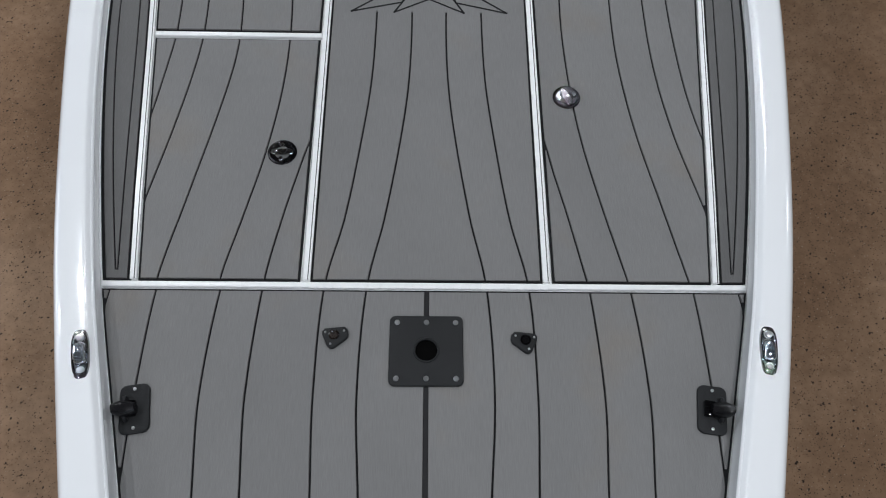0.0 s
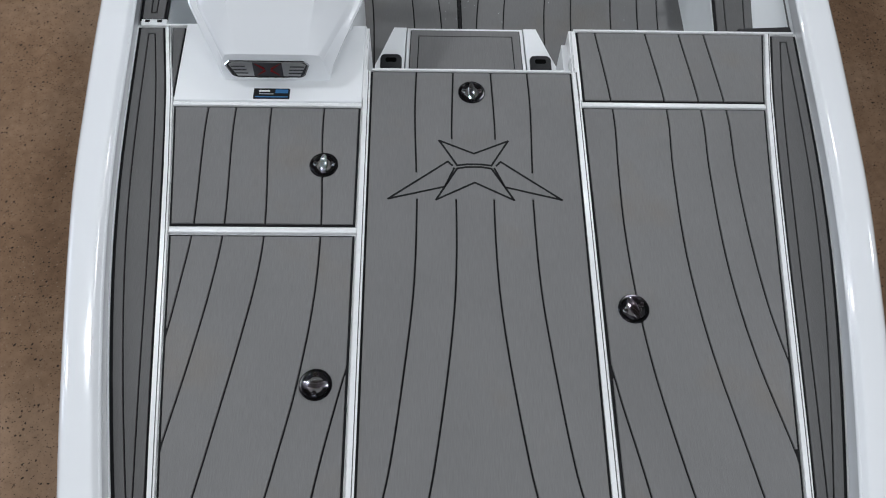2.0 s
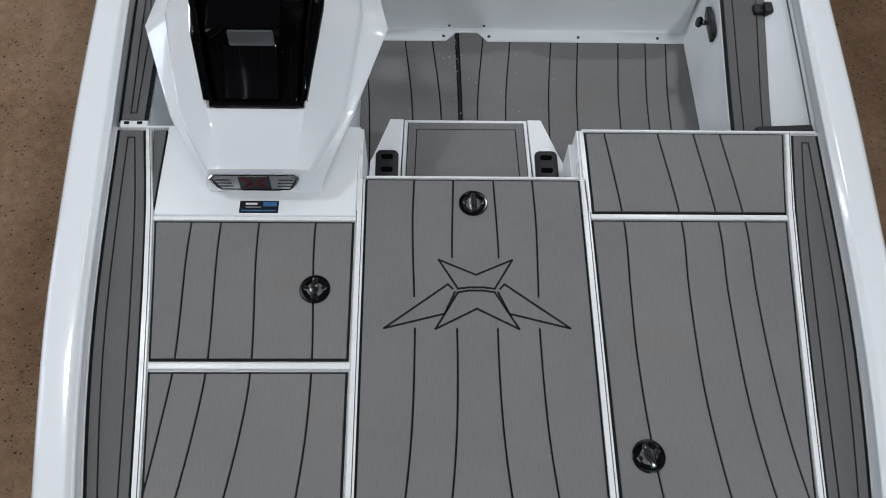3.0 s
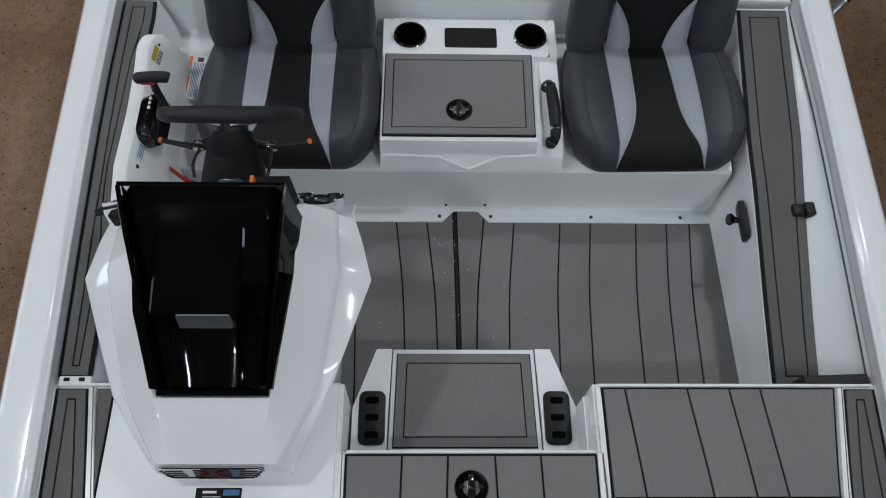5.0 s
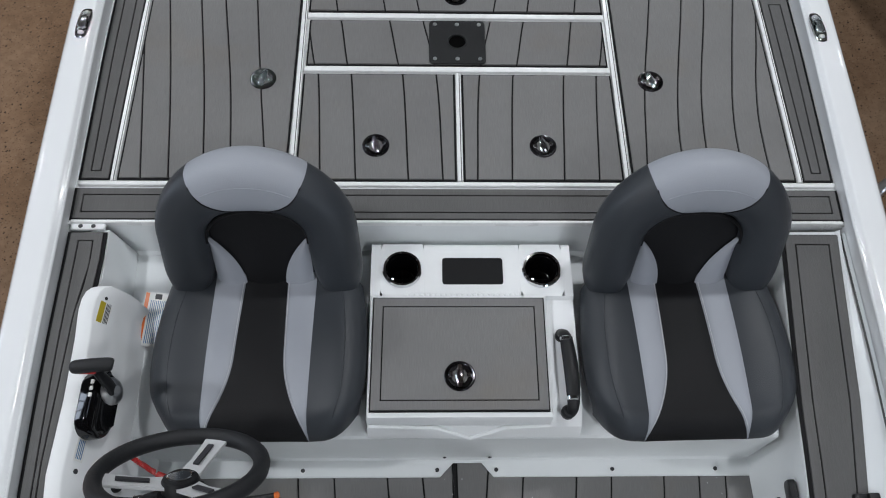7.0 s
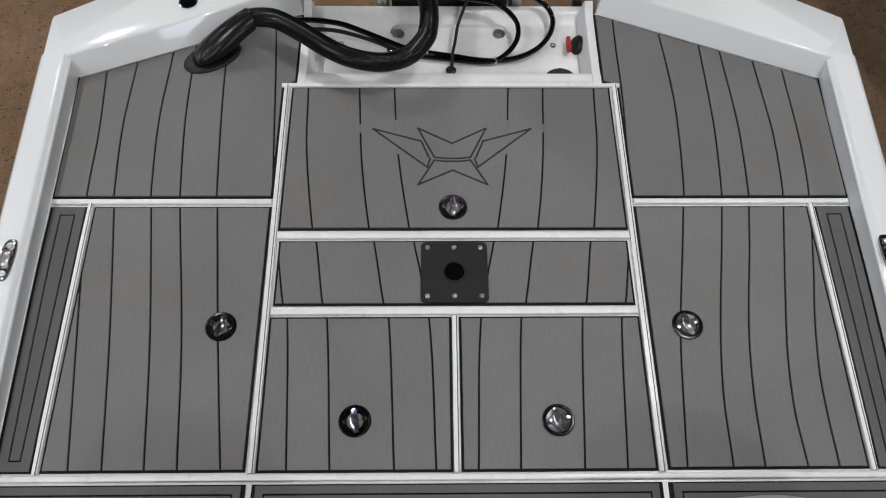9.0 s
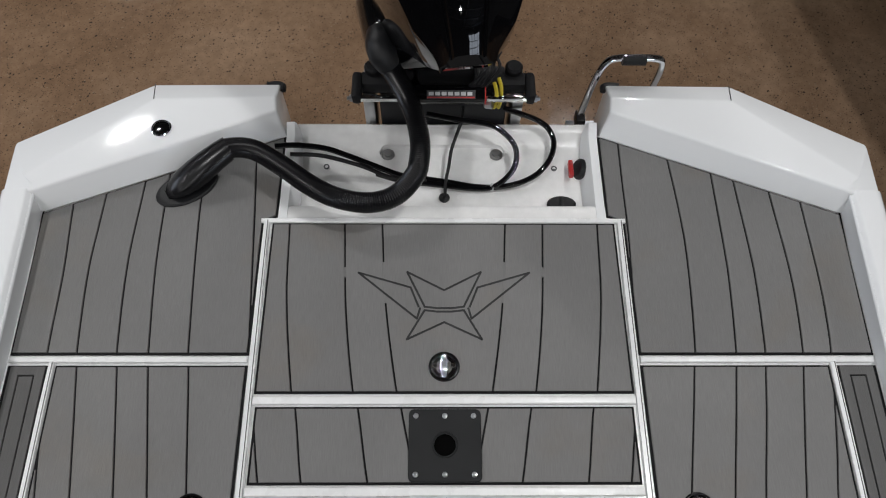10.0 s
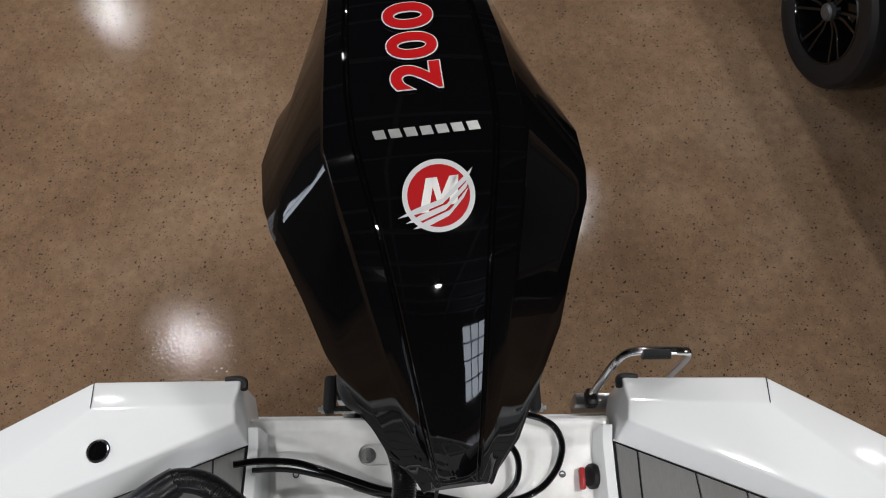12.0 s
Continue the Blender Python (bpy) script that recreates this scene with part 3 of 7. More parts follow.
def deck(boat):
    """White deck plates under the panels, with the openings of cockpit and splash well left free."""
    z = -GROUND

    def plate(name, poly, z0, z1, mat=TRIM, bevel=0.0, label=""):
        bm = bmesh.new()
        prism(bm, [(x, y) for x, y in ccw(poly)], z0 + z, z1 + z, bevel=bevel)
        return part(name, bm, mat, boat, label, smooth=None)

    inn = lambda y: INNER(y) + 0.004
    plate("deck_plate", edge_poly(-1.49, 1.458, lambda y: -inn(y), inn), -0.05, PLATE, label="white deck plate")
    plate("deck_plate", edge_poly(1.458, 1.625, lambda y: 0.306, inn, 4), -0.05, PLATE)
    plate("deck_plate", edge_poly(1.458, 1.625, lambda y: -inn(y), lambda y: -0.312, 4), -0.05, PLATE)
    plate("deck_plate", edge_poly(2.918, 4.2, lambda y: -inn(y), inn), -0.05, PLATE, label="white deck plate")
    for s in (-1, 1):
        plate("deck_plate", [(s * 0.462, 4.2), (s * 1.128, 4.2), (s * 1.128, 4.24), (s * 0.462, 4.50)], -0.05, PLATE)

    def beads(make, w, lined=False):
        """A rounded bead along a hatch gutter."""
        bm = bmesh.new()
        v = w * 0.80
        prism(bm, [(x, y) for x, y in ccw(make(-v / 2, v / 2))], PLATE - 0.001 + z, 0.0044 + z, bevel=0.0042, segs=3)
        part("hatch_trim", bm, TRIM, boat, "raised white hatch gutter edge", smooth=40)
        # groove between the beads, its shade drawn as a grey line
        if lined and w > 0.0175:
            bm = bmesh.new()
            prism(bm, [(x, y) for x, y in ccw(make(0.10 * w, 0.10 * w + 0.0026))], 0.0030 + z, 0.0046 + z)
            part("gutter_line", bm, GUTTER_GREY, boat, "thin grey line standing for a shaded gutter groove", smooth=None)

    def bar_x(y, x0, x1, w=0.020):
        x0, x1 = min(x0, x1), max(x0, x1)
        beads(lambda a, b: [(x0, y + a), (x1, y + a), (x1, y + b), (x0, y + b)], w)

    def bar_y(f, y0, y1, w=0.020, n=6):
        ys = [y0 + (y1 - y0) * k / n for k in range(n + 1)]
        beads(lambda a, b: [(f(y) + a, y) for y in ys] + [(f(y) + b, y) for y in reversed(ys)], w, True)

    for s in (-1, 1):
        bar_y(lambda y: s * SIDE_FRONT(y), 0.098, 1.615, 0.022)
        bar_y(lambda y: s * (0.302 + 0.006 * y), 0.098, 1.452, 0.024)
        bar_y(lambda y: s * SIDE_REAR(y), 3.056, 3.79, 0.018)
        bar_y(lambda y: s * (0.486 + 0.008 * (y - 3)), 3.056, 4.205, 0.020)
        bar_x(3.797, s * 0.506, s * 1.112, 0.020)
    bar_x(2.922, -1.082, 1.082, 0.012)
    bar_x(0.084, -0.806, 0.806, 0.020)
    bar_x(1.334, 0.322, 0.868, 0.020)
    bar_x(1.322, -0.868, -0.322, 0.016)
    bar_x(0.906, -0.815, -0.318, 0.022)
    bar_x(1.457, -0.298, 0.298, 0.010)
    bar_x(3.046, -1.086, 1.086, 0.018)
    bar_x(3.468, -0.478, 0.478, 0.026)
    bar_x(3.690, -0.482, 0.482, 0.026)
    bar_x(4.205, -0.512, 0.512, 0.018)
    bar_y(lambda y: 0.0, 3.056, 3.453, 0.020)
    for s in (-1, 1):
        bar_x(1.621, s * 0.32, s * 1.01, 0.010)
        bar_y(lambda y: s * (0.318 if s > 0 else 0.322), 1.345, 1.616, 0.016)
    # piano hinges on the gutters
    for y, x0, x1, zz in ((0.079, -0.295, 0.305, 0.0045), (3.462, -0.40, -0.08, 0.0045), (3.462, 0.08, 0.40, 0.0045), (4.206, -0.30, 0.28, 0.0045)):
        bm = bmesh.new()
        n = int((x1 - x0) / 0.02)
        for i in range(n):
            xa = x0 + (x1 - x0) * i / n
            box(bm, xa + 0.001, xa + (x1 - x0) / n - 0.001, y - 0.0045, y + 0.0045, zz - 0.003 + z, zz + z, 0.001, segs=1)
        tagged(part("piano_hinge", bm, TRIM, boat, smooth=None), "thin steel piano hinge", kind="stuff")


boat = hull()
side_pods(boat)
deck(boat)


def front_panels():
    g = "storage hatch lids"
    inn = lambda y: INNER(y) - 0.006
    # the bow deck, halved by a rubber seam
    bow = thing("bow_deck_panel", "grey ribbed foam bow deck with black plank lines", "deck panel")
    deck_panel("", "", -1.25, 0.066, lambda y: -inn(y), lambda y: -0.006, [(lambda y, f=f: -f(y)) for f in FRONT_LINES[:6]], parent=bow)
    deck_panel("", "", -1.25, 0.066, lambda y: 0.006, inn, FRONT_LINES[:6], parent=bow)
    bm = bmesh.new()
    box(bm, -0.005, 0.005, -1.25, 0.07, -0.004, 0.0012)
    part("seam_strip", bm, RUBBER, bow, "black rubber seam strip")
    mid = deck_panel("storage_hatch", "long grey foam centre hatch lid with star emblem lines", 0.101, 1.446, lambda y: -(0.286 + 0.006 * y), lambda y: 0.286 + 0.006 * y, mirrored(FRONT_LINES[:2]), group=g)
    latch((-0.002, 1.373, TOP), mid)
    for f, ya, yb in ((FRONT_LINES[0], 1.008, 1.205), (FRONT_LINES[1], 1.008, 1.092)):
        for s in (-1, 1):
            fill = bmesh.new()
            n = 8
            ys = [ya + (yb - ya) * k / n for k in range(n + 1)]
            prism(fill, ccw([(s * f(y) - 0.003, y) for y in ys] + [(s * f(y) + 0.003, y) for y in reversed(ys)]), TOP - 0.004, TOP - 0.0003)
            part("emblem_field", fill, FOAM, mid)
    emblem(mid, 0.0, 1.1, 1)
    for s, y1, name in ((-1, 0.886, "grey foam hatch lid with a round latch"),):
        a = deck_panel("storage_hatch", "square-cut grey foam side hatch lid with plank lines", 0.101, 0.886, lambda y: -(SIDE_FRONT(y) - 0.018), lambda y: -(0.324 + 0.006 * y), [(lambda y, f=f: -f(y)) for f in PORT_LINES], group=g)
        latch((-0.398, 0.482, TOP), a, 90)
        b = deck_panel("storage_hatch", "small grey foam hatch lid before the console", 0.926, 1.308, lambda y: -(SIDE_FRONT(y) - 0.018), lambda y: -(0.324 + 0.006 * y), [(lambda y, f=f: -f(y)) for f in PORT_LINES[1:]], group=g)
        latch((-0.419, 1.113, TOP), b)
    c = deck_panel("storage_hatch", "long grey foam side hatch lid with plank lines", 0.101, 1.318, lambda y: 0.324 + 0.002 * y, lambda y: SIDE_FRONT(y) - 0.018, STARBOARD_LINES, group=g)
    latch((0.397, 0.684, TOP), c, 20)
    deck_panel("side_deck_mat", "short grey foam deck panel at the cockpit edge", 1.352, 1.610, lambda y: 0.333, lambda y: SIDE_FRONT(y) - 0.018, STARBOARD_LINES[1:], category="deck panel")
    for s in (-1, 1):
        side_strip("gunwale_strip", "narrow dark grey foam strip with a grooved border", 0.10, 1.608, lambda y: s * (SIDE_FRONT(y) + 0.016), lambda y: s * (INNER(y) - 0.013))


def side_strip(name, label, y0, y1, fa, fb, z=lambda y: 0.0, inset=0.022, foam=FOAM_DARK):
    """A long strip of foam with one border groove all round; fa and fb are its two edges."""
    t = thing(name, label, "deck strip", "side deck strips")
    lo, hi = (fa, fb) if fa((y0 + y1) / 2) < fb((y0 + y1) / 2) else (fb, fa)
    n = 16

    def grid_prism(bm, ya, yb, l, r, zt, th):
        rings = []
        for k in range(n + 1):
            y = ya + (yb - ya) * k / n
            zz = z(y)
            rings.append([(l(y), y, zz + zt - th), (l(y), y, zz + zt), (r(y), y, zz + zt), (r(y), y, zz + zt - th)])
        loft(bm, rings)

    # core reaches 10 mm out, its black also standing for gunwale shade
    bm = bmesh.new()
    grid_prism(bm, y0 - 0.004, y1 + 0.004, lambda y: lo(y) - 0.010, lambda y: hi(y) + 0.010, BACK, 0.003)
    part("core", bm, GROOVE, t, "black edge of the strip, widened to carry gunwale shade", smooth=None)
    i, w = inset, 0.0042
    bm = bmesh.new()
    grid_prism(bm, y0 + i + w, y1 - i - w, lambda y: lo(y) + i + w, lambda y: hi(y) - i - w, TOP, 0.005)
    part("field", bm, foam, t, smooth=None)
    bm = bmesh.new()
    grid_prism(bm, y0, y1, lo, lambda y: lo(y) + i, TOP, 0.005)
    grid_prism(bm, y0, y1, lambda y: hi(y) - i, hi, TOP, 0.005)
    grid_prism(bm, y0, y0 + i, lambda y: lo(y) + i, lambda y: hi(y) - i, TOP, 0.005)
    grid_prism(bm, y1 - i, y1, lambda y: lo(y) + i, lambda y: hi(y) - i, TOP, 0.005)
    part("border", bm, foam, t, smooth=None)
    return t


def line_bars(bm, pts, w, z0, z1):
    """A flat line of width w along corners (x, y)."""
    for (xa, ya), (xb, yb) in zip(pts, pts[1:]):
        d = Vector((xb - xa, yb - ya)).normalized()
        s = Vector((-d.y, d.x)) * w / 2
        e = d * w * 0.3
        prism(bm, [(xa - e.x - s.x, ya - e.y - s.y), (xb + e.x - s.x, yb + e.y - s.y), (xb + e.x + s.x, yb + e.y + s.y), (xa - e.x + s.x, ya - e.y + s.y)], z0, z1)


EMBLEM_GREY = material("dark_grey_foam_core", (0.040, 0.040, 0.041), 0.75, spec=0.2, vary=0.25, broad=20)


def emblem(parent, cx, cy, d):
    """A four-armed star cut in outline into the foam; d is the way its long arms sweep."""
    z0, z1 = TOP - 0.003, TOP + 0.0006
    if d > 0:
        up = [(0.0, 0.056), (-0.098, 0.100), (-0.048, 0.016), (-0.02, 0.020), (0.02, 0.020), (0.048, 0.016), (0.098, 0.100), (0.0, 0.056)]
        down = [(0.0, -0.040), (-0.107, -0.096), (-0.048, 0.006), (-0.02, 0.011), (0.02, 0.011), (0.048, 0.006), (0.107, -0.096), (0.0, -0.040)]
        arm = [(-0.062, 0.016), (-0.074, 0.029), (-0.238, -0.094), (-0.083, -0.054), (-0.056, 0.007)]
    else:
        up = [(0.0, 0.046), (-0.100, 0.100), (-0.052, -0.002), (-0.02, -0.006), (0.02, -0.006), (0.052, -0.002), (0.100, 0.100), (0.0, 0.046)]
        down = [(0.0, -0.046), (-0.098, -0.094), (-0.052, -0.012), (-0.02, -0.016), (0.02, -0.016), (0.052, -0.012), (0.098, -0.094), (0.0, -0.046)]
        arm = [(-0.068, -0.002), (-0.090, 0.054), (-0.232, 0.098), (-0.072, -0.036), (-0.064, -0.006)]
    for pts in (up, down, arm, [(-x, y) for x, y in arm]):
        bm = bmesh.new()
        line_bars(bm, [(cx + x, cy + y) for x, y in pts], 0.0055, z0, z1)
        part("emblem_line", bm, GROOVE if d > 0 else EMBLEM_GREY, parent, "black outlined star emblem", smooth=None)


def rear_panels():
    g = "storage hatch lids"
    for s in (-1, 1):
        m = (lambda f: (lambda y: s * f(y)))
        side_line = (lambda f: (lambda y: f(y) + STARBOARD_SHIFT(y))) if s > 0 else m
        fi = lambda y: s * (0.507 + 0.004 * (y - 3))
        fo = lambda y: s * (SIDE_REAR(y) - 0.016)
        l, r = (fi, fo) if s > 0 else (fo, fi)
        h = deck_panel("storage_hatch", "large grey foam stern hatch lid with plank lines", 3.066, 3.776, l, r, [side_line(REAR_LINES[4])] + (STARBOARD_REAR if s > 0 else [m(f) for f in REAR_LINES[5:9]]), group=g)
        latch((s * 0.600, 3.425, TOP), h, 15 * s)
        fi2, fo2 = (lambda y: s * 0.016), (lambda y: s * (0.470 + 0.006 * (y - 3)))
        l, r = (fi2, fo2) if s > 0 else (fo2, fi2)
        h = deck_panel("storage_hatch", "small grey foam hatch lid behind the seats", 3.064, 3.446, l, r, [m(f) for f in REAR_LINES[:4]], group=g)
        latch((s * 0.247, 3.179, TOP), h, 10)
        # stern side panel with a slanting after edge
        slant = lambda x: 4.222 + (1.128 - abs(x)) * (4.485 - 4.222) / (1.128 - 0.466)
        near = IN_STBD if s > 0 else IN_PORT
        fi3, fo3 = (lambda y: s * (0.510 if y < 4.138 else near)), (lambda y: s * (INNER(y) - 0.008))
        l, r = (fi3, fo3) if s > 0 else (fo3, fi3)
        fi4 = lambda y: s * (0.510 if y < 4.214 else near)
        wide = (fi4, fo3) if s > 0 else (fo3, fi4)
        deck_panel("stern_deck_panel", "grey foam stern side deck with a slanting after edge", 3.816, 4.35, l, r, [side_line(REAR_LINES[4]), side_line(REAR_LINES[9])] + (STARBOARD_REAR if s > 0 else [m(f) for f in REAR_LINES[5:9]]), category="deck panel", ends=lambda x: slant(x) + 0.001, core=wide)
        bm = bmesh.new()
        side_strip("gunwale_strip", "narrow dark grey foam strip with a grooved border", 3.064, 3.778, lambda y: s * (SIDE_REAR(y) + 0.014), lambda y: s * (INNER(y) - 0.013))
        side_strip("step_strip", "dark grey foam band across the deck behind the seats", 2.932, 3.028, lambda y: s * 0.506, lambda y: s * (INNER(y) - 0.008), inset=0.018)
    side_strip("step_strip", "dark grey foam band across the deck behind the seats", 2.932, 3.028, lambda y: -0.472, lambda y: 0.472, inset=0.018)
    ped = deck_panel("pedestal_panel", "grey foam cross panel that carries the seat base plate", 3.490, 3.668, lambda y: -0.468, lambda y: 0.468, mirrored(REAR_LINES[:4]), category="deck panel")
    c = deck_panel("storage_hatch", "wide grey foam stern hatch lid with star emblem lines", 3.714, 4.192, lambda y: -0.474, lambda y: 0.474, mirrored(REAR_LINES[:3]), group=g)
    latch((-0.001, 3.777, TOP), c)
    for f, ya, yb in ((REAR_LINES[0], 3.955, 4.075), (REAR_LINES[1], 4.03, 4.06)):
        for s in (-1, 1):
            fill = bmesh.new()
            ys = [ya + (yb - ya) * k / 6 for k in range(7)]
            prism(fill, ccw([(s * f(y) - 0.003, y) for y in ys] + [(s * f(y) + 0.003, y) for y in reversed(ys)]), TOP - 0.004, TOP - 0.0003)
            part("emblem_field", fill, FOAM, c)
    emblem(c, 0.0, 3.945, -1)


def base_plate(cx, cy):
    t = thing("seat_base_plate", "black textured square pedestal plate with a round socket", "base plate", "pedestal plates", at=(cx, cy, TOP))
    bm = bmesh.new()
    outer = round_rect(-0.089, 0.089, -0.089, 0.089, 0.014, 5)
    k = len(outer)
    hole = [(0.027 * math.cos(2 * math.pi * (i + 0.5) / k + radians(2)), 0.027 * math.sin(2 * math.pi * (i + 0.5) / k + radians(2))) for i in range(k)]
    rings = [[(x, y, 0.0) for x, y in outer], [(x, y, 0.004) for x, y in outer], [(x * 0.98, y * 0.98, 0.006) for x, y in outer],
             [(x * 1.22, y * 1.22, 0.006) for x, y in hole], [(x * 1.12, y * 1.12, 0.0085) for x, y in hole], [(x, y, 0.007) for x, y in hole], [(x * 0.97, y * 0.97, -0.12) for x, y in hole]]
    loft(bm, rings, caps=False)
    bm.faces.new([bm.verts.new((x * 0.97, y * 0.97, -0.12)) for x, y in hole])
    part("plate", bm, DARK_PLATE, t)
    # flat disc across the hole, with the hole's shade put into its colour
    bm = bmesh.new()
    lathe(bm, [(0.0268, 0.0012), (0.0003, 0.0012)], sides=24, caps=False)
    part("socket", bm, VOID, t, "flat near-black disc painted as the socket's shade", smooth=None)
    for x, y in ((-0.071, -0.071), (0, -0.071), (0.071, -0.071), (-0.071, 0.071), (0, 0.071), (0.071, 0.071)):
        bm = bmesh.new()
        lathe(bm, [(0.0068, 0.0055), (0.0068, 0.0075), (0.005, 0.0092), (0.0022, 0.0095), (0.002, 0.0082), (0.0002, 0.0082)], (x, y, 0), sides=14)
        part("bolt", bm, STEEL, t, "steel cap bolt")
    return t


front_panels()
rear_panels()
base_plate(0.0, -0.089)
base_plate(0.0, 3.577)


# ---- cockpit ----
FLOOR_Z, BENCH_Z = -0.385, -0.155


def cockpit(boat):
    z = -GROUND
    # sole with planks
    sole = thing("cockpit_floor_panel", "grey foam cockpit floor with black plank lines", "floor panel")
    bm = bmesh.new()
    box(bm, -1.0, 1.0, 1.44, 2.95, FLOOR_Z - 0.03, FLOOR_Z - 0.004)
    part("core", bm, GROOVE, sole, "black floor underlay", smooth=None)
    lines = []
    for far, k in ((-0.614, 1), (-0.461, 1), (-0.358, 1), (-0.206, 1), (-0.105, 1), (-0.0205, 0.2), (-0.0085, 0.2), (0.077, -0.95), (0.179, -1), (0.333, -1), (0.4345, -1), (0.587, -1), (0.6895, -1), (0.7665, -1)):
        lines.append(curve_fn([(1.45, far + 0.038 * k), (1.724, far + 0.035 * k), (1.857, far + 0.031 * k), (2.05, far + 0.0225 * k), (2.27, far)]))
    for i, bm in enumerate(plank_meshes(1.46, 2.40, lambda y: -0.9, lambda y: 0.845, lines, steps=14, top=FLOOR_Z)):
        part("plank", bm, RUBBER if i == 6 else FOAM, sole, "black rubber centre seam" if i == 6 else "")

    def piece(name, bm, mat=LINER, label="", smooth=30):
        return part(name, bm, mat, boat, label, smooth)

    # bulkheads below the deck edges
    bm = bmesh.new()
    for x0, x1, y0, y1 in ((-0.312, 0.306, 1.44, 1.458), (0.306, 0.98, 1.607, 1.625), (-0.98, -0.312, 1.607, 1.625), (0.290, 0.308, 1.458, 1.607), (-0.330, -0.312, 1.458, 1.607)):
        box(bm, x0, x1, y0, y1, FLOOR_Z + z, -0.05 + z)
    piece("bulkhead", bm, PAINT, "white cockpit bulkhead")
    # bench: top, sloping front and the flange on the floor with a notch
    bm = bmesh.new()
    prof = [(2.935, BENCH_Z), (2.372, BENCH_Z), (2.362, BENCH_Z - 0.004), (2.356, BENCH_Z - 0.012), (2.352, FLOOR_Z + 0.012), (2.346, FLOOR_Z + 0.006), (2.300, FLOOR_Z + 0.005), (2.298, FLOOR_Z + 0.001)]
    rings = []
    for x in (-1.0, -0.058, -0.02, 0.062, 0.096, 0.846):
        rings.append((x, prof))
    for (xa, p), (xb, q) in zip(rings, rings[1:]):
        a, b = [], []
        for (yy, zz) in p:
            ya = yb = yy
            if yy < 2.33:
                if xa in (-0.02,) or xa == 0.062:
                    ya = 2.338
                if xb in (-0.02,) or xb == 0.062:
                    yb = 2.338
            a.append((xa, ya, zz + z))
            b.append((xb, yb, zz + z))
        loft(bm, [a, b], closed=False, caps=False)
    bmesh.ops.remove_doubles(bm, verts=bm.verts[:], dist=1e-4)
    piece("bench", bm, LINER, "white textured seat bench", 25)
    for x in (-0.80, -0.45, -0.066, 0.104, 0.44, 0.74):
        bm = bmesh.new()
        lathe(bm, [(0.006, 0.0), (0.006, 0.002), (0.003, 0.0035), (0.0003, 0.0036)], (x, 2.318, FLOOR_Z + 0.006 + z), sides=10)
        piece("screw", bm, INK)
    for x in (-0.045, 0.085):
        bm = bmesh.new()
        lathe(bm, [(0.005, 0.0), (0.005, 0.002), (0.003, 0.003), (0.0003, 0.003)], (x, 2.349, FLOOR_Z + 0.03 + z), axis=(0, -1, 0.1), sides=10)
        piece("screw", bm, INK)
    # wall behind the seats up to the stern deck
    bm = bmesh.new()
    prof = [(2.925, -0.008), (2.919, -0.012), (2.915, -0.03), (2.905, BENCH_Z + 0.01), (2.895, BENCH_Z + 0.001)]
    loft(bm, [[(x, y, zz + z) for y, zz in prof] for x in (-0.985, 1.0)], closed=False, caps=False)
    piece("rear_bulkhead", bm, LINER, "white bulkhead below the stern deck", 40)
    # passenger side: liner wall, sloping foam strip, side wall down to the floor
    STRIP_Z = lambda y: -0.004 - 0.107 * (2.91 - y)
    so = lambda y: lerp_table([(1.66, 0.950), (1.832, 0.964), (2.184, 1.002), (2.413, 1.030), (2.7, 1.048), (2.91, 1.062)], y)
    si = lambda y: lerp_table([(1.66, 0.835), (1.862, 0.845), (2.236, 0.870), (2.413, 0.876), (2.91, 0.912)], y)
    ys = [1.6 + 0.05 * k for k in range(27)]
    bm = bmesh.new()
    loft(bm, [[(INNER(y) + 0.001, y, -0.010 + z), (INNER(y) - 0.004, y, -0.03 + z), (so(y) + 0.006, y, STRIP_Z(y) + 0.006 + z), (so(y) - 0.002, y, STRIP_Z(y) - 0.004 + z)] for y in ys], closed=False, caps=False)
    piece("side_liner", bm, LINER, "white side liner below the gunwale", 40)
    # grey bead drawn in place of the shaded gap below the gunwale
    bm = bmesh.new()
    sweep(bm, [(INNER(y) - 0.003, y, -0.026 + z) for y in ys], 0.0035, 6)
    piece("liner_seal", bm, GUTTER_GREY, "grey bead standing for the shaded gap under the gunwale")
    bm = bmesh.new()
    loft(bm, [[(so(y) + 0.004, y, STRIP_Z(y) - 0.008 + z), (si(y) - 0.004, y, STRIP_Z(y) - 0.008 + z), (si(y) - 0.012, y, STRIP_Z(y) - 0.014 + z), (0.846 - 0.06 * (y - 2.3) * (y > 9), y, FLOOR_Z + 0.02 + z), (0.838, y, FLOOR_Z + 0.002 + z)] for y in ys], closed=False, caps=False)
    piece("side_wall", bm, LINER, "white cockpit side wall", 40)
    t = side_strip("cockpit_side_strip", "sloping dark grey foam strip along the cockpit side", 1.66, 2.885, si, so, z=STRIP_Z, inset=0.026)
    # helm side: foam strip at deck height and the moulded control panel
    ho = lambda y: -(INNER(y) - 0.013)
    hi_ = lambda y: lerp_table([(1.64, -0.945), (2.0, -0.958), (2.12, -0.978), (2.24, -0.989), (2.62, -0.992), (2.69, -0.992), (2.75, -0.978), (2.9, -0.987)], y)
    bm = bmesh.new()
    loft(bm, [[(-INNER(y) - 0.001, y, -0.010 + z), (-INNER(y) + 0.002, y, -0.02 + z), (hi_(y) + 0.012, y, -0.010 + z), (hi_(y) + 0.016, y, -0.02 + z), (hi_(y) + 0.055, y, -0.2 + z), (-0.86, y, FLOOR_Z + z)] for y in ys], closed=False, caps=False)
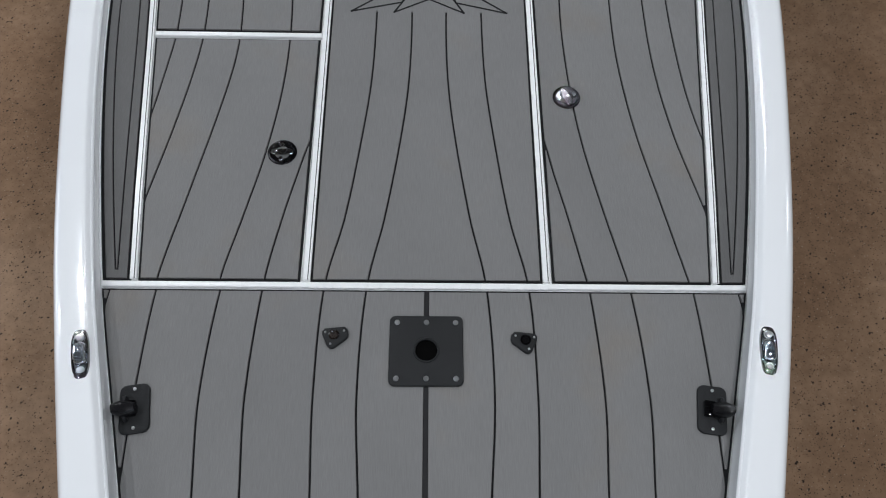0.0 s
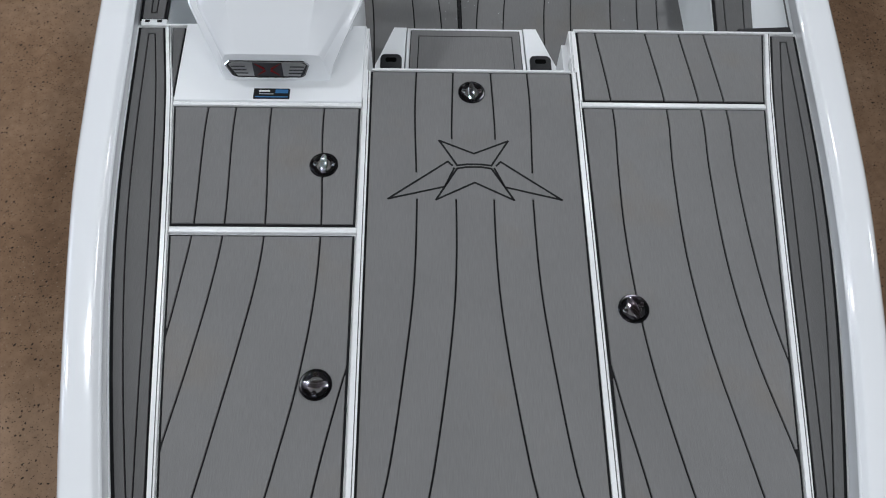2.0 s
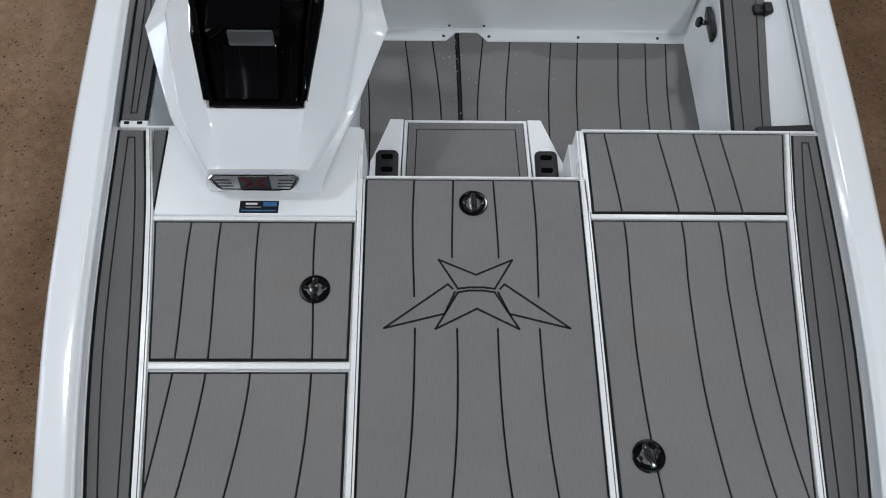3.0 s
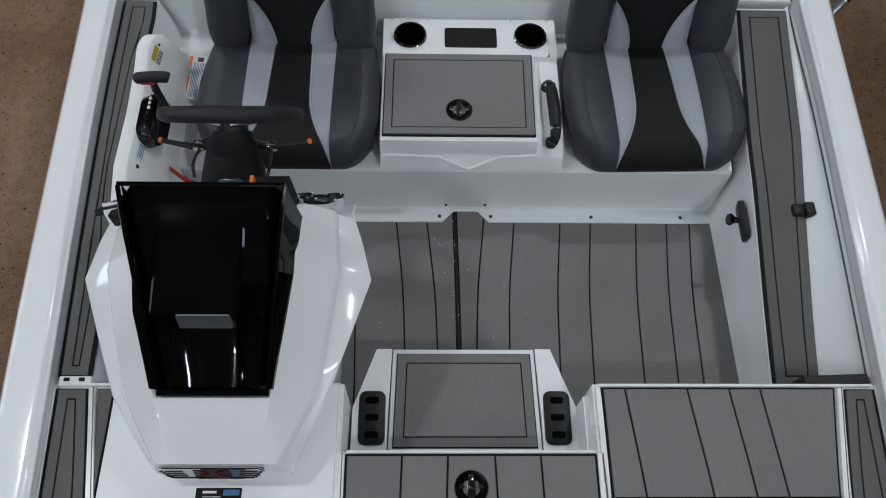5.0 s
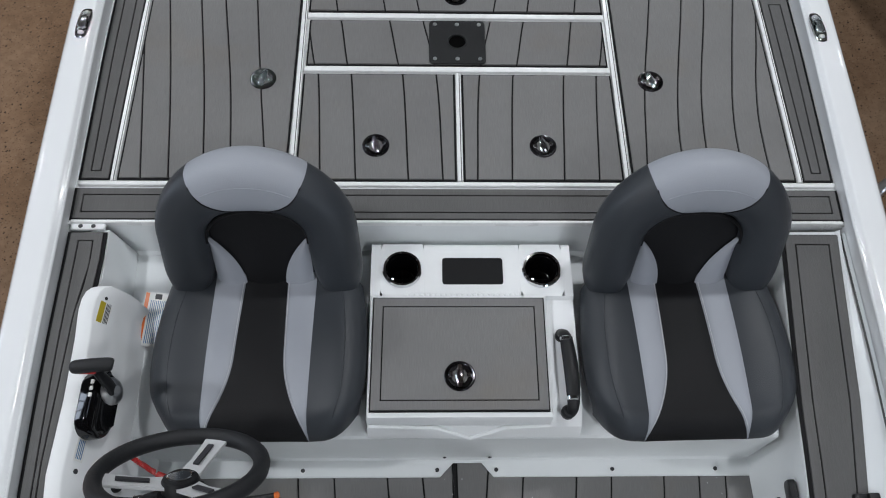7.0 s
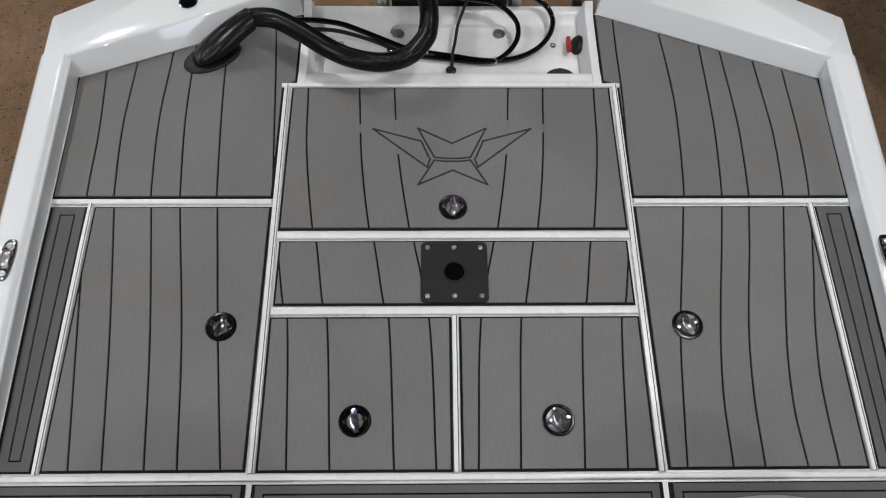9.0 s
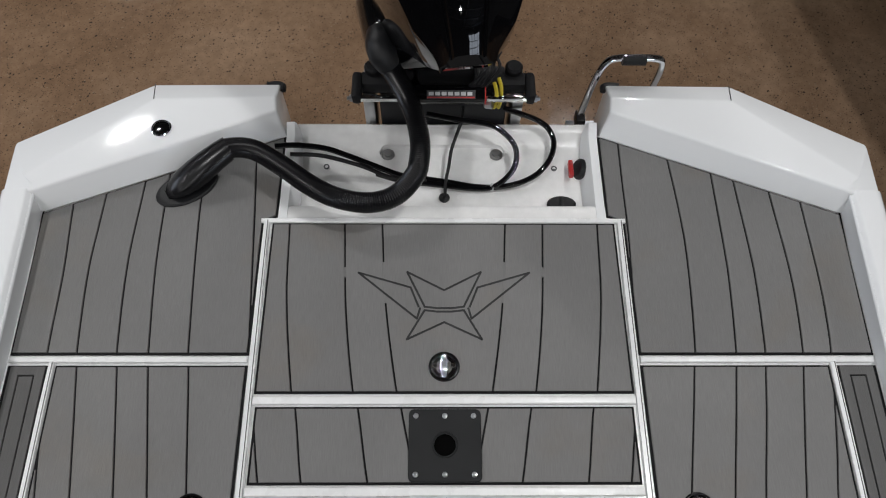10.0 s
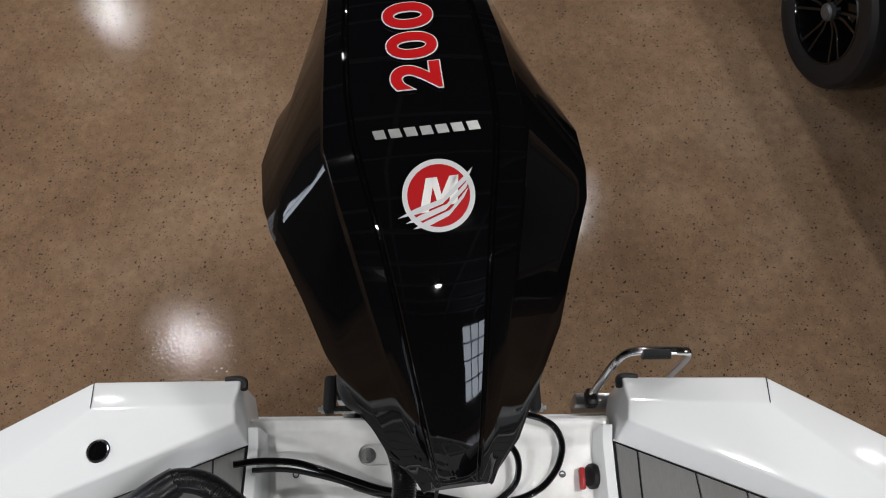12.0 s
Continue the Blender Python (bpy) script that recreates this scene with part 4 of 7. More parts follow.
    piece("helm_side_wall", bm, LINER, "white cockpit side wall at the helm", 40)
    side_strip("cockpit_side_strip", "dark grey foam strip along the helm side", 1.645, 2.885, ho, hi_, inset=0.022)
    # moulded control panel with its lip
    bm = bmesh.new()
    rows = []
    for y, xt, zt in ((2.06, -0.945, 0.046), (2.12, -0.957, 0.058), (2.22, -0.966, 0.066), (2.40, -0.963, 0.066), (2.55, -0.968, 0.066), (2.63, -0.975, 0.066), (2.66, -0.973, 0.066), (2.68, -0.967, 0.065), (2.692, -0.957, 0.062), (2.700, -0.945, 0.054)):
        rows.append([(xt - 0.004, y, -0.012 + z), (xt - 0.003, y, zt - 0.006 + z), (xt, y, zt - 0.001 + z), (xt + 0.004, y, zt + z), (xt + 0.032, y, zt + z), (xt + 0.038, y, zt - 0.004 + z), (xt + 0.062, y, zt - 0.055 + z), (xt + 0.072, y, zt - 0.085 + z), (xt + 0.080, y, zt - 0.16 + z), (-0.86, y, BENCH_Z - 0.06 + z)])
    rows.append([(x, 2.703, BENCH_Z - 0.06 + z) for x, y, zz in rows[-1]])
    loft(bm, rows, closed=False, caps=False)
    piece("control_panel", bm, PAINT, "white moulded control side panel", 40)
    for x, y, zz in ((-0.924, 2.672, 0.040), (-0.914, 2.480, 0.036), (-0.914, 2.235, 0.036)):
        bm = bmesh.new()
        lathe(bm, [(0.006, 0.0), (0.006, 0.002), (0.0003, 0.004)], (x, y, zz + z), axis=(0.91, 0, 0.42), sides=10)
        piece("screw", bm, INK)


def sticker(name, label, m, w, h, base, blocks):
    """A flat printed label; m maps its own plane, blocks are coloured bars (x0, x1, y0, y1, material)."""
    t = thing(name, label, "label")
    t.matrix_basis = m
    bm = bmesh.new()
    prism(bm, round_rect(-w / 2, w / 2, -h / 2, h / 2, min(w, h) * 0.06), 0, 0.0006)
    part("sheet", bm, base, t, smooth=None)
    by = {}
    for x0, x1, y0, y1, mat in blocks:
        b = by.setdefault(mat.name, (mat, bmesh.new()))[1]
        prism(b, [(x0 * w / 2, y0 * h / 2), (x1 * w / 2, y0 * h / 2), (x1 * w / 2, y1 * h / 2), (x0 * w / 2, y1 * h / 2)], 0.0005, 0.0011)
    for mat, b in by.values():
        part("print", b, mat, t, smooth=None)
    return t


def step_box():
    t = thing("boarding_step", "white step box with a grey foam tread and black side pads", "step", at=(0, 0, 0))
    zt = -0.157
    bm = bmesh.new()
    prism(bm, ccw([(-0.200, 1.772), (0.187, 1.772), (0.196, 1.46), (-0.209, 1.46)]), FLOOR_Z, zt, bevel=0.006)
    part("body", bm, PAINT, t)
    bm = bmesh.new()
    prism(bm, ccw([(-0.188, 1.757), (0.176, 1.757), (0.183, 1.500), (-0.196, 1.500)]), zt, zt + 0.003)
    part("tread_core", bm, GROOVE, t, smooth=None)
    outer = ccw([(-0.185, 1.754), (0.173, 1.754), (0.180, 1.503), (-0.193, 1.503)])
    bm = bmesh.new()
    prism(bm, offset_poly(outer, 0.027), zt + 0.002, zt + 0.008)
    part("tread", bm, FOAM, t, smooth=None)
    bm = bmesh.new()
    mid = offset_poly(outer, 0.0235)
    for i in range(4):
        j = (i + 1) % 4
        prism(bm, [outer[i], outer[j], mid[j], mid[i]], zt + 0.002, zt + 0.008)
    part("tread_border", bm, FOAM, t, smooth=None)
    for s in (-1, 1):
        c = -0.006
        bm = bmesh.new()
        rows = [[(c + s * 0.196, 1.772, zt), (c + s * 0.238, 1.772, zt), (c + s * 0.238, 1.765, zt - 0.2), (c + s * 0.196, 1.765, zt - 0.2)],
                [(c + s * 0.200, 1.66, zt), (c + s * 0.278, 1.66, zt), (c + s * 0.285, 1.66, zt - 0.2), (c + s * 0.2, 1.66, zt - 0.2)],
                [(c + s * 0.203, 1.60, zt), (c + s * 0.297, 1.61, zt), (c + s * 0.30, 1.61, zt - 0.2), (c + s * 0.203, 1.6, zt - 0.2)],
                [(c + s * 0.205, 1.46, zt), (c + s * 0.298, 1.46, zt), (c + s * 0.30, 1.46, zt - 0.2), (c + s * 0.205, 1.46, zt - 0.2)]]
        loft(bm, rows)
        part("side_wedge", bm, PAINT, t)
        bm = bmesh.new()
        cx = c + s * 0.245
        prism(bm, round_rect(cx - 0.035, cx + 0.035, 1.508, 1.652, 0.018), zt, zt + 0.007, bevel=0.003)
        pad = part("foot_pad", bm, BLACK_PLASTIC, t, "black slotted pad")
        # slots are flat patches; the shade in them is given by colour
        for k in range(3):
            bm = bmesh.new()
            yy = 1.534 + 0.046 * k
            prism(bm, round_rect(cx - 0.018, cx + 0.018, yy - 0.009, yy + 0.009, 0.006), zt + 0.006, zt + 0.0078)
            part("slot", bm, VOID, pad, "flat near-black patch painted as a slot's shade", smooth=None)


def seat(cx, yaw=0.0, y_front=2.335):
    """A moulded fishing seat: panelled cushion, horseshoe backrest with a pale head roll."""
    t = thing("fishing_chair", "charcoal and black vinyl boat seat with silver panels", "seat", "helm seats", at=(cx + 2.55 * math.sin(radians(yaw)), 0, BENCH_Z), turn=yaw)
    zb = 0.0
    y0, y1 = y_front, 2.80

    def halfw(s):
        return 0.288 - 0.03 * (1 - s) ** 4 - 0.026 * s**2

    def height(x, s, w):
        u = abs(x) / w
        crown = 0.112 + 0.026 * max(0, u - 0.45) ** 1.2 * 2 - 0.012 * math.exp(-((u) / 0.5) ** 2) + 0.012 * math.sin(math.pi * min(1, s * 1.1))
        edge = (max(0, (u - 0.68) / 0.32)) ** 2.4
        front = max(0, (0.14 - s) / 0.14) ** 2.2
        return crown * (1 - 0.34 * min(1, edge)) * (1 - 0.62 * front) + 0.006

    inner = lambda s: 0.056 + 0.014 * (1 - s) + (0.10 * (0.45 - s) ** 2 * 3.2 if s < 0.45 else 0.0)
    outer = lambda s: 0.137 - 0.004 * (1 - s)
    bounds = [lambda s: -halfw(s), lambda s: -max(outer(s), inner(s) + 0.001), lambda s: -inner(s), inner, lambda s: max(outer(s), inner(s) + 0.001), halfw]
    mats = (VINYL_GREY, VINYL_LIGHT, VINYL_BLACK, VINYL_LIGHT, VINYL_GREY)
    names = ("side_bolster", "silver_panel", "centre_panel", "silver_panel", "side_bolster")
    NS, NU = 26, 12
    for b in range(5):
        bm = bmesh.new()
        rows = []
        for k in range(NS + 1):
            s = k / NS
            y = y0 + (y1 - y0) * s
            w = halfw(s)
            xa, xb = bounds[b](s), bounds[b + 1](s)
            row = []
            for j in range(NU + 1):
                q = j / NU
                x = xa + (xb - xa) * q
                puff = 0.006 * (1 - (2 * q - 1) ** 4) if b in (1, 2, 3) else 0.004 * (1 - (2 * q - 1) ** 4)
                u = abs(x) / w
                cut = max(0.0, (u - 0.62) / 0.38) ** 2.4
                row.append((x, y + 0.075 * cut * (1 - s) ** 2.5 - 0.05 * cut * s**4, height(x, s, w) + puff))
            if b == 0:
                x, yy, zz = row[0]
                row = [(x + q, yy, zz * k) for q, k in ((0.046, 0.12), (0.022, 0.3), (0.007, 0.52), (0.001, 0.76))] + row
            if b == 4:
                x, yy, zz = row[-1]
                row = row + [(x - q, yy, zz * k) for q, k in ((0.001, 0.76), (0.007, 0.52), (0.022, 0.3), (0.046, 0.12))]
            rows.append(row)
        front = [(x * 0.985, yy + 0.012, 0.012) for x, yy, zz in rows[0]]
        loft(bm, [front] + rows, closed=False, caps=False)
        part(names[b], bm, mats[b], t, smooth=60)
        if b in (1, 3):
            bm = bmesh.new()
            f = bounds[b + 1] if b == 1 else bounds[b]
            sg = -1 if b == 1 else 1
            pts = []
            for k in range(1, NS + 1):
                s = k / NS
                x = f(s) + sg * 0.004
                pts.append((x, y0 + (y1 - y0) * s, height(x, s, halfw(s)) + 0.0045))
            sweep(bm, pts, 0.0011, 5)
            part("stitching", bm, STITCH, t, "pale stitched seam")
    # welted seam round each side bolster
    for sg in (-1, 1):
        bm = bmesh.new()
        pts = []
        for k in range(2, NS - 3):
            s = k / NS
            w = halfw(s)
            x = w * (0.80 - 0.10 * abs(2 * s - 0.95) ** 3)
            cut = max(0.0, (x / w - 0.62) / 0.38) ** 2.4
            q = (x - bounds[4](s)) / (w - bounds[4](s))
            pts.append((sg * x, y0 + (y1 - y0) * s + 0.075 * cut * (1 - s) ** 2.5 - 0.05 * cut * s**4, height(x, s, w) + 0.004 * (1 - (2 * q - 1) ** 4) + 0.0004))
        sweep(bm, pts, 0.0013, 6)
        part("bolster_seam", bm, VINYL_GREY, t)
    bm = bmesh.new()
    prism(bm, round_rect(-0.215, 0.215, y0 + 0.03, y1 - 0.02, 0.05), 0.0, 0.02)
    part("base", bm, BLACK_PLASTIC, t, "black plastic seat base")
    # backrest: a plane that leans aft
    lean = radians(18.5)
    O = Vector((0, 2.738, 0.075))
    UP, OUT = Vector((0, math.sin(lean), math.cos(lean))), Vector((0, -math.cos(lean), math.sin(lean)))
    P = lambda x, h, d=0.0: O + Vector((x, 0, 0)) + UP * h + OUT * d
    H, R = 0.47, 0.066
    hw, hs = 0.192, 0.20
    arch = [(-hw - 0.006, -0.02), (-hw - 0.008, 0.06), (-hw - 0.004, 0.13)]
    for k in range(0, 19):
        a = math.pi - math.pi * k / 18
        arch.append((hw * math.cos(a), hs + (H - R - 0.012 - hs) * math.sin(a) ** 0.9 if math.sin(a) > 0 else hs))
    arch += [(hw + 0.004, 0.13), (hw + 0.008, 0.06), (hw + 0.006, -0.02)]
    n = len(arch)

    fine = smooth_path([(x, h, 0) for x, h in arch], 10)
    nf = len(fine)
    swell = lambda u: R * (1 + 0.24 * math.exp(-((u - 0.5) / 0.17) ** 2))
    inner_top = arch[n // 2][1] - swell(0.5)
    grids = []
    for i, q in enumerate(fine):
        d = (fine[min(nf - 1, i + 1)] - fine[max(0, i - 1)]).normalized()
        g = swell(i / (nf - 1)) * (1 - 0.55 * max(0.0, 1 - min(i, nf - 1 - i) / 17.5) ** 2)
        ring = []
        for k in range(64):
            a = 2 * math.pi * k / 64
            ca, sa = math.cos(a), math.sin(a)
            ca, sa = math.copysign(abs(ca) ** 0.85, ca), math.copysign(abs(sa) ** 0.85, sa)
            x, h = q.x - d.y * g * ca, q.y + d.x * g * ca
            ring.append((P(x, h, 0.060 * sa * (g / R) ** 0.3 - 0.02), x, h))
        grids.append(ring)
    rise = lambda x: inner_top + 0.010 + 3.0 * x * x + 90 * x**4
    pale = lambda x, h: h > rise(x)
    for name, mat, want, label in (("back_bolster", VINYL_GREY, False, ""), ("head_roll", VINYL_LIGHT, True, "silver grey padded head roll")):
        bm = bmesh.new()
        vs = [[bm.verts.new(p) for p, x, h in r] for r in grids]
        for i in range(nf - 1):
            for k in range(64):
                j = (k + 1) % 64
                xs = [grids[i][k], grids[i][j], grids[i + 1][j], grids[i + 1][k]]
                cx_, ch = sum(v[1] for v in xs) / 4, sum(v[2] for v in xs) / 4
                if pale(cx_, ch) == want:
                    bm.faces.new((vs[i][k], vs[i][j], vs[i + 1][j], vs[i + 1][k]))
        if not want:
            bm.faces.new(vs[0][::-1])
            bm.faces.new(vs[-1])
        bmesh.ops.delete(bm, geom=[v for v in bm.verts if not v.link_faces], context="VERTS")
        part(name, bm, mat, t, label, smooth=80)
    # seam round the head roll
    bm = bmesh.new()
    pts = []
    for k in range(25):
        x = -0.135 + 0.27 * k / 24
        h = rise(x)
        best = min((v for r in grids for v in r if (v[0] - P(0, 0)).dot(OUT) > -0.015), key=lambda v: (v[1] - x) ** 2 + (v[2] - h) ** 2)
        pts.append(best[0] + OUT * 0.0005)
    sweep(bm, smooth_path(pts[::2], 4), 0.0020, 6)
    part("head_seam", bm, VINYL_BLACK, t)
    # dark tube for the shaded gap where padded arch meets inner panel
    bm = bmesh.new()
    pts = []
    for k in range(0, 19):
        a = math.pi - math.pi * k / 18
        pts.append(P(0.131 * math.cos(a), hs + (inner_top - 0.001 - hs) * max(0.0, math.sin(a)) ** 0.9, 0.006))
    sweep(bm, smooth_path(pts, 4), 0.0045, 8)
    part("arch_gap_shade", bm, VINYL_BLACK, t)
    # crease across the top of the head roll
    bm = bmesh.new()
    pts = []
    for k in range(21):
        x = -0.108 + 0.216 * k / 20
        h = inner_top + 0.098 + 0.6 * x * x - 2.4 * x * x
        best = min((v for r in grids for v in r if (v[0] - P(0, 0)).dot(OUT) > -0.015), key=lambda v: (v[1] - x) ** 2 + (v[2] - h) ** 2)
        pts.append(best[0] + OUT * 0.0002)
    sweep(bm, smooth_path(pts[::4], 6), 0.0014, 6)
    part("head_crease", bm, VINYL_LIGHT, t)
    # inner black panel with two silver wings
    def field(bm, f0, f1, h0, h1, lift):
        rows = []
        for k in range(15):
            h = h0 + (h1 - h0) * k / 14
            xa, xb = f0(h), f1(h)
            rows.append([P(xa + (xb - xa) * q / 8, h, lift + 0.012 * (1 - ((2 * q / 8) - 1) ** 2)) for q in range(9)])
        loft(bm, rows, closed=False, caps=False)
    side = lambda h: 0.128
    waist = lambda h: 0.052 + 0.075 * max(0.0, (h - 0.02) / 0.19) ** 2.2
    bm = bmesh.new()
    field(bm, lambda h: -min(waist(h), 0.136), lambda h: min(waist(h), 0.136), -0.03, 0.40, -0.012)
    part("back_panel", bm, VINYL_BLACK, t, smooth=70)
    for s in (-1, 1):
        bm = bmesh.new()
        f0, f1 = (lambda h: s * min(waist(h), 0.136)), (lambda h: s * 0.130)
        field(bm, f0, f1, -0.03, 0.215, -0.008)
        part("back_wing", bm, VINYL_LIGHT, t, "silver grey wing panel", smooth=70)
    bm = bmesh.new()
    ring = lambda d, k: [P(x * k, 0.2 + (h - 0.2) * k, d) for x, h in arch]
    loft(bm, [ring(-0.03, 0.98), ring(-0.065, 0.98), ring(-0.085, 0.86)])
    part("back_shell", bm, BLACK_PLASTIC, t, "black plastic back shell")
    return t


def cooler_box():
    """The white centre box between the seats with a foam lid, cup holders and a grab handle."""
    t = thing("centre_box", "white moulded centre box with two cup holders", "storage box")
    bm = bmesh.new()
    prof = [(2.905, BENCH_Z), (2.880, -0.056), (2.872, -0.049), (2.725, -0.047), (2.718, -0.050), (2.712, -0.066), (2.440, -0.070), (2.425, -0.074), (2.380, -0.10), (2.372, -0.106), (2.360, -0.13), (2.356, BENCH_Z)]
    low = [(y, -0.14 if 2.72 < y < 2.875 else z) for y, z in prof]
    wells = ((-0.225, -0.105), (0.162, 0.282))
    rings = [(-0.252, prof), (-0.246, prof)]
    for xa, xb in wells:
        rings += [(xa, prof), (xa, low), (xb, low), (xb, prof)]
    loft(bm, [[(x, y, z) for y, z in p] for x, p in rings + [(0.300, prof), (0.306, prof)]])
    for xa, xb in wells:
        cx, n = (xa + xb) / 2, 32
        ang = [2 * math.pi * k / n for k in range(n)]
        hole = [(cx + 0.047 * math.cos(a), 2.796 + 0.047 * math.sin(a), -0.0475) for a in ang]
        rim = []
        for a in ang:
            c, d = math.cos(a), math.sin(a)
            k = min(0.0605 / max(1e-6, abs(c)), (0.0838 if d > 0 else 0.0778) / max(1e-6, abs(d)))
            yy = 2.796 + k * d
            rim.append((cx + k * c, yy, -0.054 if yy > 2.875 else -0.0495 if yy < 2.722 else -0.0475))
        loft(bm, [rim, hole], caps=False)
    part("body", bm, PAINT, t, smooth=25)
    # raised rim of the lid
    bm = bmesh.new()
    prism(bm, [(-0.250, 2.374), (0.222, 2.374), (0.226, 2.712), (-0.249, 2.712)], BENCH_Z + 0.06, -0.026, bevel=0.008)
    part("lid_frame", bm, PAINT, t)
    outer = [(-0.243, 2.388), (0.214, 2.388), (0.218, 2.700), (-0.241, 2.700)]
    bm = bmesh.new()
    prism(bm, outer, -0.027, -0.020)
    lid = part("lid", bm, GROOVE, t, "black lid edge", smooth=None)
    a, b = offset_poly(outer, 0.004), offset_poly(outer, 0.030)
    bm = bmesh.new()
    for i in range(4):
        j = (i + 1) % 4
        c = offset_poly(outer, 0.0265)
        prism(bm, [a[i], a[j], c[j], c[i]], -0.021, -0.015)
    part("lid_border", bm, FOAM, lid, smooth=None)
    bm = bmesh.new()
    prism(bm, b, -0.021, -0.015)
    part("lid_field", bm, FOAM, lid, "grey foam lid field", smooth=None)
    latch((-0.013, 2.479, -0.015), t, 0, 0.040)
    # hinge bumps
    bm = bmesh.new()
    for i in range(22):
        box(bm, -0.16 + i * 0.0145, -0.149 + i * 0.0145, 2.711, 2.719, -0.044, -0.036, 0.002, segs=1)
    part("hinge", bm, PAINT, t)
    # V crease across the front
    bm = bmesh.new()
    pts = [(-0.248, 2.372, -0.098), (-0.075, 2.368, -0.100), (0.018, 2.352, -0.146), (0.11, 2.368, -0.100), (0.22, 2.372, -0.098)]
    sweep(bm, pts, 0.006, 8)
    part("front_crease", bm, PAINT, t)
    # cup holders and tray
    for x in (-0.165, 0.222):
        bm = bmesh.new()
        lathe(bm, [(0.055, -0.0490), (0.055, -0.040), (0.052, -0.036), (0.046, -0.037), (0.0425, -0.050)], (x, 2.796, 0), sides=32, caps=False)
        ring = part("cup_holder", bm, CHROME, t, "chrome cup holder ring")
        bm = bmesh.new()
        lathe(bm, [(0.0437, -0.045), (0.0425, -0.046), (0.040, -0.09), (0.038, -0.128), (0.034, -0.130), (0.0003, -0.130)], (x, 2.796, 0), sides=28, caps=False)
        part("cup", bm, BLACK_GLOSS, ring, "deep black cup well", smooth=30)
    bm = bmesh.new()
    prism(bm, round_rect(-0.054, 0.114, 2.752, 2.832, 0.008), -0.049, -0.0440)
    part("tray_pad", bm, DASH, t, "black rubber tray pad")
    # grab handle
    h = thing("grab_handle", "black arched grab handle on the white box", "handle")
    pts = [(0.262, 2.615, -0.060), (0.268, 2.600, -0.035), (0.272, 2.57, -0.026), (0.276, 2.50, -0.022), (0.277, 2.44, -0.026), (0.276, 2.405, -0.04), (0.272, 2.395, -0.066)]
    bm = bmesh.new()
    sweep(bm, smooth_path(pts, 6), lambda u: 0.0165 - 0.003 * math.cos(6.28 * u), 12, flat=0.75)
    part("grip", bm, BLACK_PLASTIC, h)
    for y, zz in ((2.585, -0.029), (2.425, -0.030)):
        bm = bmesh.new()
        lathe(bm, [(0.0150, -0.006), (0.0172, -0.004), (0.0172, 0.004), (0.0150, 0.006)], (0.271 if y > 2.5 else 0.2765, y, zz), axis=(0, 1, 0.1), sides=16)
        part("band", bm, CHROME, h, "chrome band")
    for y in (2.607, 2.398):
        bm = bmesh.new()
        lathe(bm, [(0.018, -0.072), (0.018, -0.058), (0.013, -0.052), (0.0005, -0.051)], (0.266, y, 0), sides=16)
        part("mount", bm, BLACK_PLASTIC, h)


cockpit(boat)
step_box()
seat(-0.534)
seat(0.597, 1.2)
cooler_box()


def crumbs():
    """Pale dust flecks and scuffs left on the cockpit floor."""
    rng = random.Random(5)
    bm = bmesh.new()
    for k in range(70):
        if k < 42:
            x, y = rng.gauss(-0.03, 0.045), rng.uniform(1.95, 2.31)
        else:
            x, y = rng.uniform(-0.35, 0.8), rng.uniform(1.8, 2.3)
        r, a = rng.uniform(0.0008, 0.0022), rng.uniform(0, 6.28)
        prism(bm, [(x + r * math.cos(a + 1.26 * i) * rng.uniform(0.5, 1.0), y + 1.6 * r * math.sin(a + 1.26 * i) * rng.uniform(0.5, 1.0)) for i in range(5)], FLOOR_Z, FLOOR_Z + 0.0009)
    tagged(part("dust_flecks", bm, STITCH, smooth=None), "pale dust flecks scattered on the cockpit floor", "dust", kind="stuff")


crumbs()


# ---- helm ----
HX = -0.572
DARK_RED = material("dark_red_print", (0.16, 0.006, 0.007), 0.35, spec=0.3)
BOLT_GREY = material("dull_zinc", (0.34, 0.34, 0.34), 0.38, metal=0.8, vary=0.15)
LEDGE = material("dull_grey_metal", (0.12, 0.125, 0.13), 0.4, metal=0.6, vary=0.1)


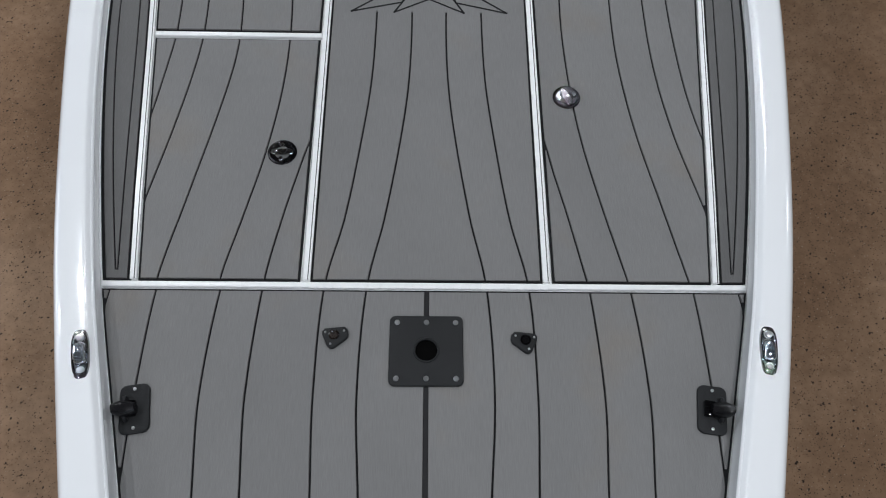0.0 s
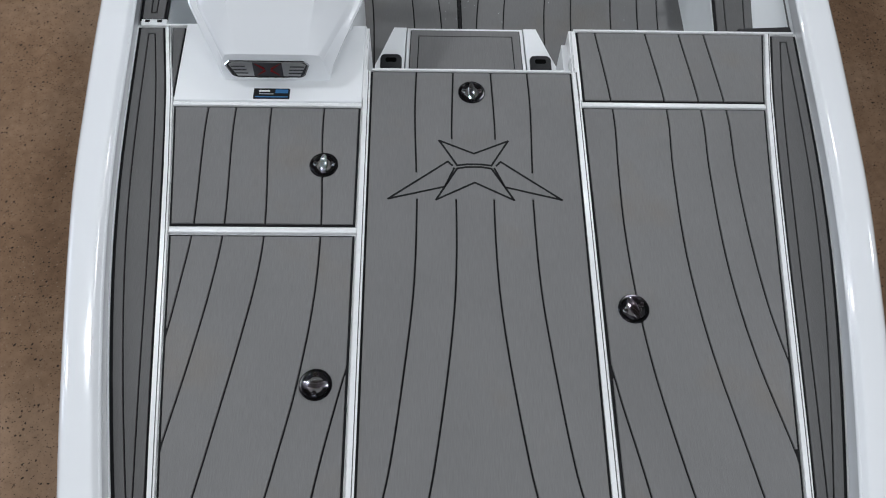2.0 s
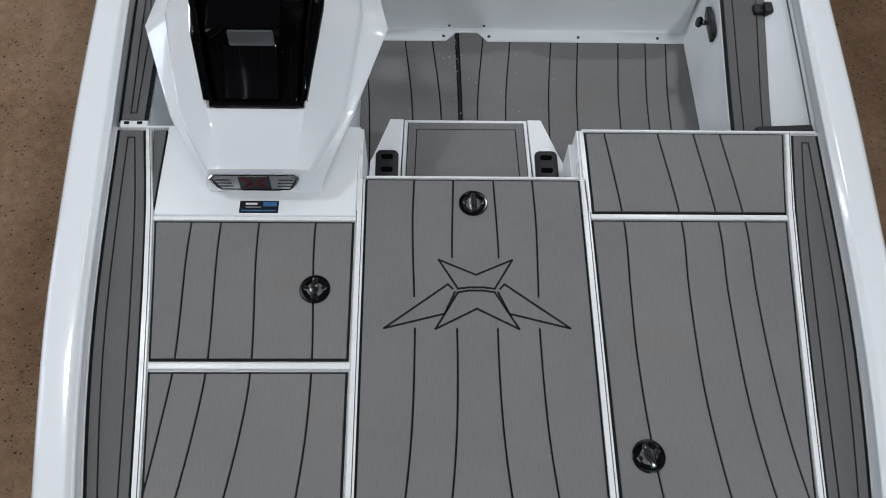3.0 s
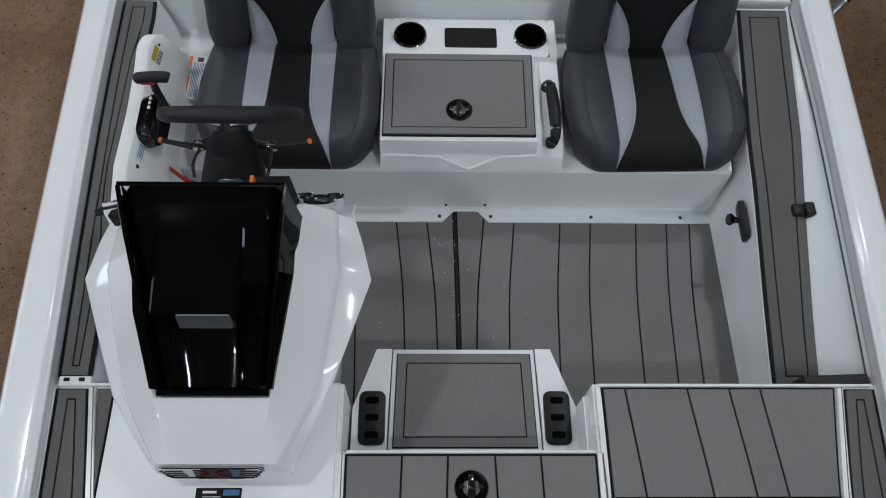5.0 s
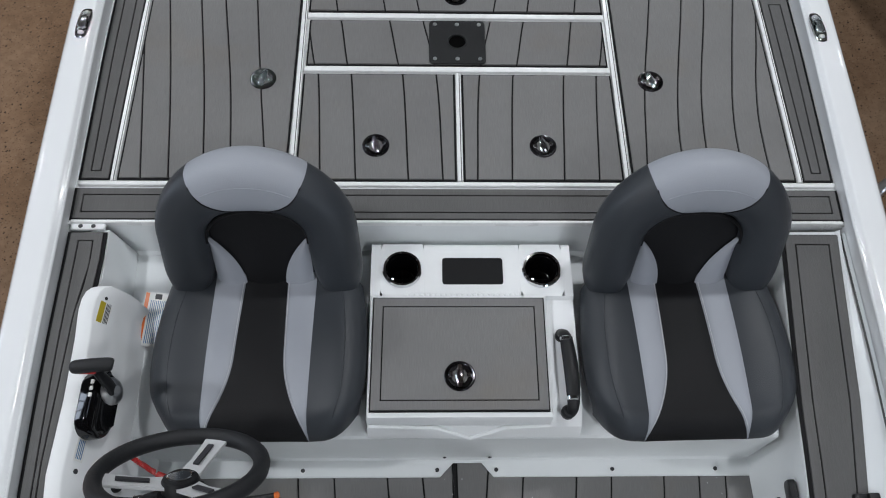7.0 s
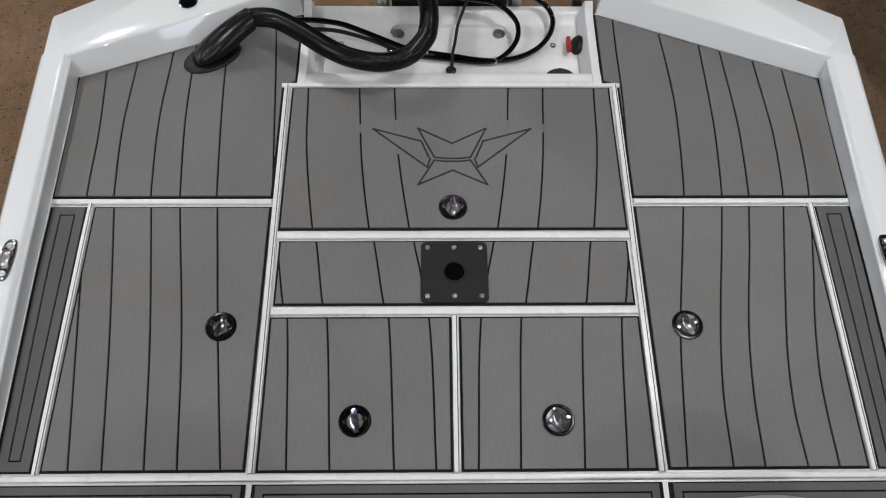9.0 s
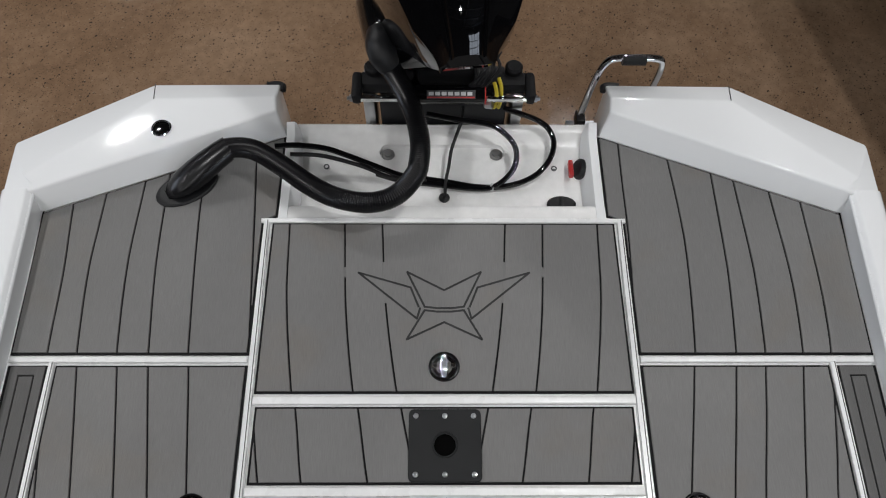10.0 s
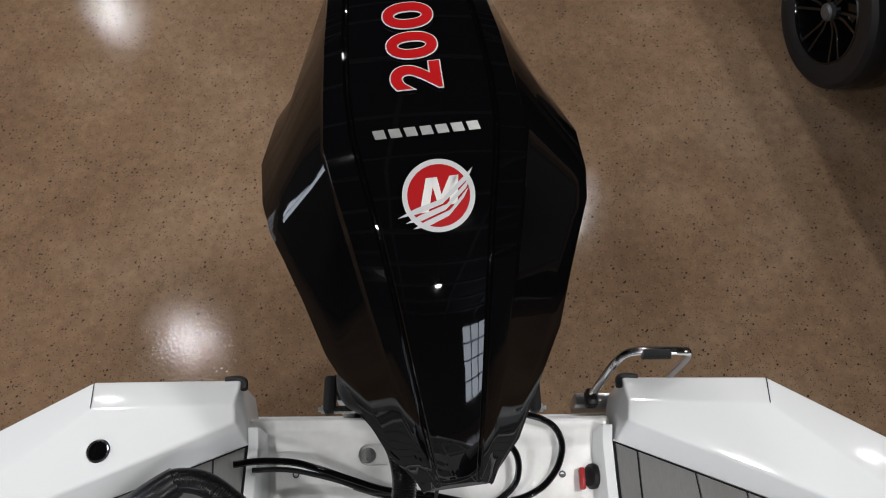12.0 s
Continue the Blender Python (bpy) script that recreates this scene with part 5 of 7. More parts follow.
def console():
    t = thing("helm_console", "glossy white helm console with a black windscreen", "console", at=(0, 0, 0))
    bm = bmesh.new()
    prism(bm, ccw([(-0.866, 1.328), (-0.322, 1.328), (-0.322, 1.622), (-0.868, 1.622)]), -0.007, 0.010, bevel=0.006, segs=3)
    part("foot", bm, PAINT, t, "white console foot plate")
    wedge = thing("deck_wedge", "narrow dark grey foam wedge beside the console foot", "deck strip")
    for name, d, z0, z1, mat in (("core", 0.0, PLATE, BACK, GROOVE), ("foam", 0.003, BACK - 0.001, TOP, FOAM_DARK)):
        bm = bmesh.new()
        prism(bm, offset_poly(ccw([(-0.914, 1.612), (-0.873, 1.612), (-0.871, 1.352), (-0.877, 1.352)]), d), z0, z1)
        part(name, bm, mat, wedge, smooth=None)
    # body: y, top height, half widths of flat top, ridge and flank, heights of ridge and flank, half width and height below
    st = ((1.403, 0.122, 0.100, 0.134, 0.158, 0.118, 0.030, 0.150, 0.006), (1.420, 0.136, 0.104, 0.143, 0.168, 0.124, 0.062, 0.150, 0.006), (1.470, 0.178, 0.112, 0.170, 0.198, 0.142, 0.106, 0.155, 0.004),
          (1.550, 0.242, 0.129, 0.214, 0.242, 0.168, 0.150, 0.170, 0.004), (1.680, 0.322, 0.158, 0.238, 0.288, 0.225, 0.182, 0.190, 0.004), (1.810, 0.352, 0.174, 0.260, 0.333, 0.272, 0.208, 0.21, 0.0),
          (1.900, 0.345, 0.178, 0.252, 0.310, 0.280, 0.224, 0.21, -0.02), (1.960, 0.305, 0.176, 0.246, 0.290, 0.276, 0.230, 0.21, -0.03), (1.985, 0.258, 0.158, 0.240, 0.286, 0.240, 0.215, 0.21, -0.03), (2.065, 0.160, 0.158, 0.236, 0.280, 0.148, 0.125, 0.21, -0.05))
    st = [tuple(a + (b - a) * k / 3 for a, b in zip(p, q)) for p, q in zip(st, st[1:]) for k in range(3)] + [st[-1]]
    rings = []
    for y, zt, wt, wr, wf, zr, zf, wl, zl in st:
        dip = 0.05 if 1.549 < y < 1.90 else 0.0
        half = [(wt - 0.016, zt - dip), (wt - 0.004, zt - dip * 0.2), (wt + 0.002, zt), (wr - 0.004, zr + 0.001), (wr - 0.001, zr - 0.002), (wr + 0.006, zr - 0.020), (wr + 0.009, zr - 0.022), (wf - 0.005, zf + 0.005), (wf, zf), (wf - 0.003, zf - 0.010), (wl, zl + 0.05 * (zf > 0.06)), (wl, zl)]
        rings.append([(HX - a, y, b) for a, b in half[::-1]] + [(HX + a, y, b) for a, b in half])
    bm = bmesh.new()
    loft(bm, rings)
    part("body", bm, GELCOAT, t, smooth=28)
    # base behind the body, down to the cockpit floor
    bm = bmesh.new()
    box(bm, HX - 0.20, HX + 0.21, 1.60, 2.02, FLOOR_Z, 0.05, 0.01)
    part("pedestal", bm, PAINT, t, "white console pedestal")
    SX = -0.580
    # black windscreen, hollowed and rising aft
    bm = bmesh.new()
    rows = []
    for y, w, z, sag, sh in ((1.538, 0.117, 0.232, 0.012, 0.012), (1.56, 0.122, 0.250, 0.025, 0.010), (1.60, 0.128, 0.275, 0.03, 0.007), (1.68, 0.139, 0.318, 0.03, 0.002), (1.76, 0.149, 0.362, 0.022, -0.002), (1.84, 0.164, 0.425, 0.012, -0.004), (1.90, 0.174, 0.462, 0.006, -0.005), (1.912, 0.176, 0.468, 0.004, -0.005), (1.916, 0.175, 0.460, 0.004, -0.005)):
        row = []
        for k in range(13):
            u = -1 + k / 6
            edge = max(0.0, (abs(u) - 0.86) / 0.14)
            row.append((SX + sh + w * u, y, z - sag * (1 - abs(u) ** 6) - 0.05 * edge ** 2 * (1 if abs(u) > 0.98 else 0.2)))
        rows.append(row)
    loft(bm, rows, closed=False, caps=False)
    ws = part("windscreen", bm, BLACK_GLOSS, t, "glossy black windscreen", smooth=50)
    bm = bmesh.new()
    for s in (-1, 1):
        sweep(bm, smooth_path([(SX + 0.012 + s * 0.115, 1.534, 0.226), (SX + 0.010 + s * 0.123, 1.56, 0.25), (SX + 0.002 + s * 0.140, 1.68, 0.318), (SX - 0.004 + s * 0.165, 1.84, 0.422), (SX - 0.005 + s * 0.176, 1.91, 0.462)], 6), 0.0055, 8)
    sweep(bm, [(SX - 0.181, 1.912, 0.465), (SX + 0.171, 1.912, 0.465)], 0.005, 8)
    part("screen_rim", bm, BLACK_GLOSS, ws, "rounded black rim")
    for s in (-1, 1):
        bm = bmesh.new()
        loft(bm, [[(SX + 0.012 + s * 0.114, 1.536, 0.20), (SX - 0.005 + s * 0.160, 1.92, 0.28)], [(SX + 0.012 + s * 0.115, 1.536, 0.228), (SX - 0.005 + s * 0.174, 1.92, 0.455)]], closed=False, caps=False)
        part("screen_cheek", bm, BLACK_GLOSS, ws)
    bm = bmesh.new()
    sweep(bm, [(SX - 0.108, 1.533, 0.226), (SX + 0.132, 1.533, 0.226)], 0.008, 10)
    part("front_lip", bm, BLACK_GLOSS, ws, "rounded black lip")
    # bevelled flange between the screen and the white body
    for sg in (-1, 1):
        bm = bmesh.new()
        rows = []
        for y, w, z, sh, wt, zt in ((1.538, 0.117, 0.232, 0.012, 0.127, 0.234), (1.60, 0.128, 0.275, 0.007, 0.140, 0.273), (1.68, 0.139, 0.318, 0.002, 0.158, 0.322), (1.76, 0.149, 0.362, -0.002, 0.168, 0.340), (1.84, 0.164, 0.425, -0.004, 0.175, 0.350), (1.905, 0.175, 0.464, -0.005, 0.178, 0.340)):
            rows.append([(SX + sh + sg * (w - 0.002), y, z - 0.002), (SX + sh + sg * (w + 0.004), y, z), (HX + sg * (wt + 0.004), y, zt + 0.004), (HX + sg * (wt + 0.006), y, zt - 0.004)])
        loft(bm, rows, closed=False, caps=False)
        part("screen_flange", bm, BLACK_GLOSS, ws, "bevelled black flange", smooth=30)
    # raised display box inside the hollow
    bm = bmesh.new()
    rows = []
    for y, z0, z1 in ((1.542, 0.222, 0.236), (1.60, 0.24, 0.282), (1.640, 0.25, 0.316), (1.646, 0.25, 0.320)):
        rows.append([(SX - 0.072, y, z0), (SX - 0.068, y, z1), (SX - 0.064, y, z1 + 0.003), (SX + 0.064, y, z1 + 0.003), (SX + 0.068, y, z1), (SX + 0.072, y, z0)])
    loft(bm, rows)
    part("display_hood", bm, BLACK_GLOSS, ws)
    bm = bmesh.new()
    rows = []
    for y, z0, z1 in ((1.644, 0.300, 0.322), (1.649, 0.300, 0.328), (1.657, 0.300, 0.358), (1.660, 0.300, 0.360)):
        rows.append([(SX - 0.052, y, z0), (SX - 0.052, y, z1 - 0.003), (SX - 0.049, y, z1), (SX + 0.059, y, z1), (SX + 0.062, y, z1 - 0.003), (SX + 0.062, y, z0)])
    loft(bm, rows)
    part("display_face", bm, LEDGE, ws, "dull grey face of the display", smooth=30)
    # shelf behind the display, higher to one side
    bm = bmesh.new()
    for x0, x1, ya, lift in ((SX - 0.106, SX + 0.079, 1.661, 0.0), (SX + 0.080, SX + 0.136, 1.722, 0.010)):
        loft(bm, [[(x0, y, 0.29), (x0, y, z1 + lift - 0.006), (x0 + 0.006, y, z1 + lift), (x1 - 0.006, y, z1 + lift), (x1, y, z1 + lift - 0.006), (x1, y, 0.29)] for y, z1 in ((ya, 0.362), (ya + 0.005, 0.368), (1.80, 0.396), (1.895, 0.436))])
    part("inner_shelf", bm, BLACK_GLOSS, ws, smooth=30)
    # dash behind the screen
    bm = bmesh.new()
    prism(bm, ccw([(-0.835, 1.918), (-0.830, 1.932), (-0.786, 1.950), (-0.545, 2.026), (-0.432, 2.028), (-0.405, 1.966), (-0.428, 1.912), (-0.760, 1.905)]), 0.27, 0.322, bevel=0.006)
    part("dash_top", bm, DASH, t, "matt black dash top")
    bm = bmesh.new()
    lathe(bm, [(0.011, 0), (0.011, 0.012), (0.008, 0.016), (0.0005, 0.017)], (HX - 0.178, 1.846, 0.35), axis=(-1, 0, 0.3), sides=14)
    part("screen_knob", bm, BLACK_PLASTIC, t)
    # badge: a plaque with a chrome edge
    bm = bmesh.new()
    plaque = [(-0.118, 0.0), (-0.104, -0.034), (-0.09, -0.044), (0.09, -0.044), (0.104, -0.034), (0.118, 0.0), (0.106, 0.012), (-0.106, 0.012)]
    m = Matrix.Translation((HX - 0.018, 1.404, 0.083)) @ pose(0, 0, 0, 80, 0, 0)
    prism(bm, plaque, 0.0, 0.006, bevel=0.002)
    badge = part("badge", bm, INK, t, "framed front badge")
    badge.matrix_basis = m
    bm = bmesh.new()
    loop = [(x, y, 0.007) for x, y in plaque]
    sweep(bm, loop + [loop[0]], 0.0028, 6)
    ob = part("badge_frame", bm, CHROME, badge)
    for s in (-1, 1):
        bm = bmesh.new()
        prism(bm, ccw([(s * 0.042, -0.040), (s * 0.090, -0.040), (s * 0.110, 0.0), (s * 0.100, 0.008), (s * 0.042, 0.008)]), 0.005, 0.0070)
        part("badge_plate", bm, STEEL, badge, "silver louvre plate", smooth=None)
        for k in range(3):
            bm = bmesh.new()
            box(bm, s * 0.078 - 0.02 + 0.003 * k * s, s * 0.078 + 0.02 + 0.003 * k * s, -0.031 + k * 0.012, -0.0285 + k * 0.012, 0.006, 0.0085)
            part("badge_bar", bm, INK, badge, smooth=None)
    bm = bmesh.new()
    for pts in (((-0.036, 0.004), (-0.008, -0.012), (-0.012, -0.017)), ((0.036, 0.004), (0.012, -0.017), (0.008, -0.012)), ((-0.032, -0.036), (-0.010, -0.018), (-0.006, -0.022)), ((0.032, -0.036), (0.006, -0.022), (0.010, -0.018))):
        prism(bm, ccw(list(pts)), 0.006, 0.009)
    part("badge_star", bm, DARK_RED, badge, smooth=None)
    # gauges on both shoulders
    for x, y, z, r in ((-0.793, 1.997, 0.246, 0.038), (-0.742, 2.052, 0.178, 0.024), (-0.368, 1.997, 0.252, 0.038), (-0.412, 2.052, 0.178, 0.022), (-0.340, 2.052, 0.178, 0.022)):
        ax = (0, 0.70, 0.71)
        bm = bmesh.new()
        lathe(bm, [(r * 0.9, -0.05), (r, 0.0), (r + 0.003, 0.004), (r + 0.001, 0.009), (r * 0.84, 0.010), (r * 0.78, 0.005)], (x, y, z), axis=ax, sides=28, caps=False)
        gauge = part("gauge", bm, CHROME, t, "chrome ringed gauge")
        bm = bmesh.new()
        lathe(bm, [(r * 0.86, 0.004), (r * 0.5, 0.0045), (0.0003, 0.005)], (x, y, z), axis=ax, sides=24, caps=False)
        part("dial", bm, GAUGE_FACE, gauge, "teal dial face")
    # switch panel at the outer shoulder
    bm = bmesh.new()
    m = Matrix.Translation((-0.880, 2.084, 0.110)) @ pose(0, 0, 0, -48, -4, 12)
    box(bm, -0.086, 0.086, -0.038, 0.038, -0.02, 0.0, 0.004)
    sp = part("switch_panel", bm, BLACK_PLASTIC, t, "black switch panel")
    sp.matrix_basis = m
    for k in range(6):
        bm = bmesh.new()
        box(bm, -0.07 + k * 0.024, -0.058 + k * 0.024, -0.010, 0.010, 0.0, 0.008, 0.003)
        part("switch", bm, BLUE if k == 4 else CHROME if k < 3 else BLACK_GLOSS, sp)
    bm = bmesh.new()
    loft(bm, [[(HX - 0.30, 1.95, 0.19), (HX - 0.36, 2.03, 0.132), (HX - 0.375, 2.065, 0.122), (HX - 0.39, 2.125, -0.02)], [(HX - 0.15, 1.95, 0.24), (HX - 0.15, 2.04, 0.165), (HX - 0.15, 2.08, 0.142), (HX - 0.15, 2.13, -0.2)]], closed=False, caps=False)
    part("shoulder", bm, GELCOAT, t, smooth=30)
    return t


def steering():
    t = thing("steering_wheel", "dark grey padded steering wheel with silver spokes", "steering wheel")
    c = Vector((-0.572, 2.168, 0.368))
    ax = Vector((0.0, 0.783, 0.622)).normalized()
    m = Matrix.Translation(c) @ ax.to_track_quat("Z", "Y").to_matrix().to_4x4()
    bm = bmesh.new()
    rings = []
    R, r = 0.153, 0.0165
    for i in range(56):
        a = 2 * math.pi * i / 56
        ring = []
        for k in range(12):
            b = 2 * math.pi * k / 12
            rr = R + r * math.cos(b)
            ring.append(m @ Vector((rr * math.cos(a), rr * math.sin(a), r * 1.05 * math.sin(b))))
        rings.append(ring)
    loft(bm, rings + [rings[0]], caps=False)
    bmesh.ops.remove_doubles(bm, verts=bm.verts[:], dist=1e-5)
    part("rim", bm, GRIP, t, smooth=80)
    for a in (135, 255, 15):
        bm = bmesh.new()
        A = radians(a)
        d, s = Vector((math.cos(A), math.sin(A), 0)), Vector((-math.sin(A), math.cos(A), 0))
        rows = []
        for q, w, z in ((0.02, 0.024, -0.028), (0.07, 0.02, -0.02), (0.12, 0.022, -0.008), (0.150, 0.026, -0.002)):
            rows.append([m @ (d * q + s * w + Vector((0, 0, z))), m @ (d * q + s * w + Vector((0, 0, z + 0.006))), m @ (d * q - s * w + Vector((0, 0, z + 0.006))), m @ (d * q - s * w + Vector((0, 0, z)))])
        loft(bm, rows)
        part("spoke", bm, SILVER_PRINT, t, "silver spoke")
        bm = bmesh.new()
        loft(bm, [[m @ (d * q + s * w + Vector((0, 0, z))) for w, z in ((0.006, z0), (0.006, z0 + 0.004), (-0.006, z0 + 0.004), (-0.006, z0))] for q, z0 in ((0.055, -0.0150), (0.115, -0.0020))])
        part("spoke_slot", bm, INK, t, "flat near-black patch painted as a slot's shade in a spoke")
    bm = bmesh.new()
    lathe(bm, [(0.036, -0.04), (0.037, -0.022), (0.033, -0.014), (0.022, -0.011), (0.0005, -0.010)], sides=28)
    hub = part("hub", bm, BLACK_PLASTIC, t, "dark hub cap")
    hub.matrix_basis = m
    bm = bmesh.new()
    lathe(bm, [(0.024, -0.014), (0.025, -0.009), (0.022, -0.008), (0.020, -0.010)], sides=28)
    part("hub_ring", bm, CHROME, hub)
    col = thing("steering_column", "black steering column with two stalk levers", "steering column")
    bm = bmesh.new()
    back = c - ax * 0.04
    rows = []
    for q, w, h in ((0.0, 0.042, 0.04), (0.05, 0.062, 0.05), (0.10, 0.072, 0.062), (0.15, 0.075, 0.07), (0.20, 0.075, 0.07)):
        p = back - ax * q
        u = Vector((0, ax.z, -ax.y))
        rows.append([p + Vector((w * math.copysign(abs(math.cos(k * math.pi / 8)) ** 0.6, math.cos(k * math.pi / 8)), 0, 0)) + u * (h * math.copysign(abs(math.sin(k * math.pi / 8)) ** 0.6, math.sin(k * math.pi / 8))) for k in range(16)])
    loft(bm, rows)
    part("shroud", bm, DASH, col, smooth=50)
    for s in (-1, 1):
        lever = [(c.x + s * 0.045, 2.13, 0.31), (c.x + s * 0.075, 2.125, 0.305), (c.x + s * 0.095, 2.12, 0.30), (c.x + s * 0.135, 2.125, 0.305), (c.x + s * 0.175, 2.13, 0.312)]
        bm = bmesh.new()
        sweep(bm, lever, lambda u: 0.015 - 0.009 * min(1, u * 1.25), 10)
        lv = part("stalk_lever", bm, BLACK_PLASTIC, col, "black stalk lever")
        bm = bmesh.new()
        lathe(bm, [(0.0065, 0), (0.007, 0.006), (0.004, 0.009), (0.0003, 0.0095)], lever[-1], axis=(s, 0.15, 0.2), sides=12)
        part("lever_tip", bm, ORANGE, lv, "orange lever tip")
        bm = bmesh.new()
        lathe(bm, [(0.012, -0.012), (0.014, 0), (0.012, 0.012)], (c.x + s * 0.088, 2.122, 0.304), axis=(s, 0, 0), sides=14)
        part("lever_collar", bm, CHROME, lv)
    for s in (-1, 1):
        bm = bmesh.new()
        sweep(bm, smooth_path([(c.x + s * 0.05, 2.14, 0.27), (c.x + s * 0.085, 2.11, 0.30), (c.x + s * 0.09, 2.06, 0.315), (c.x + s * 0.085, 2.03, 0.305)], 6), 0.004, 8)
        part("cable", bm, RUBBER, col, "black cable")
    bm = bmesh.new()
    box(bm, -0.590, -0.535, 1.992, 2.006, 0.322, 0.340, 0.003)
    part("display", bm, GAUGE_FACE, col, "small teal display")
    bm = bmesh.new()
    box(bm, -0.516, -0.507, 1.985, 2.010, 0.322, 0.350, 0.002)
    part("tag", bm, ORANGE, col, "orange tag")


def throttle():
    t = thing("throttle_control", "black throttle control box with a T-grip lever", "throttle")
    body = bmesh.new()
    prism_pts = round_rect(-0.042, 0.042, -0.095, 0.070, 0.04, 6)
    prism(body, prism_pts, 0.0, 0.045, bevel=0.012, segs=3)
    b = part("housing", body, BLACK_GLOSS, t, smooth=50)
    b.matrix_basis = Matrix.Translation((-0.916, 2.405, 0.024)) @ pose(0, 0, 0, 0, 64, 0)
    bm = bmesh.new()
    lathe(bm, [(0.034, 0.0), (0.034, 0.012), (0.026, 0.018), (0.012, 0.02), (0.011, 0.03), (0.0005, 0.031)], (-0.876, 2.428, 0.026), axis=(1, 0, 0.5), sides=24)
    part("pivot", bm, STEEL, t, "silver pivot hub")
    bm = bmesh.new()
    sweep(bm, smooth_path([(-0.864, 2.428, 0.036), (-0.868, 2.438, 0.066), (-0.878, 2.452, 0.11), (-0.876, 2.455, 0.145)], 5), lambda u: 0.017 - 0.004 * u, 10, flat=0.7, up=(1, 0, 0))
    part("lever", bm, BLACK_PLASTIC, t)
    bm = bmesh.new()
    sweep(bm, smooth_path([(-0.918, 2.448, 0.152), (-0.905, 2.448, 0.156), (-0.87, 2.452, 0.156), (-0.838, 2.455, 0.152), (-0.828, 2.455, 0.148)], 4), lambda u: 0.0165 - 0.004 * abs(2 * u - 1) ** 6, 14)
    part("t_grip", bm, GRIP, t, "dark grey T grip")
    bm = bmesh.new()
    box(bm, -0.905, -0.865, 2.434, 2.44, 0.142, 0.150, 0.002)
    part("trim_button", bm, RED, t, "red trim button")
    bm = bmesh.new()
    for k in range(3):
        box(bm, -0.901, -0.893, 2.40 + k * 0.016, 2.41 + k * 0.016, 0.070, 0.083, 0.001, segs=1)
    part("marking", bm, WHITE_STICKER, t)
    ln = thing("kill_switch_lanyard", "coiled red safety lanyard on a black switch", "lanyard")
    bm = bmesh.new()
    pts = []
    for k in range(90):
        u = k / 89
        p = Vector((-0.875 + 0.10 * u, 2.318 - 0.06 * u, -0.10 - 0.02 * math.sin(math.pi * u)))
        pts.append(p + Vector((0, 0.006 * math.cos(k * 1.3), 0.006 * math.sin(k * 1.3))))
    sweep(bm, pts, 0.0028, 6)
    part("coil", bm, RED, ln)
    bm = bmesh.new()
    lathe(bm, [(0.020, 0), (0.020, 0.012), (0.012, 0.018), (0.011, 0.03), (0.0005, 0.031)], (-0.885, 2.235, -0.13), axis=(1, 0, 0.5), sides=20)
    part("switch", bm, BLACK_PLASTIC, ln)
    bm = bmesh.new()
    lathe(bm, [(0.008, 0), (0.009, 0.02), (0.0005, 0.024)], (-0.775, 2.258, -0.115), axis=(1, -0.4, 0), sides=14)
    part("clip", bm, RED, ln)


def helm_labels():
    sticker("warning_label", "white warning label with an orange band", Matrix.Translation((-0.856, 2.680, -0.122)) @ pose(0, 0, 0, 0, 14, -96) @ pose(0, 0, 0, 0, 0, 180), 0.150, 0.064, WHITE_STICKER,
            [(-0.97, 0.97, 0.62, 0.95, ORANGE)] + [(-0.9, 0.7, 0.42 - 0.16 * k, 0.36 - 0.16 * k, BLUE) for k in range(9)] + [(0.75, 0.95, -0.5, 0.1, INK)])
    sticker("warning_label", "small yellow and white caution label", Matrix.Translation((-0.9235, 2.630, 0.0355)) @ Matrix.Rotation(radians(65), 4, "Y") @ pose(0, 0, 0, 0, 0, -94) @ pose(0, 0, 0, 0, 0, 180), 0.080, 0.040, WHITE_STICKER,
            [(-0.97, 0.97, 0.1, 0.95, YELLOW)] + [(-0.9, 0.9, -0.1 - 0.2 * k, -0.2 - 0.2 * k, INK) for k in range(4)])
    sticker("rating_label", "small faded white rating label", Matrix.Translation((-0.9130, 2.285, 0.0355)) @ Matrix.Rotation(radians(65), 4, "Y") @ pose(0, 0, 0, 0, 0, -94), 0.056, 0.028, WHITE_STICKER,
            [(-0.8, 0.8, 0.6 - 0.35 * k, 0.45 - 0.35 * k, BLUE) for k in range(4)])
    sticker("dealer_sticker", "black sticker with a blue band and white bars", Matrix.Translation((-0.585, 1.353, 0.0104)), 0.105, 0.038, GROOVE,
            [(0.2, 0.9, 0.1, 0.8, BLUE), (-0.7, -0.1, 0.35, 0.65, WHITE_STICKER), (-0.7, 0.1, -0.1, 0.0, SILVER_PRINT), (-0.9, 0.9, -0.7, -0.5, BLUE)])


console()
steering()
throttle()
helm_labels()


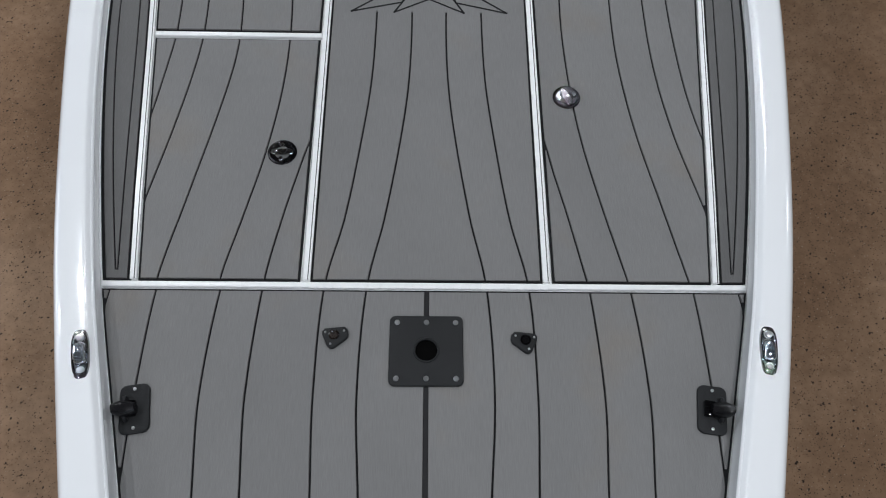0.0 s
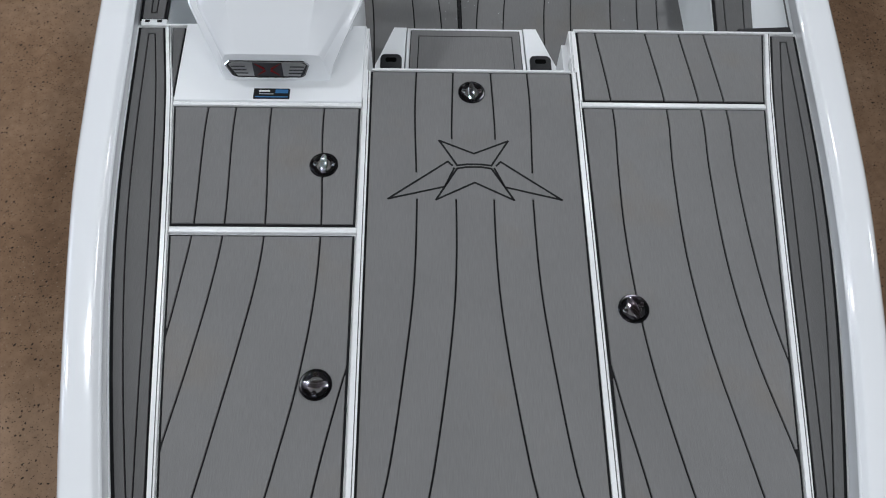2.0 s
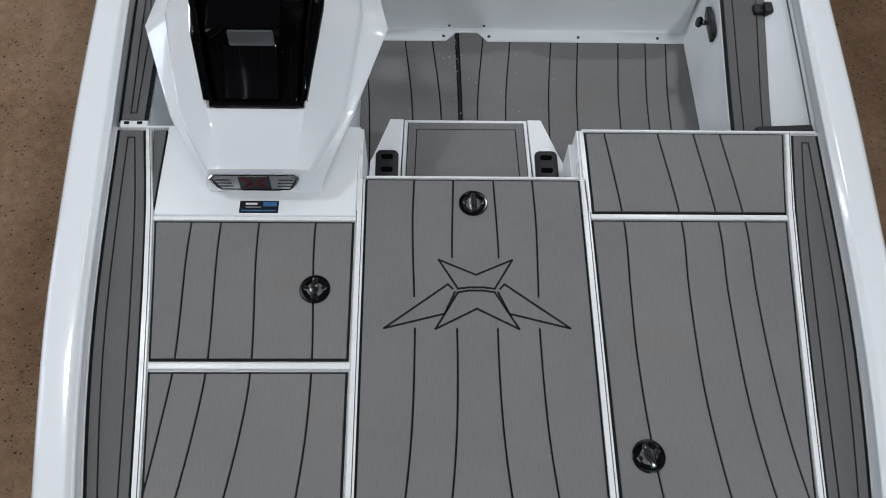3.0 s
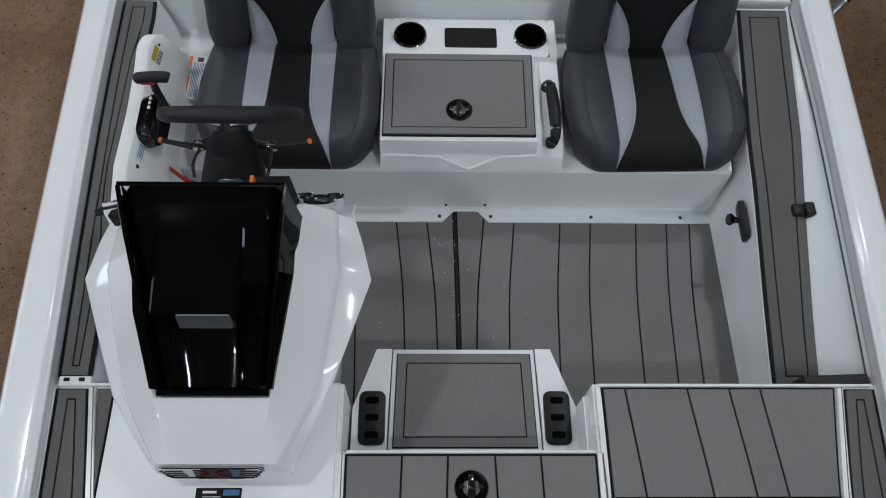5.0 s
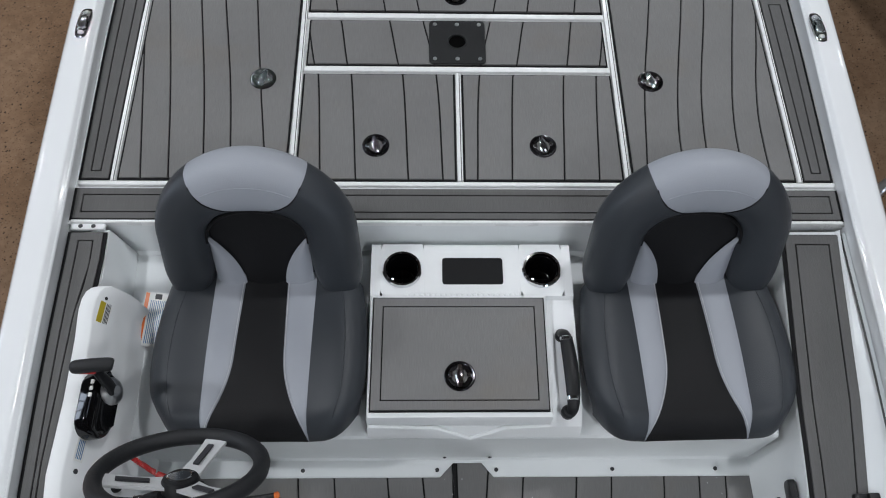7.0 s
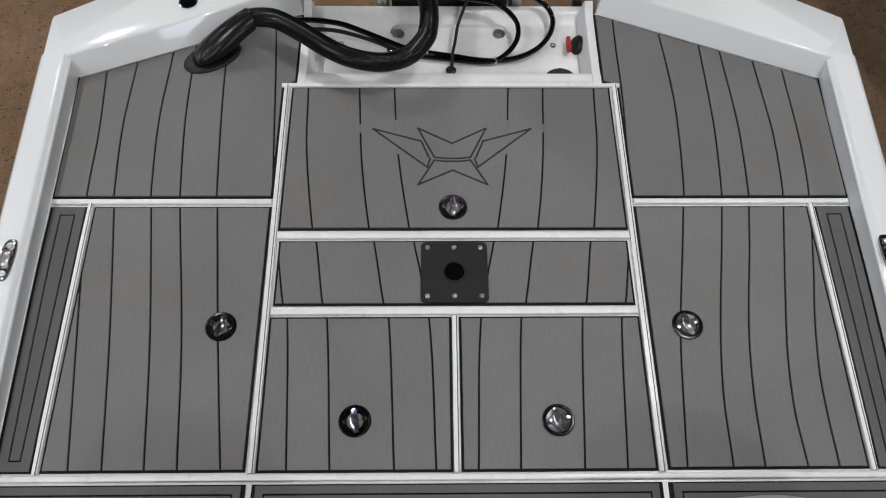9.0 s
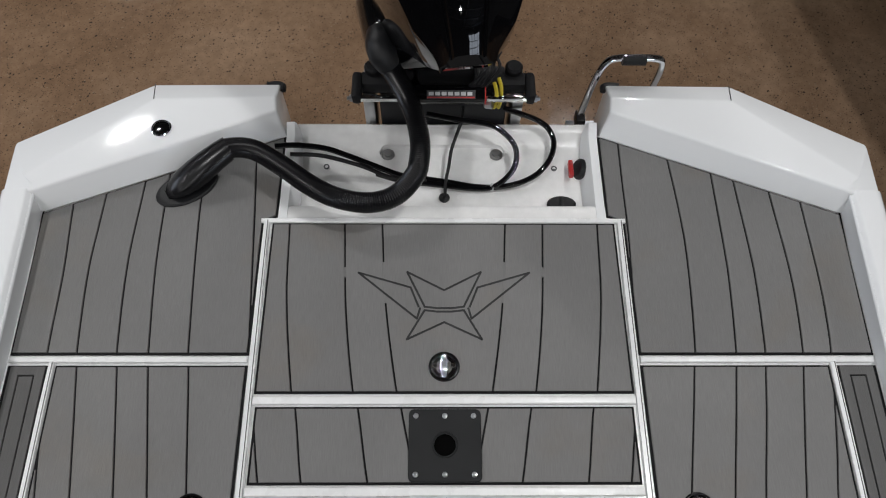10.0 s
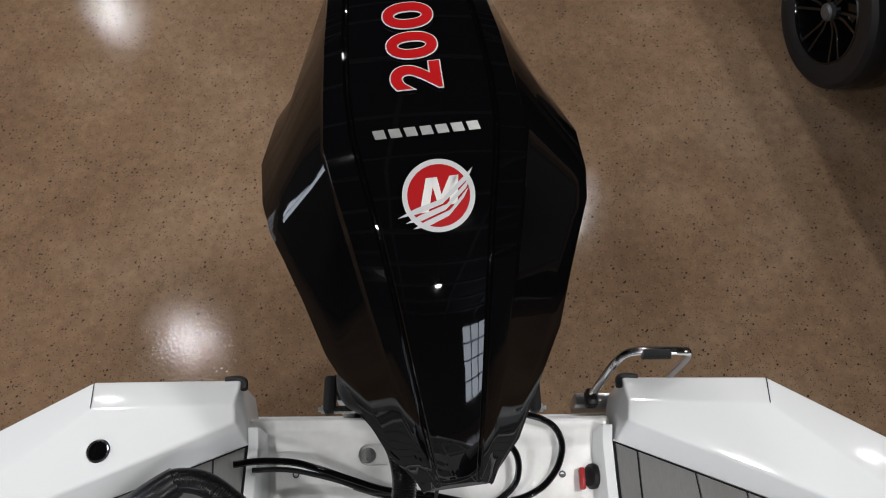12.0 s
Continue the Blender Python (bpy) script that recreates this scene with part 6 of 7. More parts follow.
# ---- fittings on deck and gunwales ----
def cleat(x, y, turn):
    t = thing("pop_up_cleat", "polished chrome pop-up cleat set in the gunwale", "cleat", "gunwale cleats", at=(x, y, GUN_Z(y) + 0.001), turn=turn)
    bm = bmesh.new()
    pts = [(0.021 * math.copysign(abs(math.cos(a)) ** 0.6, math.cos(a)), 0.060 * math.copysign(abs(math.sin(a)) ** 0.7, math.sin(a))) for a in [2 * math.pi * k / 32 for k in range(32)]]
    rings = [[(a * k, b * k, z) for a, b in pts] for k, z in ((1, 0), (1, 0.003), (0.93, 0.006), (0.8, 0.0065), (0.74, 0.003), (0.0, 0.002))]
    loft(bm, rings, caps=False)
    part("base", bm, CHROME, t)
    bm = bmesh.new()
    sweep(bm, smooth_path([(0, -0.020, 0.004), (0, -0.018, 0.011), (0, 0, 0.014), (0, 0.018, 0.011), (0, 0.020, 0.004)], 5), 0.013, 12, flat=0.45)
    part("horn", bm, CHROME, t, "chrome folding horn")
    for yy in (-0.04, 0.04):
        bm = bmesh.new()
        lathe(bm, [(0.009, 0.004), (0.008, 0.008), (0.004, 0.0095), (0.0003, 0.0095)], (0, yy, 0), sides=14)
        part("screw", bm, STEEL, t)
    return t


first = cleat(-0.789, -0.127, 13)
copy_thing(first, pose(0.800, -0.108, GUN_Z(-0.1) + 0.001, 0, 0, -9))
copy_thing(first, pose(-1.153, 3.585, GUN_Z(3.585) + 0.001, 0, 0, -2))
copy_thing(first, pose(1.140, 3.594, GUN_Z(3.59) + 0.001, 0, 0, 2))


def foot_socket(x, y, s):
    t = thing("deck_socket", "small black plastic deck socket with a bolt hole", "deck fitting", "deck sockets", at=(x, y, TOP))
    bm = bmesh.new()
    poly = [(-0.032 * s, 0.006), (-0.030 * s, 0.018), (-0.022 * s, 0.026), (0.026 * s, 0.021), (0.032 * s, 0.014), (0.031 * s, 0.004), (0.018 * s, -0.024), (0.010 * s, -0.030), (0.002 * s, -0.029), (-0.029 * s, -0.004)]
    prism(bm, ccw(poly), 0, 0.010, bevel=0.005, segs=3)
    body = part("body", bm, DARK_PLATE, t)
    bm = bmesh.new()
    lathe(bm, [(0.013, 0.009), (0.013, 0.013), (0.010, 0.0135), (0.009, 0.0115), (0.0003, 0.0115)], (0.003 * s, 0.003, 0), sides=18)
    part("socket", bm, BLACK_GLOSS if s > 0 else CHROME, t, "recessed socket")
    for px, py in ((-0.021 * s, 0.014), (0.024 * s, 0.010), (0.010 * s, -0.020)):
        bm = bmesh.new()
        lathe(bm, [(0.003, 0.009), (0.003, 0.0112), (0.0003, 0.0115)], (px, py, 0), sides=10)
        part("screw", bm, STEEL, t)


foot_socket(-0.220, -0.056, -1)
foot_socket(0.237, -0.066, 1)


def rod_clip(x, y, s):
    t = thing("rod_tie_down", "black plastic rod tie-down bracket on the bow deck", "rod holder", "rod tie-downs", at=(x, y, TOP), turn=-8 * s)
    bm = bmesh.new()
    prism(bm, round_rect(-0.034, 0.034, -0.058, 0.058, 0.016), 0, 0.008, bevel=0.003)
    part("base", bm, DARK_PLATE, t)
    bm = bmesh.new()
    sweep(bm, smooth_path([(-0.018 * -s, -0.026, 0.006), (-0.018 * -s, -0.022, 0.022), (-0.018 * -s, 0.0, 0.028), (-0.018 * -s, 0.022, 0.022), (-0.018 * -s, 0.026, 0.006)], 5), 0.005, 8)
    part("loop", bm, BLACK_PLASTIC, t)
    bm = bmesh.new()
    rows = [[(s * q, w * math.cos(a) - 0.004, 0.022 + h + 0.018 * math.sin(a)) for a in [2 * math.pi * k / 12 for k in range(12)]] for q, w, h in ((-0.008, 0.012, 0.0), (0.010, 0.019, 0.004), (0.026, 0.018, 0.008), (0.040, 0.012, 0.010))]
    loft(bm, rows)
    part("strap_reel", bm, HOSE, t)
    bm = bmesh.new()
    box(bm, -0.022, 0.006, -0.020, 0.018, 0.007, 0.020, 0.004)
    part("buckle", bm, BLACK_GLOSS, t)
    for yy in (-0.046, 0.046):
        bm = bmesh.new()
        lathe(bm, [(0.004, 0.007), (0.004, 0.0095), (0.0003, 0.01)], (0, yy, 0), sides=10)
        part("screw", bm, STEEL, t)


rod_clip(-0.668, -0.235, -1)
rod_clip(0.668, -0.232, 1)


def cockpit_fittings():
    # latch on the passenger side wall
    t = thing("side_latch", "black draw latch on the cockpit side wall", "latch")
    bm = bmesh.new()
    prism(bm, round_rect(-0.062, 0.062, -0.030, 0.030, 0.016), 0, 0.016, bevel=0.003)
    p = part("plate", bm, BLACK_PLASTIC, t)
    p.matrix_basis = Matrix.Translation((0.850, 2.178, -0.150)) @ Matrix(((0, 0.2, -0.98, 0), (1, 0, 0, 0), (0, -0.98, -0.2, 0), (0, 0, 0, 1)))
    bm = bmesh.new()
    sweep(bm, smooth_path([(0.842, 2.178, -0.15), (0.822, 2.178, -0.146), (0.806, 2.178, -0.142)], 4), lambda u: 0.008 + 0.004 * u, 10)
    part("stem", bm, CHROME, t, "chrome stem")
    bm = bmesh.new()
    lathe(bm, [(0.016, 0), (0.019, 0.006), (0.016, 0.012), (0.0005, 0.014)], (0.806, 2.178, -0.142), axis=(-1, 0, 0.2), sides=16)
    part("knob", bm, BLACK_GLOSS, t)
    # strap over the foam strip
    t = thing("rod_strap", "black webbing rod strap clipped to the side strip", "strap")
    bm = bmesh.new()
    box(bm, 0.960, 0.994, 2.155, 2.192, -0.086, -0.066, 0.005)
    part("buckle", bm, BLACK_PLASTIC, t)
    bm = bmesh.new()
    box(bm, 0.992, 1.020, 2.150, 2.192, -0.086, -0.056, 0.004)
    part("strap_end", bm, RUBBER, t)
    # black end blocks where the side strips meet the foredeck
    t = thing("rod_rest", "black rubber rod rest at the foredeck edge", "rod rest")
    bm = bmesh.new()
    rows = [[(0.822, 1.629, -0.13), (0.822, 1.638, -0.13), (0.822, 1.638, -0.048), (0.822, 1.629, -0.040)], [(0.850, 1.629, -0.13), (0.850, 1.650, -0.13), (0.850, 1.650, -0.012), (0.850, 1.629, -0.008)], [(1.010, 1.629, -0.13), (1.010, 1.654, -0.13), (1.010, 1.654, -0.006), (1.010, 1.629, -0.002)]]
    loft(bm, rows)
    part("block", bm, RUBBER, t, smooth=None)
    t = thing("rod_rest", "white rod rest bar with two dark slots", "rod rest")
    bm = bmesh.new()
    box(bm, -1.012, -0.932, 1.622, 1.642, -0.04, 0.004, 0.003)
    part("bar", bm, PAINT, t)
    for x in (-0.992, -0.955):
        bm = bmesh.new()
        box(bm, x - 0.007, x + 0.007, 1.628, 1.637, 0.003, 0.006)
        part("slot", bm, GROOVE, t, smooth=None)
    # small fasteners along the rear of the helm strip
    t = thing("trim_bar", "white trim bar with dark screws behind the helm strip", "trim")
    bm = bmesh.new()
    box(bm, -1.078, -0.985, 2.896, 2.914, -0.01, 0.003, 0.002)
    part("bar", bm, PAINT, t)
    for x in (-1.05, -1.015):
        bm = bmesh.new()
        lathe(bm, [(0.006, 0.002), (0.006, 0.005), (0.0003, 0.006)], (x, 2.905, 0), sides=10)
        part("screw", bm, INK, t)


cockpit_fittings()


# ---- stern ----
WELL_Z = -0.072
WELL_PAINT = material("scuffed_white_paint", (0.83, 0.835, 0.83), 0.20, vary=0.05, broad=9.0, grain=(40, None, 0.03), bump=0.18, bump_scale=420, rough_vary=0.08)


def splash_well(boat):
    z = -GROUND
    bm = bmesh.new()
    prof = [(4.210, -0.006), (4.216, -0.003), (4.250, -0.004), (4.258, -0.009), (4.262, -0.05), (4.266, WELL_Z + 0.004), (4.275, WELL_Z), (4.400, WELL_Z - 0.002), (4.425, WELL_Z + 0.002), (4.446, WELL_Z + 0.004), (4.449, WELL_Z + 0.0043), (4.497, WELL_Z + 0.0088), (4.500, WELL_Z + 0.009), (4.510, WELL_Z + 0.010), (4.532, -0.045), (4.543, -0.038), (4.562, -0.038), (4.570, -0.045), (4.574, -0.22)]
    def xs(y):
        return (-0.468 + 0.02 * (y - 4.2), 0.450 - 0.02 * (y - 4.2))
    # rounded slot pressed into the floor, deeper than the floor by 12 mm
    def slot(h, deep):
        out = []
        for y, zz in prof:
            out.append((y, zz))
            if abs(y - 4.446) < 1e-6:
                for yy, down in ((4.479 - h - 0.003, 0), (4.479 - h, deep), (4.479 + h, deep), (4.479 + h + 0.003, 0)):
                    out.append((yy, WELL_Z + 0.004 + 0.09 * (yy - 4.446) - down))
        return out
    prof = [p for p in prof if not 4.447 < p[0] < 4.509]
    flat = slot(0.003, 0.0)
    columns = [[(xs(y)[k] + d, y, zz + z) for y, zz in flat] for k, d in ((0, -0.02), (0, 0.0))]
    ends = ((0.0, 0.003, 0.0), (0.002, 0.005, 0.012), (0.005, 0.014, 0.012), (0.012, 0.0205, 0.012), (0.024, 0.0245, 0.012))
    stations = [(-0.193 + d, h, deep) for d, h, deep in ends] + [(0.187 - d, h, deep) for d, h, deep in ends[::-1]]
    columns += [[(x, y, zz + z) for y, zz in slot(h, deep)] for x, h, deep in stations]
    columns += [[(xs(y)[k] + d, y, zz + z) for y, zz in flat] for k, d in ((1, 0.0), (1, 0.02))]
    loft(bm, columns, closed=False, caps=False)
    part("splash_well", bm, WELL_PAINT, boat, "white textured splash well", smooth=35)
    for s in (-1, 1):
        bm = bmesh.new()
        x0 = 0.432 if s > 0 else 0.440
        rows = []
        for y in (4.212, 4.30, 4.40, 4.492, 4.53):
            top = -0.002 if y < 4.5 else 0.02
            rows.append([(s * (x0 + 0.028), y, top - 0.01 + z), (s * (x0 + 0.026), y, top + z), (s * (x0 + 0.002), y, top + z), (s * (x0 - 0.004), y, top - 0.008 + z), (s * (x0 - 0.012), y, WELL_Z + 0.01 + z), (s * (x0 - 0.02), y, WELL_Z + z)])
        loft(bm, rows, closed=False, caps=False)
        part("well_side", bm, PAINT, boat, "white side of the splash well", smooth=40)
    # two bolts in the recess
    for x in (-0.168, 0.162):
        b = thing("transom_bolt", "large steel transom bolt and washer in the well", "bolt", "transom bolts", at=(x, 4.479, WELL_Z - 0.0050))
        bm = bmesh.new()
        lathe(bm, [(0.020, 0), (0.020, 0.002), (0.019, 0.003), (0.0003, 0.0031)], sides=24)
        part("washer", bm, BOLT_GREY, b)
        bm = bmesh.new()
        lathe(bm, [(0.0125, 0.003), (0.0125, 0.008), (0.011, 0.009), (0.0003, 0.009)], sides=6)
        part("bolt_head", bm, BOLT_GREY, b)
    d = thing("drain_cap", "black oval drain scupper in the splash well", "drain", at=(0.348, 4.299, WELL_Z + 0.001))
    bm = bmesh.new()
    lathe(bm, [(0.043, 0), (0.043, 0.006), (0.036, 0.012), (0.012, 0.014), (0.0003, 0.0135)], sides=28)
    c = part("cap", bm, BLACK_PLASTIC, d)
    c.scale = (1, 0.62, 1)
    bm = bmesh.new()
    box(bm, -0.004, 0.004, -0.02, 0.02, 0.012, 0.017, 0.001)
    part("grip", bm, BLACK_PLASTIC, d)
    s = thing("battery_switch", "red handled battery switch on a black boss", "switch", at=(0.386, 4.412, -0.058))
    bm = bmesh.new()
    lathe(bm, [(0.032, 0), (0.032, 0.008), (0.024, 0.016), (0.0005, 0.017)], (0.028, 0.005, -0.004), axis=(-1, -0.1, 0.55), sides=24)
    part("boss", bm, BLACK_PLASTIC, s)
    bm = bmesh.new()
    box(bm, -0.012, 0.002, -0.030, 0.024, 0.0, 0.022, 0.004)
    part("handle", bm, RED, s)
    # small drain fittings
    for x, y in ((-0.352, 4.430), (0.335, 4.425)):
        f = thing("grommet", "small grey grommet in the splash well", "grommet", "well grommets", at=(x, y, WELL_Z))
        bm = bmesh.new()
        lathe(bm, [(0.009, 0), (0.009, 0.004), (0.006, 0.005), (0.005, 0.002), (0.0003, 0.002)], sides=16)
        part("ring", bm, LEDGE, f)
    v = thing("fuel_cap", "chrome ringed black fuel fill cap on the corner moulding", "fuel cap", at=(-0.806, 4.460, 0.0812))
    bm = bmesh.new()
    lathe(bm, [(0.029, -0.004), (0.029, 0.004), (0.026, 0.007), (0.023, 0.005)], sides=32, caps=False)
    part("ring", bm, CHROME, v)
    bm = bmesh.new()
    lathe(bm, [(0.0235, 0.003), (0.022, 0.0055), (0.010, 0.0065), (0.0003, 0.0066)], sides=28)
    part("cap", bm, BLACK_GLOSS, v)


def hoses():
    b = thing("rigging_boot", "black rubber rigging boot on the stern deck", "rigging boot")
    bm = bmesh.new()
    rows = []
    base = Vector((-0.722, 4.318, TOP))
    d = Vector((0.86, 0.50, 0)).normalized()
    s = Vector((-d.y, d.x, 0))
    for q, w, h0, h1 in ((-0.072, 0.016, 0.0, 0.014), (-0.052, 0.032, 0.0, 0.034), (-0.02, 0.042, 0.0, 0.058), (0.02, 0.044, 0.004, 0.080), (0.06, 0.042, 0.022, 0.098), (0.10, 0.039, 0.042, 0.112), (0.135, 0.035, 0.054, 0.122)):
        ring = []
        for k in range(20):
            a = 2 * math.pi * k / 20
            ring.append(base + d * q + s * (w * math.cos(a)) + Vector((0, 0, (h0 + h1) / 2 + (h1 - h0) / 2 * math.sin(a))))
        rows.append(ring)
    loft(bm, rows)
    part("cone", bm, HOSE, b, smooth=60)
    bm = bmesh.new()
    ring = lambda k, z: [base + d * (-0.012 + 0.092 * k * math.cos(a)) + s * (0.054 * k * math.sin(a)) + Vector((0, 0, z)) for a in [2 * math.pi * j / 28 for j in range(28)]]
    loft(bm, [ring(1, 0), ring(1, 0.005), ring(0.93, 0.009), ring(0.8, 0.009)])
    part("flange", bm, BLACK_PLASTIC, b)
    # ribbed rigging hose
    h = thing("rigging_hose", "thick black ribbed rigging hose looping to the outboard", "hose")
    path = smooth_path([(-0.640, 4.366, 0.082), (-0.606, 4.387, 0.090), (-0.533, 4.376, 0.100), (-0.450, 4.322, 0.105), (-0.368, 4.257, 0.110), (-0.291, 4.214, 0.112), (-0.201, 4.198, 0.112), (-0.128, 4.223, 0.112), (-0.080, 4.285, 0.112), (-0.069, 4.325, 0.113), (-0.066, 4.380, 0.125), (-0.076, 4.432, 0.152), (-0.094, 4.468, 0.190), (-0.114, 4.490, 0.228), (-0.133, 4.506, 0.262), (-0.150, 4.518, 0.292), (-0.163, 4.530, 0.316), (-0.170, 4.552, 0.330), (-0.170, 4.590, 0.325)], 34)
    length = [0.0]
    for p, q in zip(path, path[1:]):
        length.append(length[-1] + (q - p).length)
    n = int(length[-1] / 0.0031)
    pts, j = [], 0
    for i in range(n + 1):
        want = length[-1] * i / n
        while j < len(length) - 2 and length[j + 1] < want:
            j += 1
        f = (want - length[j]) / max(1e-9, length[j + 1] - length[j])
        pts.append(path[j].lerp(path[j + 1], f))
    bm = bmesh.new()
    sweep(bm, pts, lambda u: 0.0285 + (0.0011 if round(u * n) % 2 else -0.0011), 14)
    part("ribbed_tube", bm, HOSE, h, smooth=25)
    bm = bmesh.new()
    sweep(bm, pts[-34:], lambda u: 0.031 + 0.008 * min(1.0, u * 3.0), 16)
    part("end_collar", bm, BLACK_PLASTIC, h)

    def cable(label, pts, r, mat=RUBBER):
        c = thing("control_cable", label, "cable", "control cables")
        bm = bmesh.new()
        sweep(bm, smooth_path(pts, 10), r, 8)
        part("cable_tube", bm, mat, c, smooth=60)
        return c
    c = cable("glossy black cable looped across the splash well", [(-0.491, 4.436, 0.03), (-0.429, 4.446, 0.02), (-0.35, 4.446, 0.005), (-0.286, 4.432, -0.01), (-0.206, 4.409, -0.03), (-0.124, 4.387, -0.05), (-0.05, 4.381, -0.06), (0.013, 4.371, -0.061), (0.09, 4.356, -0.061), (0.155, 4.353, -0.06), (0.221, 4.363, -0.055), (0.279, 4.39, -0.045), (0.319, 4.437, -0.035), (0.333, 4.489, -0.025), (0.317, 4.529, -0.010), (0.283, 4.549, 0.005), (0.24, 4.558, 0.02), (0.18, 4.575, 0.03)], 0.0088, BLACK_GLOSS)
    c = cable("glossy black cable looped across the splash well", [(-0.20, 4.396, -0.055), (-0.125, 4.376, -0.062), (-0.05, 4.366, -0.062), (0.013, 4.358, -0.062), (0.09, 4.348, -0.061), (0.146, 4.350, -0.055), (0.187, 4.374, -0.04), (0.211, 4.402, -0.02), (0.217, 4.442, -0.010), (0.205, 4.474, 0.0), (0.172, 4.503, 0.015), (0.131, 4.52, 0.025), (0.04, 4.532, 0.03), (-0.05, 4.545, 0.04)], 0.0085, BLACK_GLOSS)
    c = cable("thin black wire standing up from the well floor", [(0.003, 4.324, WELL_Z), (0.005, 4.334, -0.06), (0.007, 4.362, -0.040), (0.016, 4.406, -0.03), (0.024, 4.454, -0.015), (0.041, 4.503, 0.0), (0.054, 4.535, 0.02), (0.06, 4.58, 0.03)], 0.0050, RUBBER)
    bm = bmesh.new()
    lathe(bm, [(0.016, 0), (0.016, 0.004), (0.006, 0.008), (0.005, 0.016), (0.0003, 0.016)], (0.003, 4.322, WELL_Z), sides=18)
    part("foot", bm, BLACK_PLASTIC, c)
    c = cable("black cable lying behind the looped ones", [(-0.45, 4.428, 0.0), (-0.36, 4.430, -0.01), (-0.25, 4.410, -0.03), (-0.15, 4.382, -0.055), (-0.05, 4.372, -0.058)], 0.0065, RUBBER)
    for p in ((-0.075, 4.385, -0.057), (0.145, 4.352, -0.058)):
        bm = bmesh.new()
        lathe(bm, [(0.0115, -0.006), (0.0115, 0.006)], p, axis=(1, -0.25, 0), sides=12)
        part("cable_tie", bm, STEEL, c)


def outboard():
    e = thing("outboard_motor", "large glossy black outboard motor tilted up at the stern", "outboard motor", at=(0.003, 4.62, -0.25), turn=7.2)
    inv = Matrix.Translation((0.0, -4.62, 0.25))
    # stations along the cowl: y, top, bottom, half widths of ridge, crease and flank, height of the flank
    st = ((4.276, 0.600, 0.568, 0.034, 0.043, 0.054, 0.570), (4.296, 0.640, 0.535, 0.037, 0.053, 0.074, 0.580), (4.34, 0.705, 0.500, 0.045, 0.070, 0.116, 0.602), (4.42, 0.810, 0.450, 0.058, 0.090, 0.160, 0.658),
          (4.50, 0.905, 0.400, 0.070, 0.110, 0.205, 0.712), (4.58, 0.985, 0.335, 0.083, 0.127, 0.232, 0.765), (4.645, 1.040, 0.320, 0.096, 0.142, 0.257, 0.800), (4.69, 1.066, 0.310, 0.103, 0.149, 0.275, 0.815),
          (4.76, 1.085, 0.300, 0.104, 0.142, 0.290, 0.800), (4.85, 1.098, 0.295, 0.098, 0.132, 0.292, 0.790), (4.97, 1.090, 0.295, 0.088, 0.118, 0.266, 0.760), (5.08, 1.035, 0.300, 0.074, 0.098, 0.176, 0.715), (5.15, 0.93, 0.33, 0.054, 0.074, 0.120, 0.66), (5.17, 0.85, 0.40, 0.035, 0.05, 0.08, 0.62))
    rings = []
    for y, zt, zb, wr, wc, wf, zf in st:
        lift = 0.45 * (zt - 0.03 - zf)
        shrink = 1 - lift / (1.97 - zf)
        wf, zf, dy = max(wc + 0.02, wf * shrink), zf + lift, (y - 4.03) * (1 - shrink)
        half = [(wr * 0.5, zt + 0.004), (wr - 0.004, zt), (wr, zt - 0.007), (wr + 0.003, zt - 0.008), (wr + 0.007, zt - 0.003), (wc, zt - 0.008 - 0.22 * (wc - wr)), (wc + 0.006, zt - 0.018 - 0.22 * (wc - wr)),
                (wc + (wf - wc) * 0.72, zf + (zt - 0.018 - zf) * 0.29), (wf, zf), (wf - 0.003, zf - 0.02), (wf * 0.90, zb + (zf - zb) * 0.4), (wf * 0.72, zb)]
        ring = [(a, y - dy * (i in (7, 8, 9)), b) for i, (a, b) in enumerate(half)]
        ring = ring + [(-a, yy, b) for a, yy, b in ring[::-1]]
        rings.append([inv @ Vector(p) for p in ring])
    bm = bmesh.new()
    loft(bm, rings)
    cowl = part("cowl", bm, COWL_BLACK, e, "glossy black faceted cowl", smooth=24)
    # lower cowl and leg
    bm = bmesh.new()
    rows = []
    for y, z0, z1, w in ((4.560, 0.24, 0.33, 0.12), (4.600, 0.175, 0.36, 0.165), (4.68, 0.145, 0.36, 0.188), (4.80, 0.12, 0.345, 0.200), (4.95, 0.11, 0.33, 0.175), (5.08, 0.14, 0.33, 0.09)):
        rows.append([inv @ Vector((-0.036 + w * math.copysign(abs(math.cos(a)) ** 0.6, math.cos(a)), y, (z0 + z1) / 2 + (z1 - z0) / 2 * math.copysign(abs(math.sin(a)) ** 0.6, math.sin(a)))) for a in [2 * math.pi * k / 20 for k in range(20)]])
    loft(bm, rows)
    part("lower_cowl", bm, BLACK_GLOSS, e, "black lower cowl", smooth=50)
    bm = bmesh.new()
    rows = []
    for y, z, w, l in ((4.76, 0.16, 0.09, 0.14), (4.80, -0.1, 0.07, 0.12), (4.88, -0.35, 0.05, 0.12), (4.95, -0.58, 0.04, 0.14), (4.97, -0.66, 0.05, 0.16), (5.0, -0.74, 0.03, 0.13), (5.03, -0.9, 0.02, 0.06)):
        rows.append([inv @ Vector((w * math.cos(a), y + l * math.sin(a), z)) for a in [2 * math.pi * k / 18 for k in range(18)]])
    loft(bm, rows)
    part("leg", bm, BLACK_GLOSS, e, "black lower leg")
